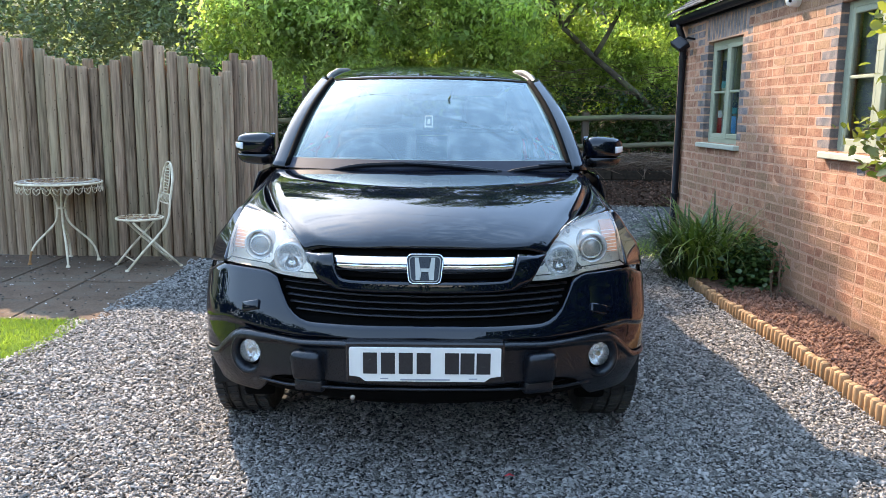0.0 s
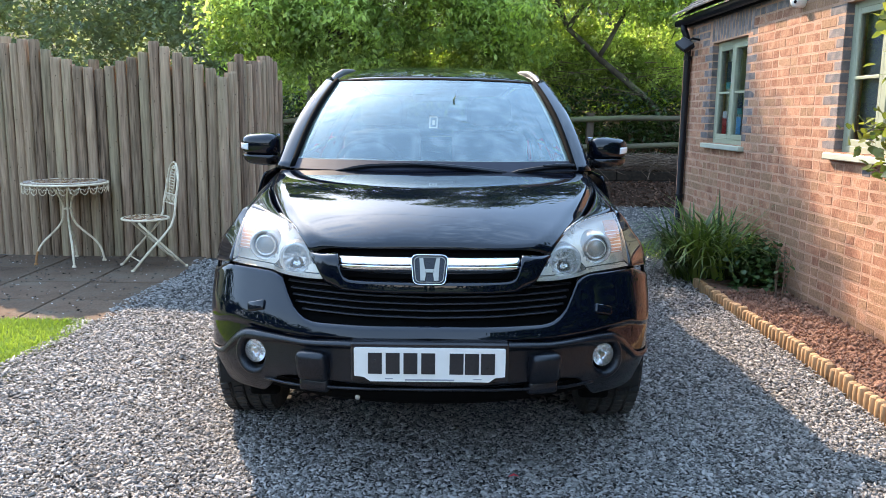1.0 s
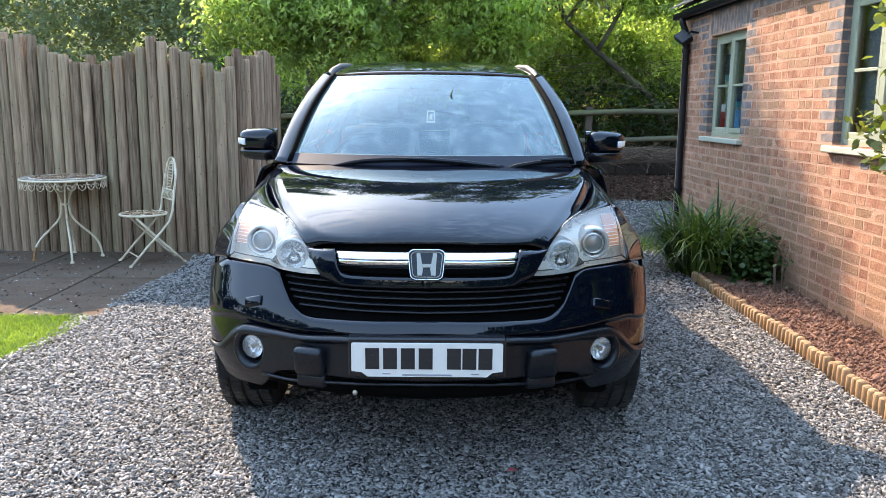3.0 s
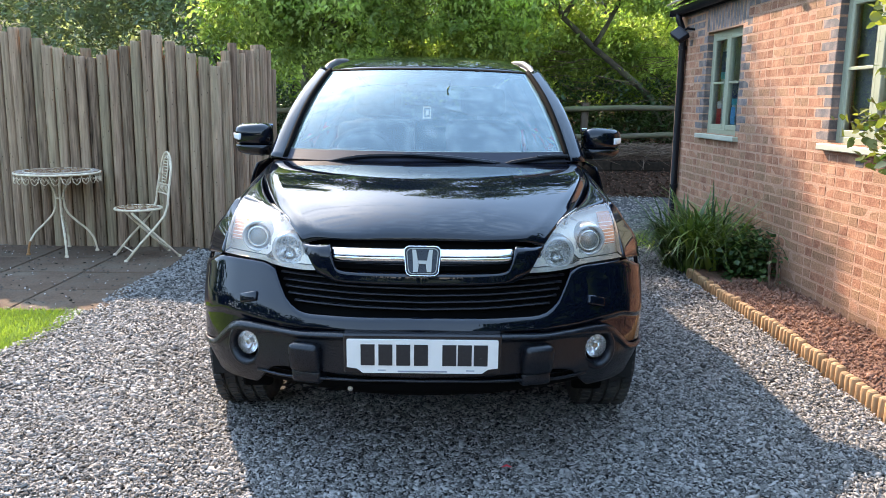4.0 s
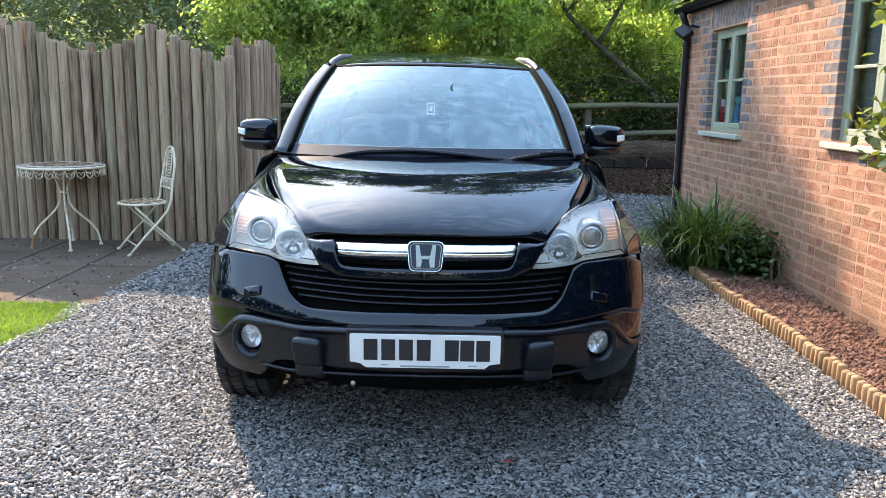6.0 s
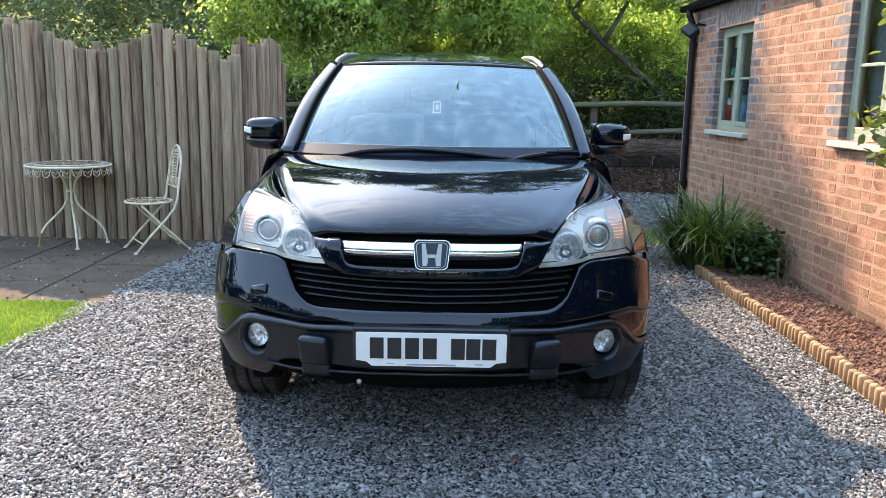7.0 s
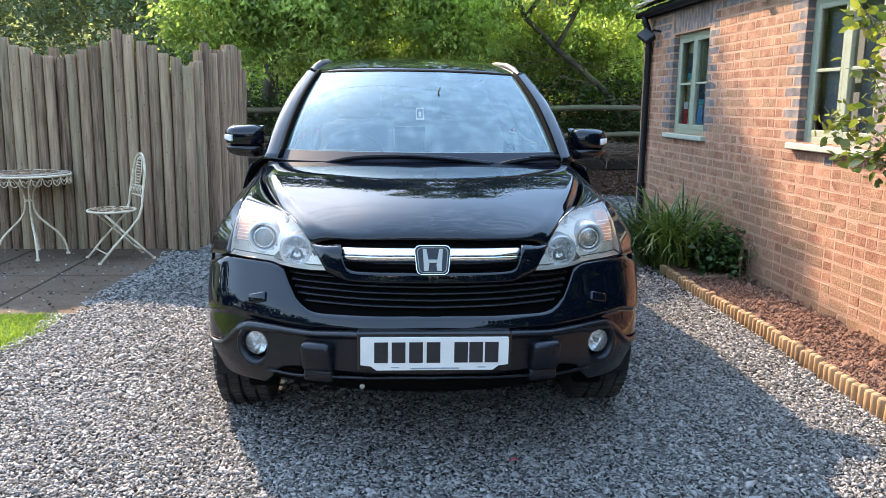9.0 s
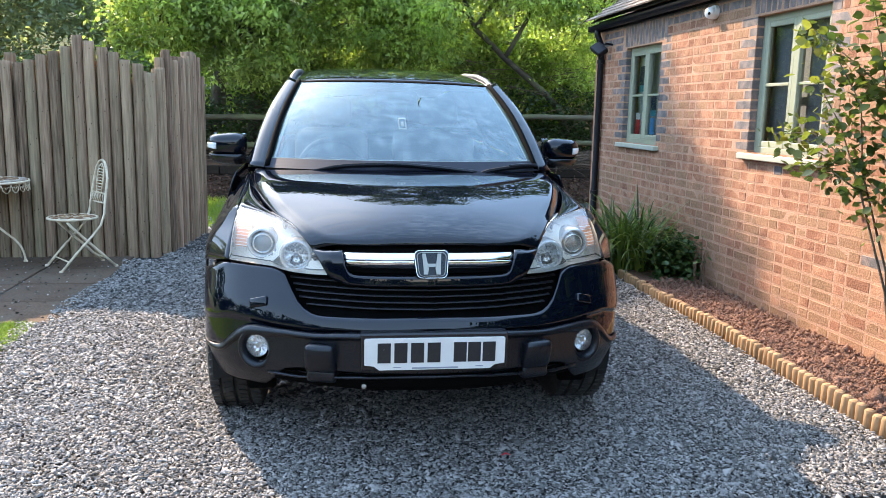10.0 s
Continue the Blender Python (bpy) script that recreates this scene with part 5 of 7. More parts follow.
rose = thing("rose_bush", (2.52, 3.45, 0.02), "leggy climbing rose with small yellow-green leaves", "shrub")
tips = []
stems = [[(2.52, 3.42, 0), (2.47, 3.50, 0.5), (2.40, 3.68, 1.0), (2.36, 3.85, 1.35), (2.32, 4.05, 1.6)], [(2.52, 3.45, 0), (2.5, 3.55, 0.6), (2.45, 3.75, 1.1), (2.40, 4.15, 1.30), (2.37, 4.5, 1.28)],
         [(2.54, 3.48, 0), (2.52, 3.48, 0.7), (2.48, 3.60, 1.3), (2.46, 3.74, 1.8), (2.42, 3.85, 2.15)], [(2.50, 3.40, 0), (2.47, 3.38, 0.6), (2.42, 3.45, 1.3), (2.38, 3.55, 1.9), (2.40, 3.6, 2.3)],
         [(2.45, 3.75, 1.1), (2.38, 3.72, 1.45), (2.32, 3.95, 1.78), (2.28, 4.12, 1.9)], [(2.48, 3.60, 1.3), (2.52, 3.85, 1.6), (2.50, 4.1, 1.75)], [(2.40, 3.68, 1.0), (2.36, 3.95, 1.12), (2.34, 4.2, 1.12)],
         [(2.53, 3.46, 0), (2.56, 3.35, 0.8), (2.50, 3.35, 1.5), (2.44, 3.40, 2.1)]]
for st in stems:
    k = len(st)
    stem = tube(st, [0.008 - 0.006 * i / (k - 1) for i in range(k)] if st[0][2] == 0 else [0.005, 0.004, 0.003, 0.002][:k], 6)
    part("stem", stem, M_bark, rose)
    for i in range(k - 1):
        if st[i + 1][2] > 0.9:
            for q in spread(0.1, 1.0, 7):
                p = Vector(st[i]).lerp(Vector(st[i + 1]), q)
                if p.z > 0.85:
                    tips.append(p)
cl = []
for p in tips:
    for _ in range(7):
        cl.append(p + Vector((random.gauss(0, 0.055), random.gauss(0, 0.055), random.gauss(0, 0.05))))
v, f = round_leaves(np.array(cl), 0.060, rng, width=0.74, droop=0.3)
part("leaves", array_mesh("leaves", v, f), M_leaf_rose, rose, kind="stuff")

petal = bmesh.new()
tube([(0.300, 2.800, 0.020), (0.320, 2.805, 0.026), (0.338, 2.798, 0.021)], [0.002, 0.008, 0.002], 6, petal, flat=0.4)
solid("petal", petal, surface("red_petal", (0.6, 0.03, 0.04), 0.5), "tiny red petal lying on the grey gravel", "petal")

for y_left, y_roof, z_roof in ((11.95, 4.62, 4.30), (11.05, 3.66, 4.29)):
    run = [(-16.0 + 21.5 * q, y_left + (y_roof - y_left) * q, 6.9 + (z_roof - 6.9) * q - 1.6 * q * (1 - q)) for q in spread(0, 1, 24)]
    solid("overhead_cable", tube(run, 0.0030, 6), M_black_plastic, "thin black overhead cable running to the tiled roof", "cable", group="overhead cables", smooth=True)

# ---- fittings on the wall ----
cctv = thing("dome_camera", (WX, 6.09, 2.19), "white domed security camera on the brick wall", "camera")
part("base", lathe([(0, 0), (0.055, 0), (0.055, 0.03), (0.045, 0.04), (0, 0.04)], disc_m((WX - 0.002, 6.09, 2.20), (-1, 0, 0)), 20), M_white_plastic, cctv)
dome = part("dome", lathe([(0.045, 0), (0.048, 0.02), (0.042, 0.045), (0.022, 0.062), (0, 0.066)], disc_m((WX - 0.035, 6.09, 2.20), (-0.8, -0.35, -0.3)), 20), M_white_plastic, cctv, smooth=True)
for s in (-1, 1):
    part("lens", lathe([(0, 0), (0.012, 0), (0.010, 0.006), (0, 0.008)], disc_m((WX - 0.085, 6.07 + 0.018 * s - 0.01, 2.183), (-0.8, -0.45, -0.3)), 12), M_dark_lens, dome)
flood = thing("flood_lamp", (WX - 0.05, 8.45, 2.05), "black outdoor floodlight on a bracket", "lamp")
part("bracket", tube([(WX, 8.40, 2.12), (WX - 0.08, 8.40, 2.13), (WX - 0.12, 8.44, 2.10)], 0.012, 8), M_black_plastic, flood)
part("housing", box(-0.06, 0.06, -0.09, 0.09, -0.03, 0.03, 0.008, m=Matrix.Translation((WX - 0.14, 8.44, 2.07)) @ pose(0, 0, 0, 35, -35, 0)), M_black_plastic, flood)
part("glass", box(-0.05, 0.05, -0.08, 0.08, -0.034, -0.031, 0.0, m=Matrix.Translation((WX - 0.14, 8.44, 2.07)) @ pose(0, 0, 0, 35, -35, 0)), M_dark_lens, flood)


def poster(place_y, z0, w, h, blocks, label):
    p = thing("window_notice", (WX + 0.063, place_y, z0), label, "notice")
    part("sheet", box(WX + 0.0725, WX + 0.0745, place_y - w / 2, place_y + w / 2, z0, z0 + h), surface("paper", (0.75, 0.75, 0.73), 0.6), p)
    for a, b, c, d, colr in blocks:
        part("printed_bar", box(WX + 0.0715, WX + 0.0725, place_y - w / 2 + a * w, place_y - w / 2 + b * w, z0 + c * h, z0 + d * h), surface("print", colr, 0.6), p)


NAVY, TEAL, RED, WHITE, SKYB = (0.02, 0.03, 0.09), (0.05, 0.42, 0.45), (0.55, 0.03, 0.03), (0.8, 0.8, 0.8), (0.1, 0.45, 0.7)
poster(7.70, 1.61, 0.125, 0.25, [(0, 1, 0.25, 1, NAVY), (0, 1, 0, 0.25, TEAL)], "navy and teal printed notice in the window")
poster(7.38, 1.37, 0.125, 0.22, [(0, 1, 0.25, 1, NAVY), (0, 1, 0, 0.25, TEAL)], "navy printed notice with pale lettering bars")
poster(7.75, 1.16, 0.11, 0.24, [(0, 1, 0, 0.72, RED)], "red and white printed notice in the window")
poster(7.39, 1.19, 0.11, 0.16, [(0, 1, 0, 1, SKYB)], "sky blue printed notice in the window")

# ---- car ----
M_paint = surface("black_car_paint", (0.0022, 0.0038, 0.0085), 0.35, grain=900, amount=0.1, coat=1.0, spec=0.0, rough_var=0.03)
M_trim = surface("black_trim", (0.006, 0.0075, 0.011), 0.29, grain=260, amount=0.15, bump=0.10, bump_scale=700, stain=5, stain_amount=0.12, spec=0.42)
M_gloss_trim = surface("gloss_black_trim", (0.010, 0.010, 0.012), 0.22, grain=60, amount=0.1)
M_grille = surface("grille_plastic", (0.009, 0.010, 0.013), 0.42, grain=90, amount=0.15, spec=0.32)
# Near black: paints the shade inside openings; also colours black seals and bands.
M_cavity = surface("cavity_shade_and_seal", (0.003, 0.003, 0.003), 0.9, grain=20, amount=0.2, spec=0.05)
M_chrome = surface("chrome", (0.86, 0.87, 0.88), 0.06, metal=1.0, grain=40, amount=0.02, rough_var=0.02)
M_satin = surface("satin_silver", (0.55, 0.56, 0.57), 0.32, metal=1.0, grain=80, amount=0.05)
M_emblem = surface("emblem_silver", (0.36, 0.345, 0.30), 0.45, metal=0.3, grain=80, amount=0.05)
M_alloy = surface("alloy", (0.50, 0.51, 0.52), 0.35, metal=0.9, grain=60, amount=0.06)
M_shell = surface("lamp_shell", (0.78, 0.745, 0.67), 0.30, metal=0.25, grain=20, amount=0.08)
M_mirror = surface("lamp_mirror", (0.90, 0.905, 0.91), 0.20, metal=0.8, grain=30, amount=0.05)
M_bezel = surface("lamp_bezel", (0.66, 0.67, 0.68), 0.22, metal=0.6, grain=30, amount=0.06)
M_cup = surface("lamp_cup", (0.16, 0.165, 0.175), 0.25, metal=0.5, grain=30, amount=0.1)
M_lens = glass_mat("lamp_lens", (0.95, 0.95, 0.93), 1.5, haze=0.15, rough=0.03, film=(0.86, 0.78, 0.66))
M_clear = glass_mat("clear_lens", (0.96, 0.96, 0.96), 1.45)
M_rubber = surface("black_rubber", (0.008, 0.008, 0.010), 0.65, grain=200, amount=0.2, spec=0.2)
M_scuttle = surface("scuttle_plastic", (0.024, 0.026, 0.036), 0.6, grain=200, amount=0.2, stain=6, stain_amount=0.3, spec=0.25)
# Pale green that paints the reflection along the windscreen's edge.
M_edge_gleam = surface("glass_edge", (0.30, 0.37, 0.34), 0.4, grain=40, amount=0.1)
M_screen = glass_mat("windscreen", (0.62, 0.72, 0.70), 2.15, haze=0.075, gloss=(0.80, 0.96, 0.98), film=(0.72, 0.84, 0.84))
M_side_glass = glass_mat("side_glass", (0.35, 0.38, 0.38), 1.6)
M_amber = surface("amber_lens", (0.62, 0.27, 0.15), 0.2, grain=80, amount=0.2)
M_lampwhite = surface("white_lens", (0.78, 0.78, 0.77), 0.15, grain=90, amount=0.05)
M_red_lens = surface("red_lens", (0.35, 0.01, 0.01), 0.12, grain=60, amount=0.1)
M_tyre = surface("tyre_rubber", (0.022, 0.022, 0.023), 0.85, grain=60, amount=0.3, stain=8, stain_amount=0.2, bump=0.3, tint=(0.05, 0.047, 0.042))
M_dash = surface("dash_plastic", (0.035, 0.036, 0.04), 0.8, grain=90, amount=0.2)
M_seat = surface("seat_cloth", (0.06, 0.06, 0.065), 0.95, grain=120, amount=0.2)
M_plate = surface("plate_white", (0.80, 0.765, 0.71), 0.35, grain=20, amount=0.03, spec=0.4)
M_plate_ink = surface("plate_black", (0.02, 0.02, 0.022), 0.4, grain=120, amount=0.3)
M_grey_ink = surface("grey_print", (0.30, 0.31, 0.34), 0.5)
M_under = surface("underbody", (0.012, 0.012, 0.012), 0.95, grain=10, amount=0.3)

car = thing("car", (0.003, 4.9, 0), "glossy black suv parked nose-out on the gravel", "car")
SIDES = (("left", -1), ("right", 1))
plan = curve([(0, 0), (0.2, 0.022), (0.4, 0.088), (0.55, 0.166), (0.667, 0.243), (0.75, 0.305), (0.82, 0.375), (0.87, 0.45), (0.897, 0.53), (0.908, 0.62)])
prof = curve([(0.15, 0.34), (0.24, 0.24), (0.29, 0.12), (0.33, 0.05), (0.36, 0.014), (0.40, 0), (0.55, 0), (0.60, 0.012), (0.68, 0.05), (0.75, 0.085), (0.82, 0.125), (0.88, 0.18), (0.94, 0.30), (1.0, 0.48)])


def front(x, z, deep=0.0):
    """A place on the car's face at x across and z up, set back by deep."""
    return Vector((x, 2.68 + plan(abs(x)) + prof(z) + deep, z))


def both(points):
    """A curve of |x|."""
    f = curve(points)
    return lambda x: f(abs(x))


def face(xs, lo, hi, rows, deep=0.0, thick=0.012, shape=None, bm=None):
    """A panel of the car's face between the curves lo and hi of x."""
    def at(x, v):
        z = lo(x) + (hi(x) - lo(x)) * v
        p = front(x, z, deep)
        return shape(p, v) if shape else p
    return patch(xs, rows, at, thick, bm)


XS = sorted({round(s * q, 4) for s in (-1, 1) for q in spread(0, 0.7, 29) + spread(0.71, 0.88, 15) + [0.887, 0.894, 0.90, 0.905, 0.908]})
bumper_hi = both([(0, 0.618), (0.3, 0.609), (0.406, 0.606), (0.45, 0.614), (0.485, 0.638), (0.522, 0.69), (0.537, 0.735), (0.56, 0.750), (0.60, 0.762), (0.778, 0.760), (0.86, 0.725), (0.908, 0.70)])
bumper_lo = both([(0, 0.565), (0.28, 0.556), (0.47, 0.541), (0.608, 0.542), (0.682, 0.538), (0.721, 0.521), (0.785, 0.458), (0.80, 0.440), (0.831, 0.424), (0.87, 0.418), (0.908, 0.41)])
crease = both([(0, 0.579), (0.384, 0.563), (0.515, 0.558), (0.682, 0.567), (0.764, 0.570), (0.849, 0.544), (0.908, 0.535)])


def below_crease(p, v):
    t = min(1.0, max(0.0, (crease(p.x) - p.z) / 0.012))
    edge = min(1.0, max(0.0, (bumper_hi(p.x) - p.z) / 0.015))
    return p + Vector((0, 0.014 * t + 0.012 * (1 - edge) ** 2, 0))


part("bumper", face(XS, bumper_lo, bumper_hi, 40, shape=below_crease), M_paint, car, "gloss black bumper cover", smooth=True)
low_hi = lambda x: bumper_lo(x) + 0.006
low_lo = both([(0, 0.408), (0.42, 0.406), (0.47, 0.405), (0.50, 0.402), (0.545, 0.391), (0.59, 0.362), (0.625, 0.322), (0.66, 0.300), (0.72, 0.296), (0.79, 0.291), (0.86, 0.291), (0.908, 0.296)])


def plastic(p, v):
    t = max(0.0, (v - 0.80) / 0.20)
    lip = 0.020 * math.sin(min(1.0, t) * math.pi) if t > 0 else 0.0
    tuck = 1 - 0.05 * max(0.0, min(1.0, (0.42 - p.z) / 0.12)) * min(1.0, abs(p.x) / 0.9)
    under = 0.75 * prof(p.z) if p.z < 0.38 else 0.0
    return Vector((p.x * tuck, p.y - lip - 0.004 - under, p.z))


XL = sorted(set(XS + [s * q for s in (-1, 1) for q in (0.428, 0.44, 0.446, 0.46, 0.47, 0.48, 0.565, 0.58, 0.61)] + [s * q for s in (-1, 1) for q in spread(0.602, 0.728, 22)]))
low_bm = face(XL, low_lo, low_hi, 30, shape=plastic)
bmesh.ops.delete(low_bm, geom=[f for f in low_bm.faces if math.hypot(abs(f.calc_center_median().x) - 0.664, f.calc_center_median().z - 0.450) < 0.063], context="FACES")
lower = part("lower_bumper", low_bm, M_trim, car, "satin black plastic lower bumper", smooth=True)
lip_z = lambda x: 0.400 - 0.036 * min(1.0, (abs(x) / 0.5) ** 2)
part("lower_lip", tube([front(q, lip_z(q), -0.010) for q in spread(-0.612, 0.612, 41)], 0.0075, 8, flat=0.8), M_trim, car, smooth=True)
# Black sheet standing for the shade under the lip.
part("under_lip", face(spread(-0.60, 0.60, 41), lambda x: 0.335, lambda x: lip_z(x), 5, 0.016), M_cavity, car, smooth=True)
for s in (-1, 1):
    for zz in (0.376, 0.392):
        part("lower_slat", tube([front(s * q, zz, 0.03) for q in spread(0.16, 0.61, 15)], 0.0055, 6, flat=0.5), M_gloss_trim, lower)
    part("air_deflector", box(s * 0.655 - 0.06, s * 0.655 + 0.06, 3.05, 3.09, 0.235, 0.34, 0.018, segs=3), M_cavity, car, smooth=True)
# Black sheet in place of the unlit depth behind the lower slats.
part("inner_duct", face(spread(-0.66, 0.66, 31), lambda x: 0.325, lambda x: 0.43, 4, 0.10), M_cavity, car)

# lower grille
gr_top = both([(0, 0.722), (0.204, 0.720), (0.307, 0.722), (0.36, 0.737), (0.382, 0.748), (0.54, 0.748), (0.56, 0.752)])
# Black sheet behind the slats, with the recess shade in its colour.
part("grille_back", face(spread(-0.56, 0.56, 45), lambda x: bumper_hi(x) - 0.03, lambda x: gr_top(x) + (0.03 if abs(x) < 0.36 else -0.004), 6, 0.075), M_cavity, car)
for zz, half in ((0.639, 0.468), (0.661, 0.495), (0.683, 0.508), (0.705, 0.518), (0.728, 0.53)):
    part("grille_slat", patch(spread(-half, half, 45), 4, lambda x, v, zz=zz: front(x, zz, 0.030) + Vector((0, (0.0, 0.003, 0.030, 0.045)[round(v * 3)], (-0.002, 0.002, 0.000, -0.004)[round(v * 3)])), 0.003), M_grille, car, smooth=True)

# nose and upper grille
nose_lo = both([(0, 0.720), (0.204, 0.718), (0.307, 0.720), (0.36, 0.735), (0.382, 0.748), (0.431, 0.820), (0.446, 0.838)])
nose_hi = both([(0, 0.765), (0.278, 0.763), (0.305, 0.772), (0.322, 0.81), (0.333, 0.850), (0.379, 0.845), (0.446, 0.840)])
XN = sorted({s * q for s in (-1, 1) for q in spread(0, 0.29, 15) + spread(0.295, 0.446, 26)})


def nose_round(p, v):
    a = max(0.0, (0.2 - v) / 0.2) ** 2 + max(0.0, (v - 0.8) / 0.2) ** 2
    return p + Vector((0, 0.016 * a - 0.008 - 0.42 * (min(p.z, 0.845) - 0.72) * (1 - 0.9 * max(0.0, (abs(p.x) - 0.37) / 0.076) ** 1.5), 0))


part("nose_panel", face(XN, nose_lo, nose_hi, 16, shape=nose_round), M_paint, car, "gloss black grille surround", smooth=True)
# Another black sheet painting the shade in the upper opening.
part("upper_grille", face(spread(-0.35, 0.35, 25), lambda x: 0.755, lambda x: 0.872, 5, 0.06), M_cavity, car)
part("grille_mesh", tube([front(q, 0.783, 0.028) for q in spread(-0.30, 0.30, 21)], 0.007, 6, flat=0.6), M_gloss_trim, car)
for s in (-1, 1):
    def facet(u, v, s, lo, hi, near, far):
        x = 0.055 + (0.326 - 0.055) * u
        z = lo + (hi - lo) * v - 0.005 * u
        lean = near + (far - near) * v - 0.005 * math.sin(math.pi * v)
        return front(s * (x - 0.10 * max(0.0, 0.845 - z) * u), z, lean - prof(z) + 0.125)
    for lo, hi, near, far in ((0.820, 0.840, -0.030, -0.010), (0.797, 0.8165, -0.022, -0.032)):
        part("chrome_bar", patch(spread(0, 1, 22), 8, lambda u, v, s=s, lo=lo, hi=hi, near=near, far=far: facet(u, v, s, lo, hi, near, far), 0.006), M_chrome, car, "polished chrome grille bar", smooth=True)

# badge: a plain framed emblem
bm = bmesh.new()
BC = front(0.0, 0.808, -0.035)
lean = pose(0, 0, 0, -24, 0, 0)


def rounded(w0, w1, h, r, segs=5):
    """A rounded trapezium outline: half-widths above and below, half-height, corner radius."""
    out = []
    for cx, cz, a0 in ((w0 - r, h - r, 0), (-w0 + r, h - r, 90), (-w1 + r, -h + r, 180), (w1 - r, -h + r, 270)):
        for a in spread(a0, a0 + 90, segs):
            out.append((cx + r * math.cos(radians(a)), cz + r * math.sin(radians(a))))
    return out


def slab_of(outline, y0, y1, m, bm=None, inset=0.0):
    own = bmesh.new()
    a = [own.verts.new(m @ Vector((x, y0, z))) for x, z in outline]
    b = [own.verts.new(m @ Vector((x * (1 - inset), y1, z * (1 - inset)))) for x, z in outline]
    k = len(a)
    for i in range(k):
        own.faces.new((a[i], a[(i + 1) % k], b[(i + 1) % k], b[i]))
    own.faces.new(a)
    own.faces.new(b)
    bmesh.ops.recalc_face_normals(own, faces=own.faces[:])
    return merge(bm, own)


BM = Matrix.Translation(BC) @ lean
badge = part("badge", slab_of(rounded(0.063, 0.056, 0.052, 0.020), 0.02, 0.0, BM), M_trim, car, "dark emblem plate")
part("badge_rim", tube([BM @ Vector((x, -0.001, z)) for x, z in rounded(0.064, 0.057, 0.053, 0.020, 7)], 0.0020, 8, closed=True), M_chrome, badge, "chrome emblem rim", smooth=True)
part("badge_line", tube([BM @ Vector((x, -0.001, z)) for x, z in rounded(0.055, 0.049, 0.045, 0.016, 7)], 0.0016, 6, closed=True), M_emblem, badge, "thin inner emblem line", smooth=True)
for s in (-1, 1):
    part("badge_bar", slab_of([(s * 0.023, 0.040), (s * 0.036, 0.040), (s * 0.0335, 0.000), (s * 0.0315, -0.040), (s * 0.016, -0.040), (s * 0.0125, -0.016), (s * 0.0160, 0.001)], -0.006, 0.001, BM), M_emblem, badge, "silver emblem bar")
part("badge_bridge", slab_of([(-0.0155, 0.001), (0.0155, 0.001), (0.0125, -0.011), (-0.0125, -0.011)], -0.006, 0.001, BM), M_emblem, badge)

# number plate
PY = 2.652
plate_m = Matrix.Translation((0.005, PY, 0.501)) @ pose(0, 0, 0, 3, 0, 0)
part("plate_holder", box(-0.272, 0.272, 0.004, 0.055, -0.072, 0.072, 0.006, m=plate_m), M_gloss_trim, car)
plate = part("number_plate", slab_of([(-0.256, 0.0555)] + [(-0.26, 0.0515), (-0.26, -0.045), (-0.225, -0.050), (-0.205, -0.0655), (0.205, -0.0655), (0.225, -0.050), (0.26, -0.045), (0.26, 0.0515), (0.256, 0.0555)], -0.003, 0.0035, plate_m), M_plate, car, "white number plate with dark bars")
for cx in (-0.188, -0.127, -0.066, -0.005, 0.092, 0.145, 0.200):
    part("plate_bar", box(cx - 0.024, cx + 0.024, -0.0045, -0.0025, -0.0375, 0.0385, 0.0, m=plate_m), M_plate_ink, plate, "dark bar")
part("plate_print", box(-0.085, 0.085, -0.0042, -0.0025, -0.0615, -0.0560, m=plate_m), M_grey_ink, plate, "thin grey print bar")
for cx in (-0.14, 0.165):
    part("plate_print", box(cx - 0.014, cx + 0.014, -0.0042, -0.0025, -0.0565, -0.053, m=plate_m), M_grey_ink, plate)
for x, z in ((-0.188, 0.012), (0.20, -0.012)):
    part("screw", lathe([(0, 0.0), (0.004, 0.0), (0.004, 0.004), (0, 0.005)], plate_m @ disc_m((x, -0.004, z), (0, -1, 0)), 8), M_plate_ink, plate)



def facet_bowl(r, deep, m, segs):
    """A dished mirror of flat flutes that alternate in depth."""
    own = bmesh.new()
    rings = []
    for i in range(6):
        q = i / 5
        rings.append([own.verts.new((r * (1 - q) * math.cos(2 * math.pi * j / segs), r * (1 - q) * math.sin(2 * math.pi * j / segs), -deep * (1 - (1 - q) ** 2) + (0.0018 if j % 2 else -0.0008) * math.sin(math.pi * q))) for j in range(segs)])
    for a, b in zip(rings, rings[1:]):
        for j in range(segs):
            own.faces.new((a[j], a[(j + 1) % segs], b[(j + 1) % segs], b[j]))
    bmesh.ops.remove_doubles(own, verts=own.verts[:], dist=1e-5)
    own.transform(m)
    return own


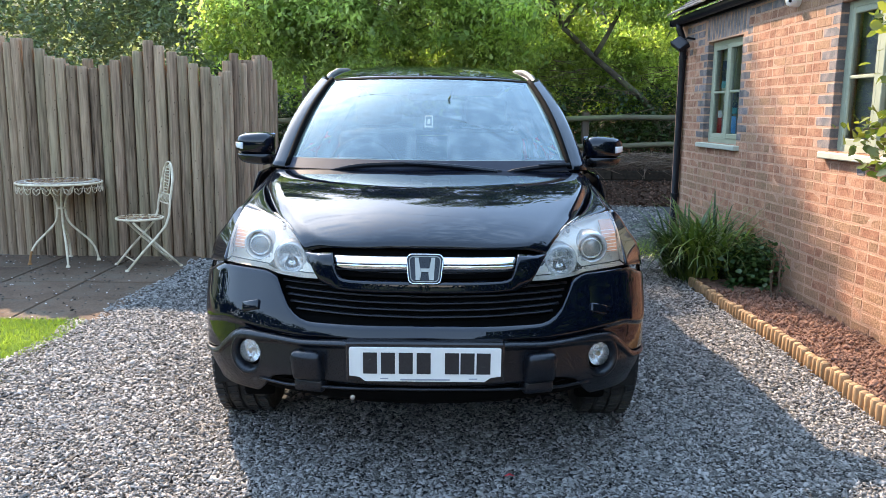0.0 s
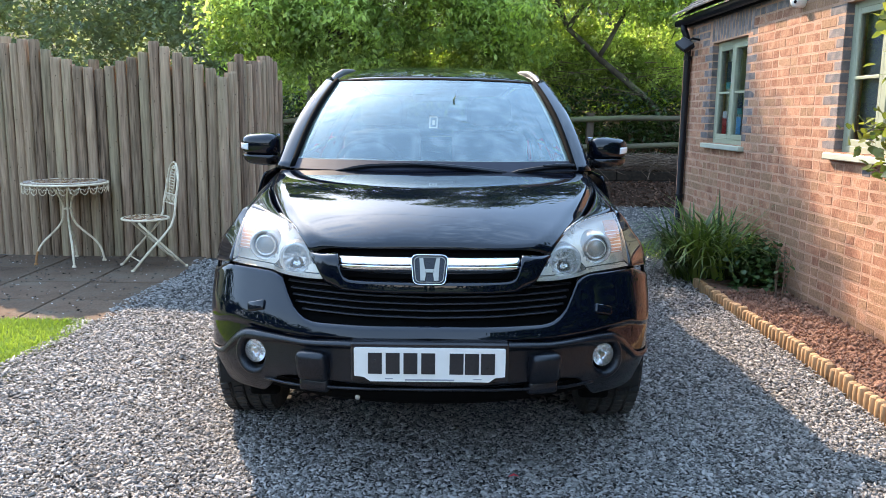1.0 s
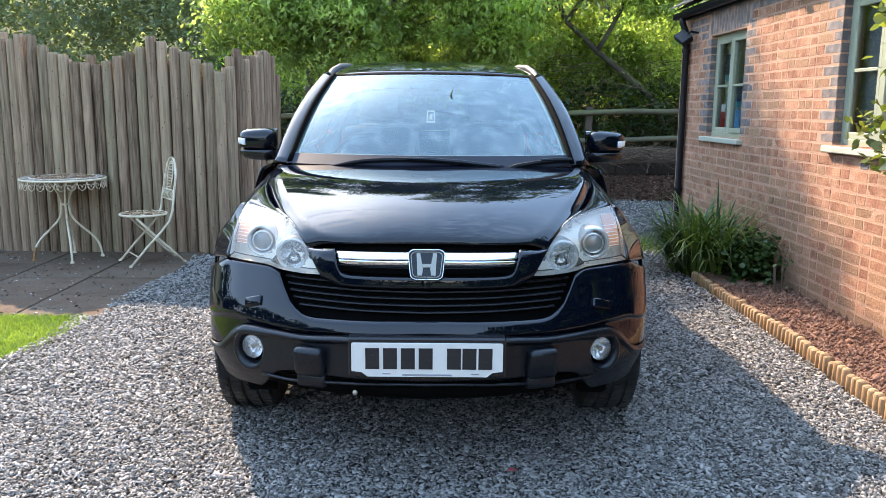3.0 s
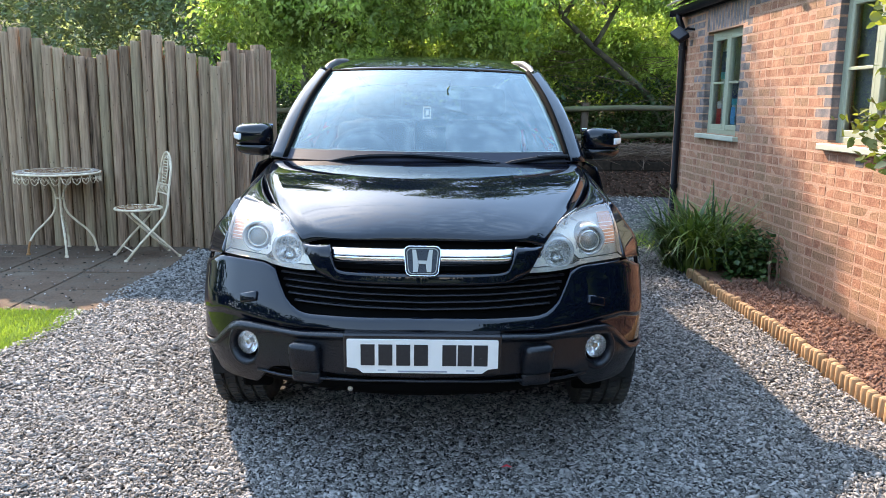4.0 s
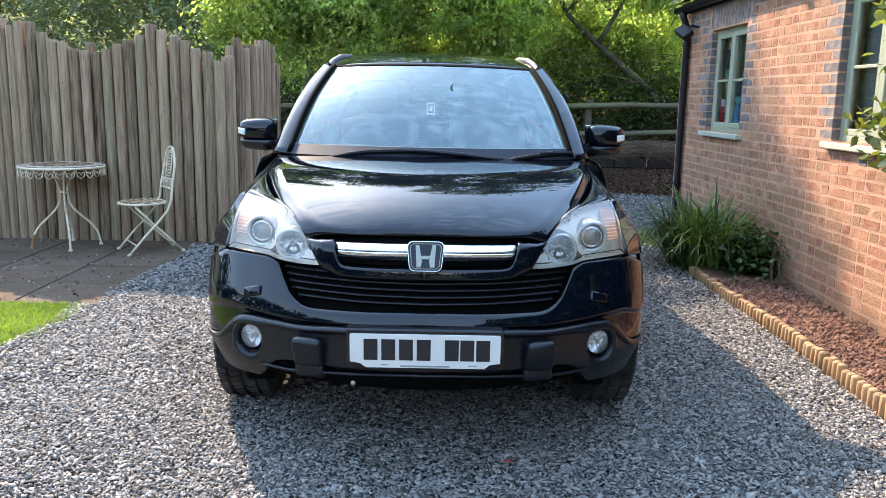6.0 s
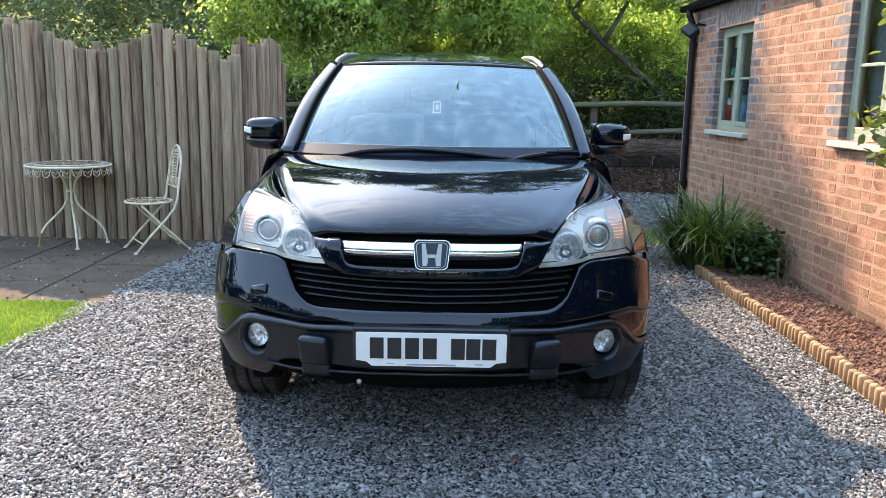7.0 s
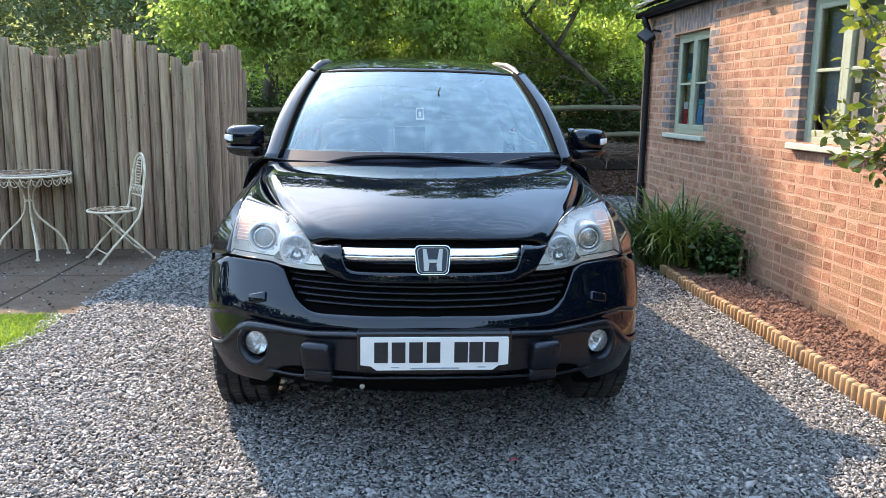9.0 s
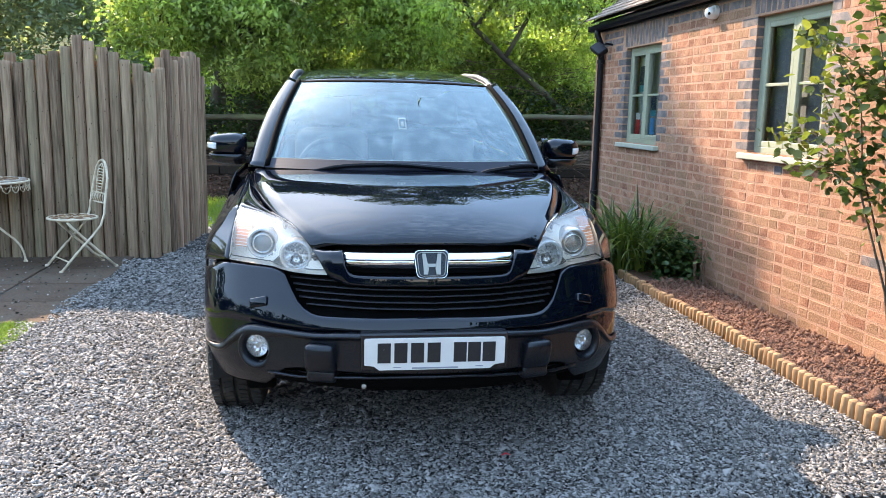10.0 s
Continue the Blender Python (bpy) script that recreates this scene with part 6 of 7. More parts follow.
for side, s in SIDES:
    # overriders, washer covers, fog lamps
    ang = s * 17
    om = Matrix.Translation(front(s * 0.408, 0.462, 0.0)) @ pose(0, 0, 0, 0, 0, ang)
    ob_bm = box(-0.064, 0.064, -0.054, 0.05, -0.064, 0.050, 0.023, m=None, segs=3)
    for v in ob_bm.verts:
        if v.co.z < -0.02:
            v.co.y += 0.02
            v.co.x *= 0.97
        if v.co.z > 0.02:
            v.co.x *= 0.92
    ob_bm.transform(om)
    part("overrider", ob_bm, M_trim, car, "raised black plastic pad", smooth=True)
    stem = box(-0.057, 0.057, -0.022, 0.05, -0.104, -0.05, 0.014, m=om, segs=2)
    part("overrider_stem", stem, M_trim, car, smooth=True)
    wm = Matrix.Translation(front(s * 0.652, 0.632, -0.006)) @ pose(0, 0, 0, -18, 0, s * 33)
    part("washer_cover", box(-0.040, 0.040, -0.006, 0.012, -0.020, 0.018, 0.007, m=wm @ pose(0, 0, 0, 0, s * 14, 0), segs=2), M_paint, car, smooth=True)
    fc = front(s * 0.664, 0.450, -0.004)
    facing_way = Vector((s * 0.38, -1, 0.02))
    fm = disc_m(fc, facing_way)
    fog = part("fog_light", lathe([(0.074, -0.008), (0.073, 0.003), (0.066, 0.007), (0.052, -0.004), (0.047, -0.034)], fm @ Matrix.Diagonal((1.0, 1.12, 1, 1)), 32), M_trim, car, "round front fog light in a black ring", smooth=True)
    part("fog_bowl", facet_bowl(0.045, 0.034, fm @ Matrix.Translation((0, 0.006, -0.014)), 18), M_mirror, fog, "faceted mirror reflector")
    part("fog_bulb", lathe([(0, -0.016), (0.010, -0.018), (0.010, -0.04), (0, -0.04)], fm @ Matrix.Translation((0, 0.006, 0)), 12), M_satin, fog)
    lens_bm = lathe([(0.047, -0.014), (0.032, -0.005), (0.015, -0.001), (0, 0.0)], fm @ Matrix.Translation((0, 0.006, 0)), 28)
    part("fog_lens", facing(lens_bm, facing_way), M_clear, fog, smooth=True)

    # headlight
    h_lo = curve([(0.384, 0.752), (0.45, 0.750), (0.504, 0.751), (0.56, 0.756), (0.60, 0.764), (0.70, 0.766), (0.779, 0.767)])
    h_hi = curve([(0.384, 0.758), (0.443, 0.840), (0.487, 0.886), (0.541, 0.920), (0.61, 0.936), (0.674, 0.945), (0.72, 0.950), (0.757, 0.953), (0.768, 0.90), (0.776, 0.81), (0.779, 0.775)])
    xs = spread(0.384, 0.757, 30) + [0.760, 0.763, 0.766, 0.769, 0.772, 0.775, 0.779]

    def lamp_sheet(deep, shrink, rows=14, thick=0.0, s=s, h_lo=h_lo, h_hi=h_hi):
        def at(q, v):
            lo, hi = h_lo(q) + shrink, h_hi(q) - shrink
            z = lo + max(0.0, hi - lo) * v
            dome = 0.012 * math.sin(math.pi * v) * math.sin(math.pi * (q - 0.384) / 0.395)
            p = front(s * q, z, deep - dome)
            return p
        return patch(xs, rows, at, thick)
    lamps = ((0.644, 0.835, 0.056, 0), (0.5085, 0.802, 0.056, 1))
    shell = lamp_sheet(0.085, 0.004, 40)
    bmesh.ops.delete(shell, geom=[f for f in shell.faces if any(math.hypot(abs(f.calc_center_median().x) - q[0], f.calc_center_median().z - q[1]) < q[2] for q in lamps)], context="FACES")
    head = part("headlight", shell, M_shell, car, "hazy clear headlight with twin round lamps", smooth=True)

    def wall_strip(f, s=s):
        return patch(xs, 3, lambda q, v: front(s * q, f(q), 0.002 + 0.083 * v), 0.0)
    part("lamp_edge", wall_strip(h_lo), M_shell, head)
    part("lamp_edge", wall_strip(h_hi), M_shell, head)
    lens = lamp_sheet(0.0, 0.0)
    lens.normal_update()
    if sum(f.normal.y for f in lens.faces) > 0:
        bmesh.ops.reverse_faces(lens, faces=lens.faces[:])
    part("lens", lens, M_lens, head, "slightly hazed clear lens", smooth=True).visible_shadow = False
    for cx, cz, r, kind in lamps:
        c = front(s * cx, cz, 0.050)
        m = disc_m(c, (s * 0.05, -1, 0.0))
        ring = part("lamp_ring", lathe([(r + 0.010, -0.075), (r + 0.010, -0.012), (r + 0.006, 0.004), (r, 0.010), (r - 0.006, 0.006), (r - 0.008, -0.004)], m, 40), M_bezel, head, "pale round lamp bezel", smooth=True)
        if kind == 0:
            part("projector_cup", lathe([(r - 0.006, 0.002), (r - 0.010, -0.022), (0.040, -0.026), (0.036, -0.020)], m, 40), M_cup, ring, "dark cup round the lens", smooth=True)
            part("projector_rim", lathe([(0.041, -0.024), (0.041, 0.006), (0.037, 0.011), (0.033, 0.006), (0.033, -0.010)], m, 40), M_chrome, ring, "bright chrome lens ring", smooth=True)
            part("projector_lens", lathe([(0.034, -0.004), (0.029, 0.006), (0.017, 0.014), (0, 0.017)], m, 28), surface("projector_glass", (0.20, 0.205, 0.20), 0.06, metal=0.5), ring, smooth=True)
        else:
            part("reflector", facet_bowl(r - 0.006, 0.046, m, 14), M_mirror, ring, "faceted mirror reflector")
            part("bulb", lathe([(0, 0.004), (0.009, 0.002), (0.011, -0.006), (0.006, -0.028), (0, -0.03)], m, 14), M_cup, ring, smooth=True)
            part("bulb_shield", lathe([(0.0, -0.002), (0.014, -0.004), (0.014, -0.010), (0.0, -0.010)], m @ Matrix.Translation((0, -0.022, -0.012)), 14), M_chrome, ring, smooth=True)
    part("indicator", patch(spread(0.695, 0.757, 7), 6, lambda q, v, s=s: front(s * q, 0.815 + 0.108 * v, 0.040), 0.004), M_amber, head, "faint amber indicator")
    fl = bmesh.new()
    for i in range(9):
        zz = 0.82 + 0.0118 * i
        tube([front(s * q, zz, 0.036) for q in (0.693, 0.725, 0.757)], 0.0022, 5, fl)
    part("indicator_flutes", fl, M_lampwhite, head)

part("bolt", lathe([(0, 0), (0.009, 0), (0.009, 0.008), (0, 0.010)], disc_m((-0.252, 2.735, 0.349), (0, -1, 0)), 10), M_satin, car)

# bonnet
hood_z = curve([(2.847, 0.868), (2.87, 0.892), (2.92, 0.922), (3.0, 0.957), (3.1, 0.990), (3.25, 1.025), (3.4, 1.050), (3.55, 1.070), (3.7, 1.086), (3.95, 1.108)])
cr_w = curve([(2.86, 0.335), (2.92, 0.385), (3.0, 0.450), (3.15, 0.530), (3.4, 0.640), (3.6, 0.697), (3.9, 0.735)])
cr_z = curve([(2.86, 0.856), (2.9, 0.872), (3.0, 0.908), (3.15, 0.950), (3.4, 1.014), (3.6, 1.049), (3.9, 1.073)])
sm_w = curve([(2.92, 0.446), (2.99, 0.488), (3.135, 0.560), (3.25, 0.612), (3.45, 0.686), (3.65, 0.735), (3.95, 0.765)])
sm_z = curve([(2.92, 0.842), (2.99, 0.884), (3.135, 0.922), (3.25, 0.938), (3.45, 0.972), (3.65, 1.008), (3.95, 1.045)])


def hood_at(u, v):
    yc = 2.847 + v * (3.735 - 2.847)
    seam = 0.5
    for _ in range(6):
        edge_y = yc + (1 - v) * 0.72 * plan(seam) + v * 0.16 * (seam / 0.75) ** 2
        seam = sm_w(edge_y)
    x = u * seam
    y = yc + (1 - v) * 0.72 * plan(abs(x)) + v * 0.16 * (abs(x) / 0.75) ** 2
    cr = min(cr_w(y), seam - 0.02)
    a = abs(x)
    z_mid = hood_z(yc)
    z_cr = min(z_mid - 0.008, cr_z(y))
    z_seam = min(sm_z(edge_y), z_cr - 0.004)
    if a <= cr:
        z = z_mid + (z_cr - z_mid) * (a / cr) ** 2.4
    else:
        t = (a - cr) / max(1e-4, seam - cr)
        z = z_cr + (z_seam - z_cr) * (t + 0.25 * math.sin(math.pi * t))
    return Vector((x, y, z))


part("bonnet", patch(spread(-1, 1, 61), 40, hood_at, 0.010), M_paint, car, "gloss black bonnet reflecting sky and trees", smooth=True)
# Black sheet added below the bonnet to keep its gaps dark.
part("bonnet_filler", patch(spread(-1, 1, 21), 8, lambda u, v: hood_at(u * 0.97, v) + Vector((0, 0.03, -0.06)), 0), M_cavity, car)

# front wings and sides
AXLE_F, AXLE_R, WR, ARCH = 3.58, 6.20, 0.36, 0.392


def sill(y):
    z = 0.30
    for a in (AXLE_F, AXLE_R):
        d = ARCH * ARCH - (y - a) ** 2
        if d > 0:
            z = max(z, 0.355 + math.sqrt(d))
    return z


wing_w = curve([(3.24, 0.862), (3.32, 0.900), (3.45, 0.920), (3.6, 0.926), (3.8, 0.922), (4.1, 0.915)])


def wing_at(y, v, s):
    seam, zs, w, zb = 0.765, 0.954 + 0.091 * (y - 3.335) / 0.615, wing_w(y), sill(y)
    fx = curve([(0, seam + 0.003), (0.12, seam + 0.20 * (w - seam)), (0.28, seam + 0.46 * (w - seam)), (0.5, seam + 0.84 * (w - seam)), (0.68, w), (1.0, w - 0.006)])
    mid = max(0.70, zb + 0.03)
    low = max(zs - 0.150, mid + 0.03)
    fz = curve([(0, zs - 0.002), (0.12, zs - 0.022), (0.28, zs - 0.5 * (zs - low)), (0.5, low), (0.68, mid), (1.0, zb)])
    return Vector((s * fx(v), y, fz(v)))


side_belt = curve([(4.0, 1.045), (5.0, 1.075), (6.0, 1.11), (7.0, 1.15)])
side_wid = curve([(4.0, 0.915), (5.0, 0.918), (6.2, 0.925), (6.7, 0.90), (7.02, 0.84)])


def side_at(y, v, s):
    w, zb, zt = side_wid(y), sill(y), side_belt(y)
    mid = max(0.70, zb + 0.04)
    fx = curve([(0, w - 0.065), (0.12, w - 0.045), (0.3, w - 0.018), (0.55, w), (0.8, w - 0.01), (1.0, w - 0.03)])
    fz = curve([(0, zt), (0.12, zt - 0.05), (0.3, zt - 0.16), (0.55, mid), (0.8, (mid + zb) / 2), (1.0, zb)])
    return Vector((s * fx(v), y, fz(v)))


def arch_cols(a, b):
    cols = spread(a, b, max(4, int((b - a) / 0.05)))
    for ax in (AXLE_F, AXLE_R):
        cols += [ax + ARCH * math.cos(t) for t in spread(0.02, math.pi - 0.02, 25)]
    return sorted({round(c, 4) for c in cols if a <= c <= b})


roof_w = curve([(4.4, 0.53), (4.6, 0.565), (5.0, 0.60), (5.6, 0.615), (6.4, 0.60), (6.85, 0.57)])
roof_z = curve([(4.42, 1.528), (4.6, 1.566), (4.9, 1.608), (5.3, 1.637), (5.8, 1.64), (6.4, 1.612), (6.85, 1.575)])


def roof_edge(y):
    return roof_w(y), roof_z(y) - 0.045


for side, s in SIDES:
    wing = patch(arch_cols(3.335, 4.02), 22, lambda y, v, s=s: wing_at(y, v, s), 0.008)

    def wing_top(q, v, s=s):
        a = front(q, h_hi(q), 0.004)
        yb = next(y for y in spread(3.05, 3.96, 400) if sm_w(y) >= q - 0.004 or y > 3.955)
        return Vector((s * q, a.y + (yb - a.y) * v, a.z + (sm_z(yb) - 0.003 - a.z) * v + 0.006 * math.sin(math.pi * v)))
    patch(spread(0.548, 0.757, 18) + [0.761, 0.765], 8, wing_top, 0.008, wing)

    def wing_front(u, v, s=s):
        a = Vector((s * (0.759 + 0.022 * v), 3.329 - 0.224 * v, 0.954 - 0.190 * v))
        return a.lerp(wing_at(3.335, 0.62 * v, s), u)
    patch(spread(0, 1, 8), 14, wing_front, 0.008, wing)
    bmesh.ops.recalc_face_normals(wing, faces=wing.faces[:])
    part("front_wing", wing, M_paint, car, smooth=True)
    doors = [("front_door", 4.03, 5.10), ("rear_door", 5.11, 6.02), ("rear_wing", 6.03, 7.02)]
    for nm, a, b in doors:
        d = part(nm, patch(arch_cols(a, b), 20, lambda y, v, s=s: side_at(y, v, s), 0.008), M_paint, car, smooth=True)
        if nm != "rear_wing":
            part("door_handle", tube([Vector((s * 0.925, b - 0.22, 0.93)), Vector((s * 0.945, b - 0.17, 0.935)), Vector((s * 0.945, b - 0.09, 0.935)), Vector((s * 0.925, b - 0.04, 0.93))], 0.012, 8), M_paint, d, smooth=True)
    for nm, a, b in (("side_window", 4.30, 5.06), ("side_window", 5.14, 5.95), ("quarter_window", 6.05, 6.70)):
        def glass(u, v, s=s, a=a, b=b):
            y = a + (b - a) * u
            rw, rz = roof_edge(max(y, 4.5))
            lim = 1.0
            if a < 4.4:
                lim = min(1.0, 0.12 + (y - 4.30) / 0.40)
            w = side_wid(y) - 0.07
            z = side_belt(y) + 0.01 + (rz - 0.03 - side_belt(y)) * v * lim
            return Vector((s * (w + (rw + 0.02 - w) * v * lim), y, z))
        g = part(nm, facing(patch(spread(0, 1, 12), 8, glass), (s, 0, 0.3)), M_side_glass, car, smooth=True)
        g.visible_shadow = False
    for ya, yb, wd in ((5.06, 5.14, 0), (5.95, 6.05, 0), (6.70, 6.95, 0)):
        part("pillar", patch(spread(ya - 0.01, yb + 0.01, 4), 8, lambda y, v, s=s: Vector((s * (side_wid(y) - 0.068 + (roof_edge(y)[0] + 0.022 - side_wid(y) + 0.068) * v), y, side_belt(y) + (roof_edge(y)[1] - 0.02 - side_belt(y)) * v)), 0.03), M_gloss_trim, car, smooth=True)

    # windscreen pillar: a rounded strip from the wing to the roof
    def a_pillar(u, v, s=s):
        inner = Vector((0.690, 3.915, 1.080)).lerp(Vector((0.552, 4.57, 1.522)), u)
        outer = Vector((0.790, 4.06, 1.050)).lerp(Vector((0.600, 4.78, 1.548)), u)
        bow = math.sin(math.pi * u)
        inner += Vector((0.012, -0.010, 0.026)) * bow
        outer += Vector((0.020, -0.015, 0.030)) * bow
        p = inner.lerp(outer, v) + Vector((0.6, -0.38, 0.25)) * 0.055 * math.sin(math.pi * v)
        return Vector((s * p.x, p.y, p.z))
    part("windscreen_pillar", patch(spread(0, 1, 22), 9, a_pillar, 0.010), M_paint, car, smooth=True)
    part("pillar_seal", tube([Vector((s * (0.682 - 0.135 * u + 0.012 * math.sin(math.pi * u)), 3.895 + 0.66 * u - 0.012 * math.sin(math.pi * u), 1.088 + 0.436 * u + 0.028 * math.sin(math.pi * u))) for u in spread(0, 1, 16)], 0.014, 6), M_cavity, car, smooth=True)
    rail = part("roof_rail", tube([Vector((s * q[0], q[1], q[2])) for q in ((0.600, 4.62, 1.497), (0.598, 4.72, 1.524), (0.592, 4.86, 1.558), (0.580, 5.1, 1.594), (0.57, 5.5, 1.617), (0.56, 6.0, 1.617), (0.55, 6.4, 1.594), (0.54, 6.62, 1.56))], [0.006, 0.014, 0.018, 0.018, 0.018, 0.018, 0.017, 0.014], 10), surface("rail_silver", (0.13, 0.133, 0.14), 0.5, metal=0.8, grain=60, amount=0.08), car, "silver roof rail", smooth=True)

    # door mirror
    def blob(c, r, e, m=None, segs=28, rows=18):
        own = bmesh.new()
        bmesh.ops.create_uvsphere(own, u_segments=segs, v_segments=rows, radius=1.0)
        for v in own.verts:
            q = v.co
            v.co = Vector([math.copysign(abs(q[i]) ** e[i], q[i]) * r[i] for i in range(3)])
        own.transform((Matrix.Translation(c) @ m) if m is not None else Matrix.Translation(c))
        return own
    mb = blob((0, 0, 0), (0.104, 0.085, 0.064), (0.60, 0.8, 0.62))
    for v in mb.verts:
        t = (v.co.x + 0.108) / 0.216
        v.co.z *= 1.06 - 0.22 * t
        v.co.y += 0.05 * t * t
    mb.transform(Matrix.Diagonal((s, 1, 1, 1)))
    mb.transform(Matrix.Translation((s * 0.914, 4.245, 1.176)))
    mir = part("door_mirror", mb, M_paint, car, "gloss black door mirror housing", smooth=True)
    part("mirror_indicator", patch(spread(0, 1, 7), 5, lambda u, v, s=s: Vector((s * (0.962 + 0.044 * u), 4.193 + 0.010 * u + 0.048 * u * u, 1.150 + 0.008 * u + 0.034 * v * (1 - 0.2 * u))), 0.010), M_lampwhite, mir, "white side repeater", smooth=True)
    lb = blob((0, 0, 0), (0.100, 0.080, 0.055), (0.62, 0.8, 0.75))
    for v in lb.verts:
        t = (v.co.x + 0.10) / 0.20
        v.co.y += 0.05 * t * t
        v.co.z = min(v.co.z, 0.0) + (0.012 * (t - 0.5) if v.co.z < 0 else 0.0)
    lb.transform(Matrix.Translation((s * 0.914, 4.245, 1.125)) @ Matrix.Diagonal((s, 1, 1, 1)))
    bmesh.ops.recalc_face_normals(lb, faces=lb.faces[:])
    part("mirror_lower", lb, M_gloss_trim, mir, smooth=True)
    part("mirror_arm", box(-0.07, 0.06, -0.035, 0.035, -0.016, 0.018, 0.010, m=Matrix.Translation((s * 0.815, 4.27, 1.092)) @ pose(0, 0, 0, 0, s * 10, 0)), M_trim, mir)
    part("mirror_glass", box(-0.085, 0.08, 0.0, 0.004, -0.06, 0.055, 0.002, m=Matrix.Translation((s * 0.905, 4.335, 1.175))), M_chrome, mir)

# windscreen


def screen_at(u, v):
    bx, tx = 0.690, 0.548
    p = Vector((u * bx, 3.735 + 0.175 * abs(u) ** 2.2, 1.086)).lerp(Vector((u * tx, 4.425 + 0.135 * abs(u) ** 2.2, 1.530 - 0.010 * u * u)), v)
    return p + Vector((0, -0.5, 0.85)) * 0.030 * math.sin(math.pi * v)


ws = patch(spread(-1, 1, 37), 20, screen_at)
ws.normal_update()
if sum(f.normal.z for f in ws.faces) < 0:
    bmesh.ops.reverse_faces(ws, faces=ws.faces[:])
screen = part("windscreen", ws, M_screen, car, "raked tinted windscreen reflecting clouds", smooth=True)
screen.visible_shadow = False
part("screen_band", patch(spread(-1, 1, 31), 3, lambda u, v: screen_at(u, 0.984 + 0.018 * v) + Vector((0, 0.004, 0.001)), 0.004), M_cavity, screen)
part("screen_band", patch(spread(-1, 1, 31), 3, lambda u, v: screen_at(u, -0.02 + 0.088 * v) + Vector((0, -0.003, 0.004)), 0.002), M_scuttle, screen, "dull black plastic strip below the glass")
# Pale strips round the screen: the edge reflection as colour.
part("glass_edge", tube([screen_at(u, 0.070) + Vector((0, -0.002, 0.004)) for u in spread(-0.99, 0.99, 31)], 0.0028, 5), M_edge_gleam, screen, "pale green edge of the glass")
for s in (-1, 1):
    part("glass_edge", patch([s * 0.950, s * 0.966, s * 0.982], 20, lambda u, v: screen_at(u, 0.07 + 0.90 * v) + Vector((0, 0.004, -0.004)), 0.002), M_edge_gleam, screen, "pale green edge of the glass")
st = bmesh.new()
for u0, u1, v0, v1 in ((-0.034, -0.026, 0.44, 0.565), (0.022, 0.030, 0.44, 0.565), (-0.026, 0.022, 0.44, 0.453), (-0.026, 0.022, 0.552, 0.565), (-0.012, 0.010, 0.475, 0.525)):
    patch([u0, u1], 2, lambda u, v, v0=v0, v1=v1: screen_at(u - 0.004, v0 - 0.055 + (v1 - v0) * v) + Vector((0, 0.004, -0.005)), 0.0015, st)
part("screen_sticker", st, surface("pale_print", (0.50, 0.54, 0.53), 0.6), screen, "small white windscreen permit outline")
part("cowl", patch(spread(-1, 1, 31), 4, lambda u, v: Vector((u * 0.74, 3.70 + 0.165 * abs(u) ** 2.2 + 0.06 * v, 1.058 + 0.012 * v)), 0.01), M_gloss_trim, car)


def wiper(blade, arm):
    """A bowed blade along points (u, v) of the screen, with the arm that presses on it."""
    rise = curve(blade)
    us = spread(blade[0][0], blade[-1][0], 18)
    w = part("wiper", tube([screen_at(u, rise(u)) + Vector((0, -0.012, 0.010)) for u in us], [0.004, 0.008] + [0.012] * 15 + [0.008], 6, flat=0.9), M_rubber, car, "black bowed wiper blade")
    part("wiper_arm", tube([screen_at(u, v) + Vector((0, -0.024, 0.014)) for u, v in arm], [0.006] + [0.010] * (len(arm) - 1), 6), M_trim, w)


wiper([(-0.66, -0.035), (-0.40, 0.016), (-0.15, 0.028), (0.10, 0.016), (0.49, -0.030)], [(-0.16, 0.030), (-0.02, 0.026), (0.22, 0.004), (0.46, -0.032)])
wiper([(0.52, -0.035), (0.74, 0.002), (0.985, 0.022)], [(0.76, 0.016), (0.87, 0.020), (0.985, 0.016)])
part("roof", patch(spread(-1, 1, 33), 30, lambda u, v: Vector((u * roof_w(4.425 + 0.135 * abs(u) ** 2.2 + v * (6.85 - 4.425)), 4.425 + 0.135 * abs(u) ** 2.2 * (1 - v) + v * (6.85 - 4.425), roof_z(4.425 + v * (6.85 - 4.425)) - 0.008 * abs(u) ** 2 - 0.05 * abs(u) ** 6 * min(1.0, 0.25 + v * 3))), 0.012), M_paint, car, smooth=True)
part("aerial", tube([(0.0, 6.55, 1.60), (0.0, 6.68, 1.70)], [0.008, 0.003], 6), M_trim, car)

# rear
part("tailgate", patch(spread(-1, 1, 21), 14, lambda u, v: Vector((u * (0.84 - 0.05 * v), 7.02 + 0.10 * (1 - u * u) + 0.06 * math.sin(math.pi * v), 0.40 + 0.75 * v)), 0.02), M_paint, car, smooth=True)
part("rear_window", patch(spread(-1, 1, 17), 8, lambda u, v: Vector((u * (0.78 - 0.20 * v), 7.10 - 0.28 * v - 0.08 * u * u, 1.15 + 0.42 * v))), M_side_glass, car, smooth=True)
part("rear_bumper", patch(spread(-1, 1, 21), 8, lambda u, v: Vector((u * 0.88, 7.06 + 0.14 * (1 - u ** 4), 0.30 + 0.24 * v)), 0.02), M_trim, car, smooth=True)
for side, s in SIDES:
    part("tail_light", box(-0.05, 0.05, -0.05, 0.04, -0.28, 0.28, 0.015, m=Matrix.Translation((s * 0.80, 7.02, 1.16)) @ pose(0, 0, 0, 8, s * -14, 0)), M_red_lens, car)

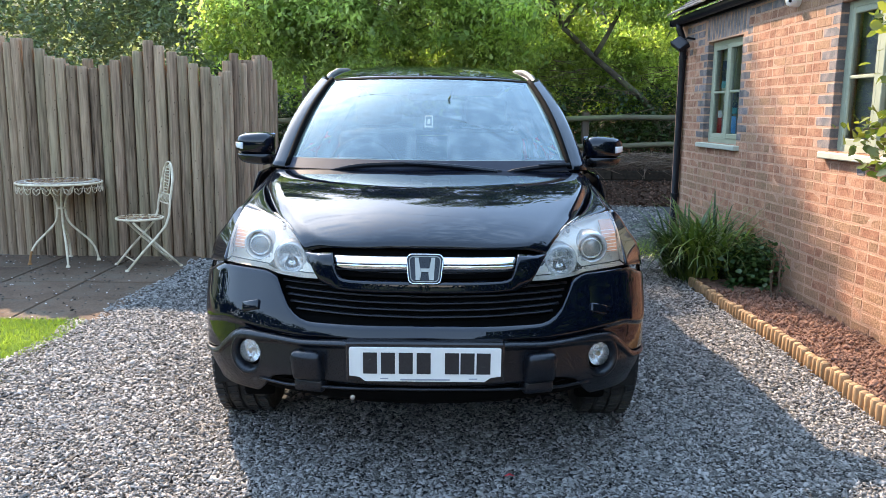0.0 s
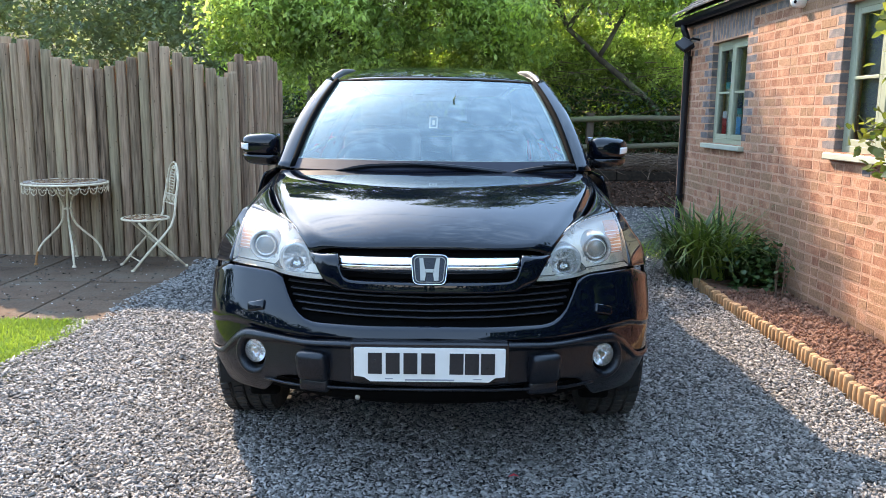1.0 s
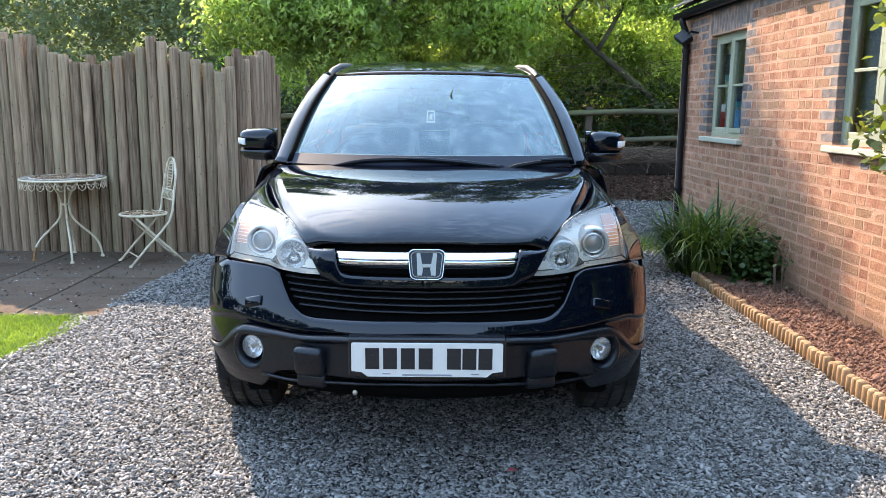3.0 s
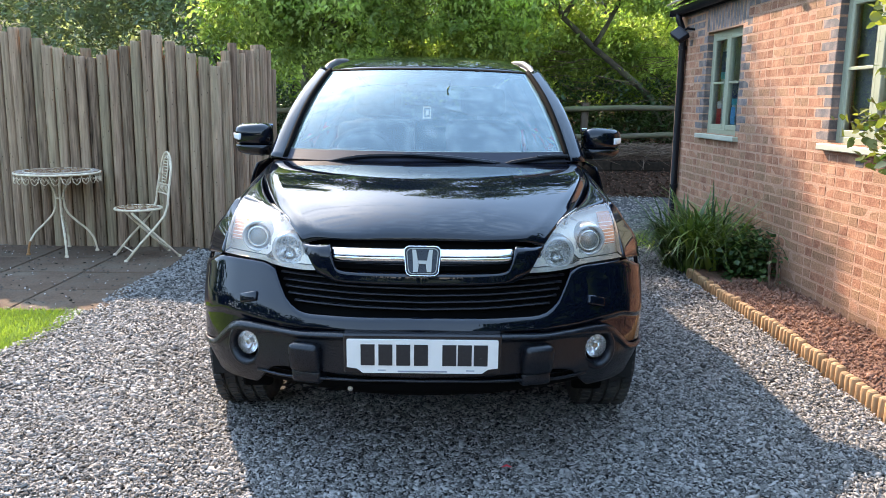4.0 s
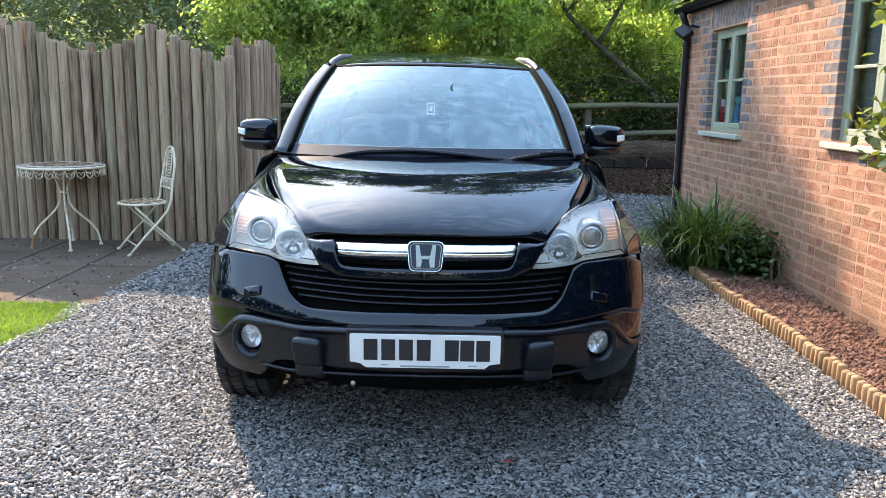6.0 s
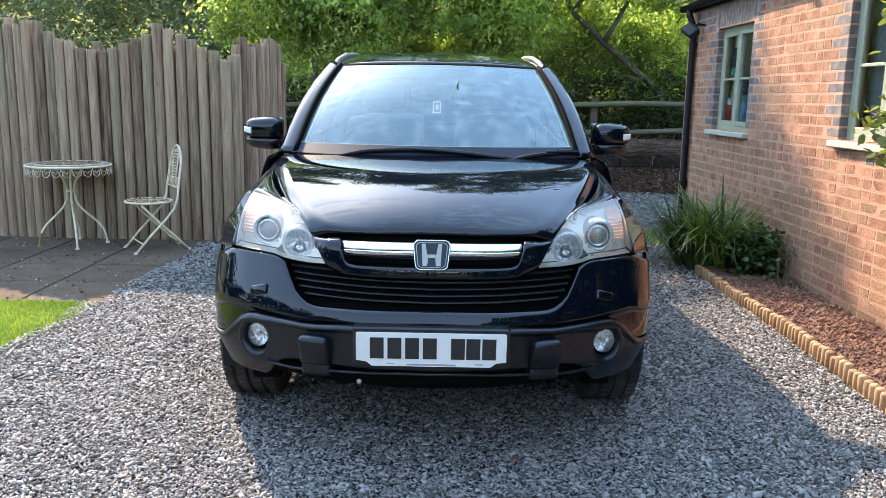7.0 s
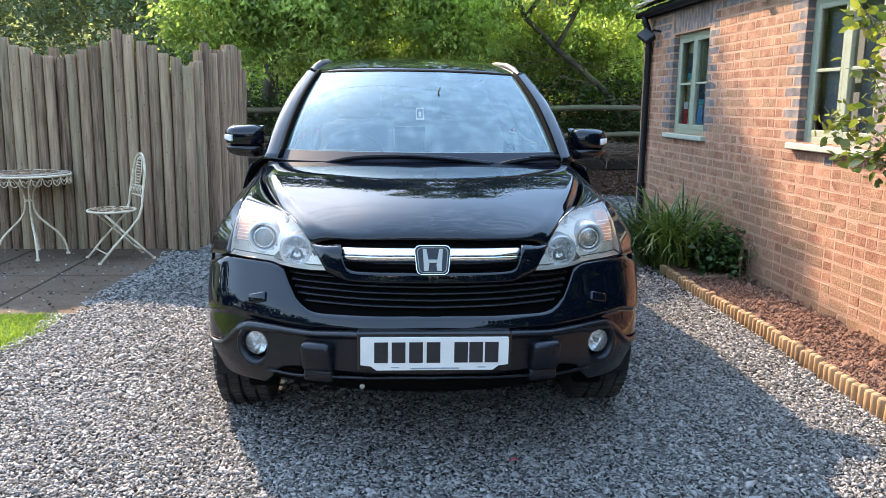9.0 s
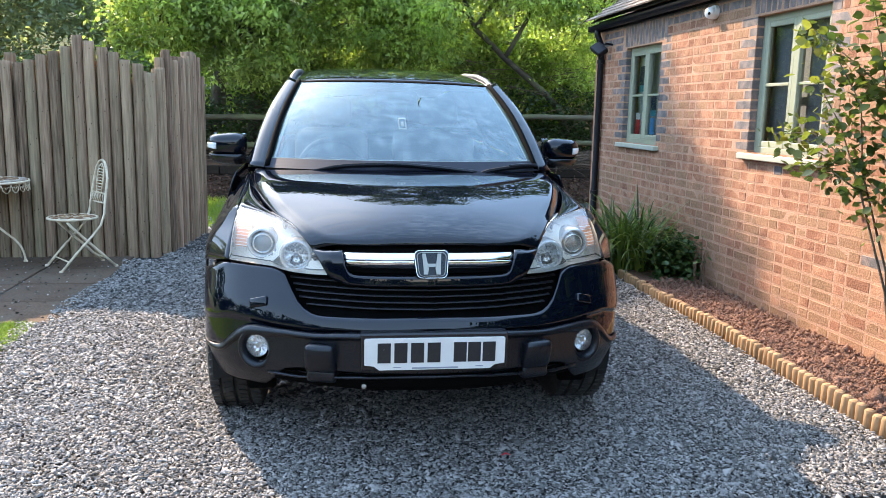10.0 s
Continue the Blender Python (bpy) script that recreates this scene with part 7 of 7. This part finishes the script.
# underside and cabin
ub = bmesh.new()
box(-0.50, 0.50, 3.06, 7.0, 0.285, 0.42, 0.03, ub)
box(-0.60, 0.60, 3.0, 3.75, 0.42, 0.80, 0.03, ub)
box(-0.84, 0.84, 4.02, 5.78, 0.28, 0.45, 0.02, ub)
part("underbody", ub, M_under, car)
for ax in (AXLE_F, AXLE_R):
    for s in (-1, 1):
        part("wheel_liner", patch(spread(-0.3, math.pi + 0.3, 17), 3, lambda a, v, ax=ax, s=s: Vector((s * (0.62 + 0.245 * v), ax + 0.405 * math.cos(a), 0.36 + 0.405 * math.sin(a))), 0.006), M_under, car)
part("floor_pan", box(-0.80, 0.80, 3.9, 6.95, 0.42, 0.47), M_under, car)
dash = bmesh.new()
patch(spread(-1, 1, 21), 8, lambda u, v: Vector((u * 0.70, 3.80 + 0.14 * u * u + 0.52 * v, 1.055 + 0.02 * math.sin(math.pi * v) - 0.10 * v ** 3)), 0.03, dash)
box(-0.70, 0.70, 4.25, 4.38, 0.55, 0.98, 0.04, dash)
part("dashboard", dash, M_dash, car)
part("binnacle", box(-0.17, 0.17, -0.10, 0.10, -0.03, 0.035, 0.025, m=Matrix.Translation((-0.36, 4.18, 1.075)), segs=3), M_seat, car, smooth=True)
sw = Matrix.Translation((-0.36, 4.44, 1.03)) @ pose(0, 0, 0, 66, 0, 0)
wheel_rim = part("steering_wheel", tube([sw @ Vector((0.185 * math.cos(a), 0.185 * math.sin(a), 0)) for a in spread(0, 2 * math.pi, 33)[:-1]], 0.015, 8, closed=True), M_dash, car, "black steering wheel", smooth=True)
part("steering_hub", lathe([(0, 0.02), (0.07, 0.015), (0.085, -0.02), (0, -0.03)], sw @ Matrix.Diagonal((1, 0.8, -1, 1)), 20), surface("hub_grey", (0.55, 0.55, 0.53), 0.5), wheel_rim)
for px, py in ((-0.36, 4.95), (0.36, 4.95), (-0.36, 5.85), (0.36, 5.85)):
    seat = part("seat", box(-0.25, 0.25, -0.25, 0.25, -0.10, 0.08, 0.05, m=Matrix.Translation((px, py, 0.62)), segs=2), M_seat, car, smooth=True)
    part("seat_back", box(-0.24, 0.24, -0.06, 0.07, 0.0, 0.58, 0.05, m=Matrix.Translation((px, py + 0.24, 0.66)) @ pose(0, 0, 0, -14, 0, 0), segs=2), M_seat, seat, smooth=True)
    part("headrest", box(-0.13, 0.13, -0.05, 0.05, 0.0, 0.18, 0.04, m=Matrix.Translation((px, py + 0.40, 1.27)) @ pose(0, 0, 0, -10, 0, 0), segs=2), M_seat, seat, smooth=True)
part("rear_view_mirror", box(-0.12, 0.12, -0.015, 0.02, -0.03, 0.035, 0.012, m=Matrix.Translation((0.0, 4.47, 1.44)), segs=2), M_dash, car, smooth=True)
part("headliner", patch(spread(-1, 1, 9), 6, lambda u, v: Vector((u * 0.52, 4.55 + 2.2 * v, 1.50 + 0.05 * math.sin(math.pi * v))), 0.01), surface("headlining", (0.35, 0.34, 0.32), 0.95), car)


def wheel(ax, s):
    """An alloy wheel with a grooved tyre, built round its own axle."""
    m = Matrix.Translation((s * 0.785, ax, WR - 0.004)) @ pose(0, 0, 0, 0, 90 * s, 0)
    w = part("wheel", lathe([(0.215, -0.09), (0.225, -0.10), (0.222, -0.06), (0.20, 0.02), (0.215, 0.085), (0.226, 0.095), (0.218, 0.100)], m, 40), M_alloy, car, "silver alloy wheel with a black tyre", smooth=True)
    part("tyre", lathe([(0.222, -0.095), (0.25, -0.112), (0.305, -0.118), (0.340, -0.108), (0.352, -0.092), (0.352, -0.062), (0.344, -0.060), (0.344, -0.050), (0.354, -0.048), (0.355, -0.008), (0.346, -0.006), (0.346, 0.006), (0.355, 0.008),
                        (0.354, 0.048), (0.344, 0.050), (0.344, 0.060), (0.352, 0.062), (0.352, 0.092), (0.340, 0.108), (0.305, 0.118), (0.25, 0.112), (0.222, 0.095)], m, 72), M_tyre, w)
    bl = bmesh.new()
    for k in range(64):
        a = 2 * math.pi * k / 64
        for zz, ww, off in ((-0.083, 0.034, 0), (-0.028, 0.036, 0.4), (0.028, 0.036, 0.0), (0.083, 0.034, 0.4)):
            mm = m @ pose(0, 0, 0, 0, 0, math.degrees(a + off * 2 * math.pi / 64)) @ Matrix.Translation((0.3555, 0, zz)) @ pose(0, 0, 0, 14 if zz > 0 else -14, 0, 0)
            bmesh.ops.create_cube(bl, size=1.0, matrix=mm @ Matrix.Diagonal((0.008, 0.024, ww, 1)))
    part("tread", bl, M_tyre, w)
    for k in range(5):
        a = 72 * k
        part("spoke", box(0.05, 0.205, -0.028, 0.028, 0.045, 0.075, 0.010, m=m @ pose(0, 0, 0, 0, 0, a)), M_alloy, w)
    part("hub_cap", lathe([(0, 0.085), (0.04, 0.083), (0.065, 0.07), (0.065, 0.03)], m, 20), M_alloy, w, smooth=True)
    part("brake_disc", lathe([(0.0, -0.01), (0.15, -0.01), (0.15, 0.01), (0.0, 0.01)], m, 28), M_satin, w)


for ax in (AXLE_F, AXLE_R):
    for s in (-1, 1):
        wheel(ax, s)

car.matrix_basis = Matrix.Translation((0.026, 4.9, 0)) @ pose(0, 0, 0, 0, 0, -0.65)
leaf_at = screen_at(0.16, 0.69) + Vector((0.02, 0, 0))
lv = bmesh.new()
tube([leaf_at + Vector((0.008, -0.010, 0.026)), leaf_at + Vector((0, -0.007, 0.010)), leaf_at + Vector((-0.006, -0.003, -0.008))], [0.002, 0.010, 0.002], 6, lv, flat=0.4)
solid("fallen_leaf", lv, M_leaf_shrub, "single dark leaf lying on the car windscreen", "leaf")

# ---- single bricks, last ----
for me in BR_L + BR_H:
    me.materials.append(M_brick)
CLAYS = {"red": {me: me for me in BR_L + BR_H}}
for clay, mat in (("blue", M_blue), ("buff", M_buff)):
    CLAYS[clay] = {me: me.copy() for me in BR_L + BR_H}
    for me in CLAYS[clay].values():
        me.materials.clear()
        me.materials.append(mat)
into_wall = origin_of(wall).inverted()
for me, m, clay in near_bricks:
    b = new("brick", CLAYS[clay][me])
    b.parent = wall
    b.matrix_basis = into_wall @ m
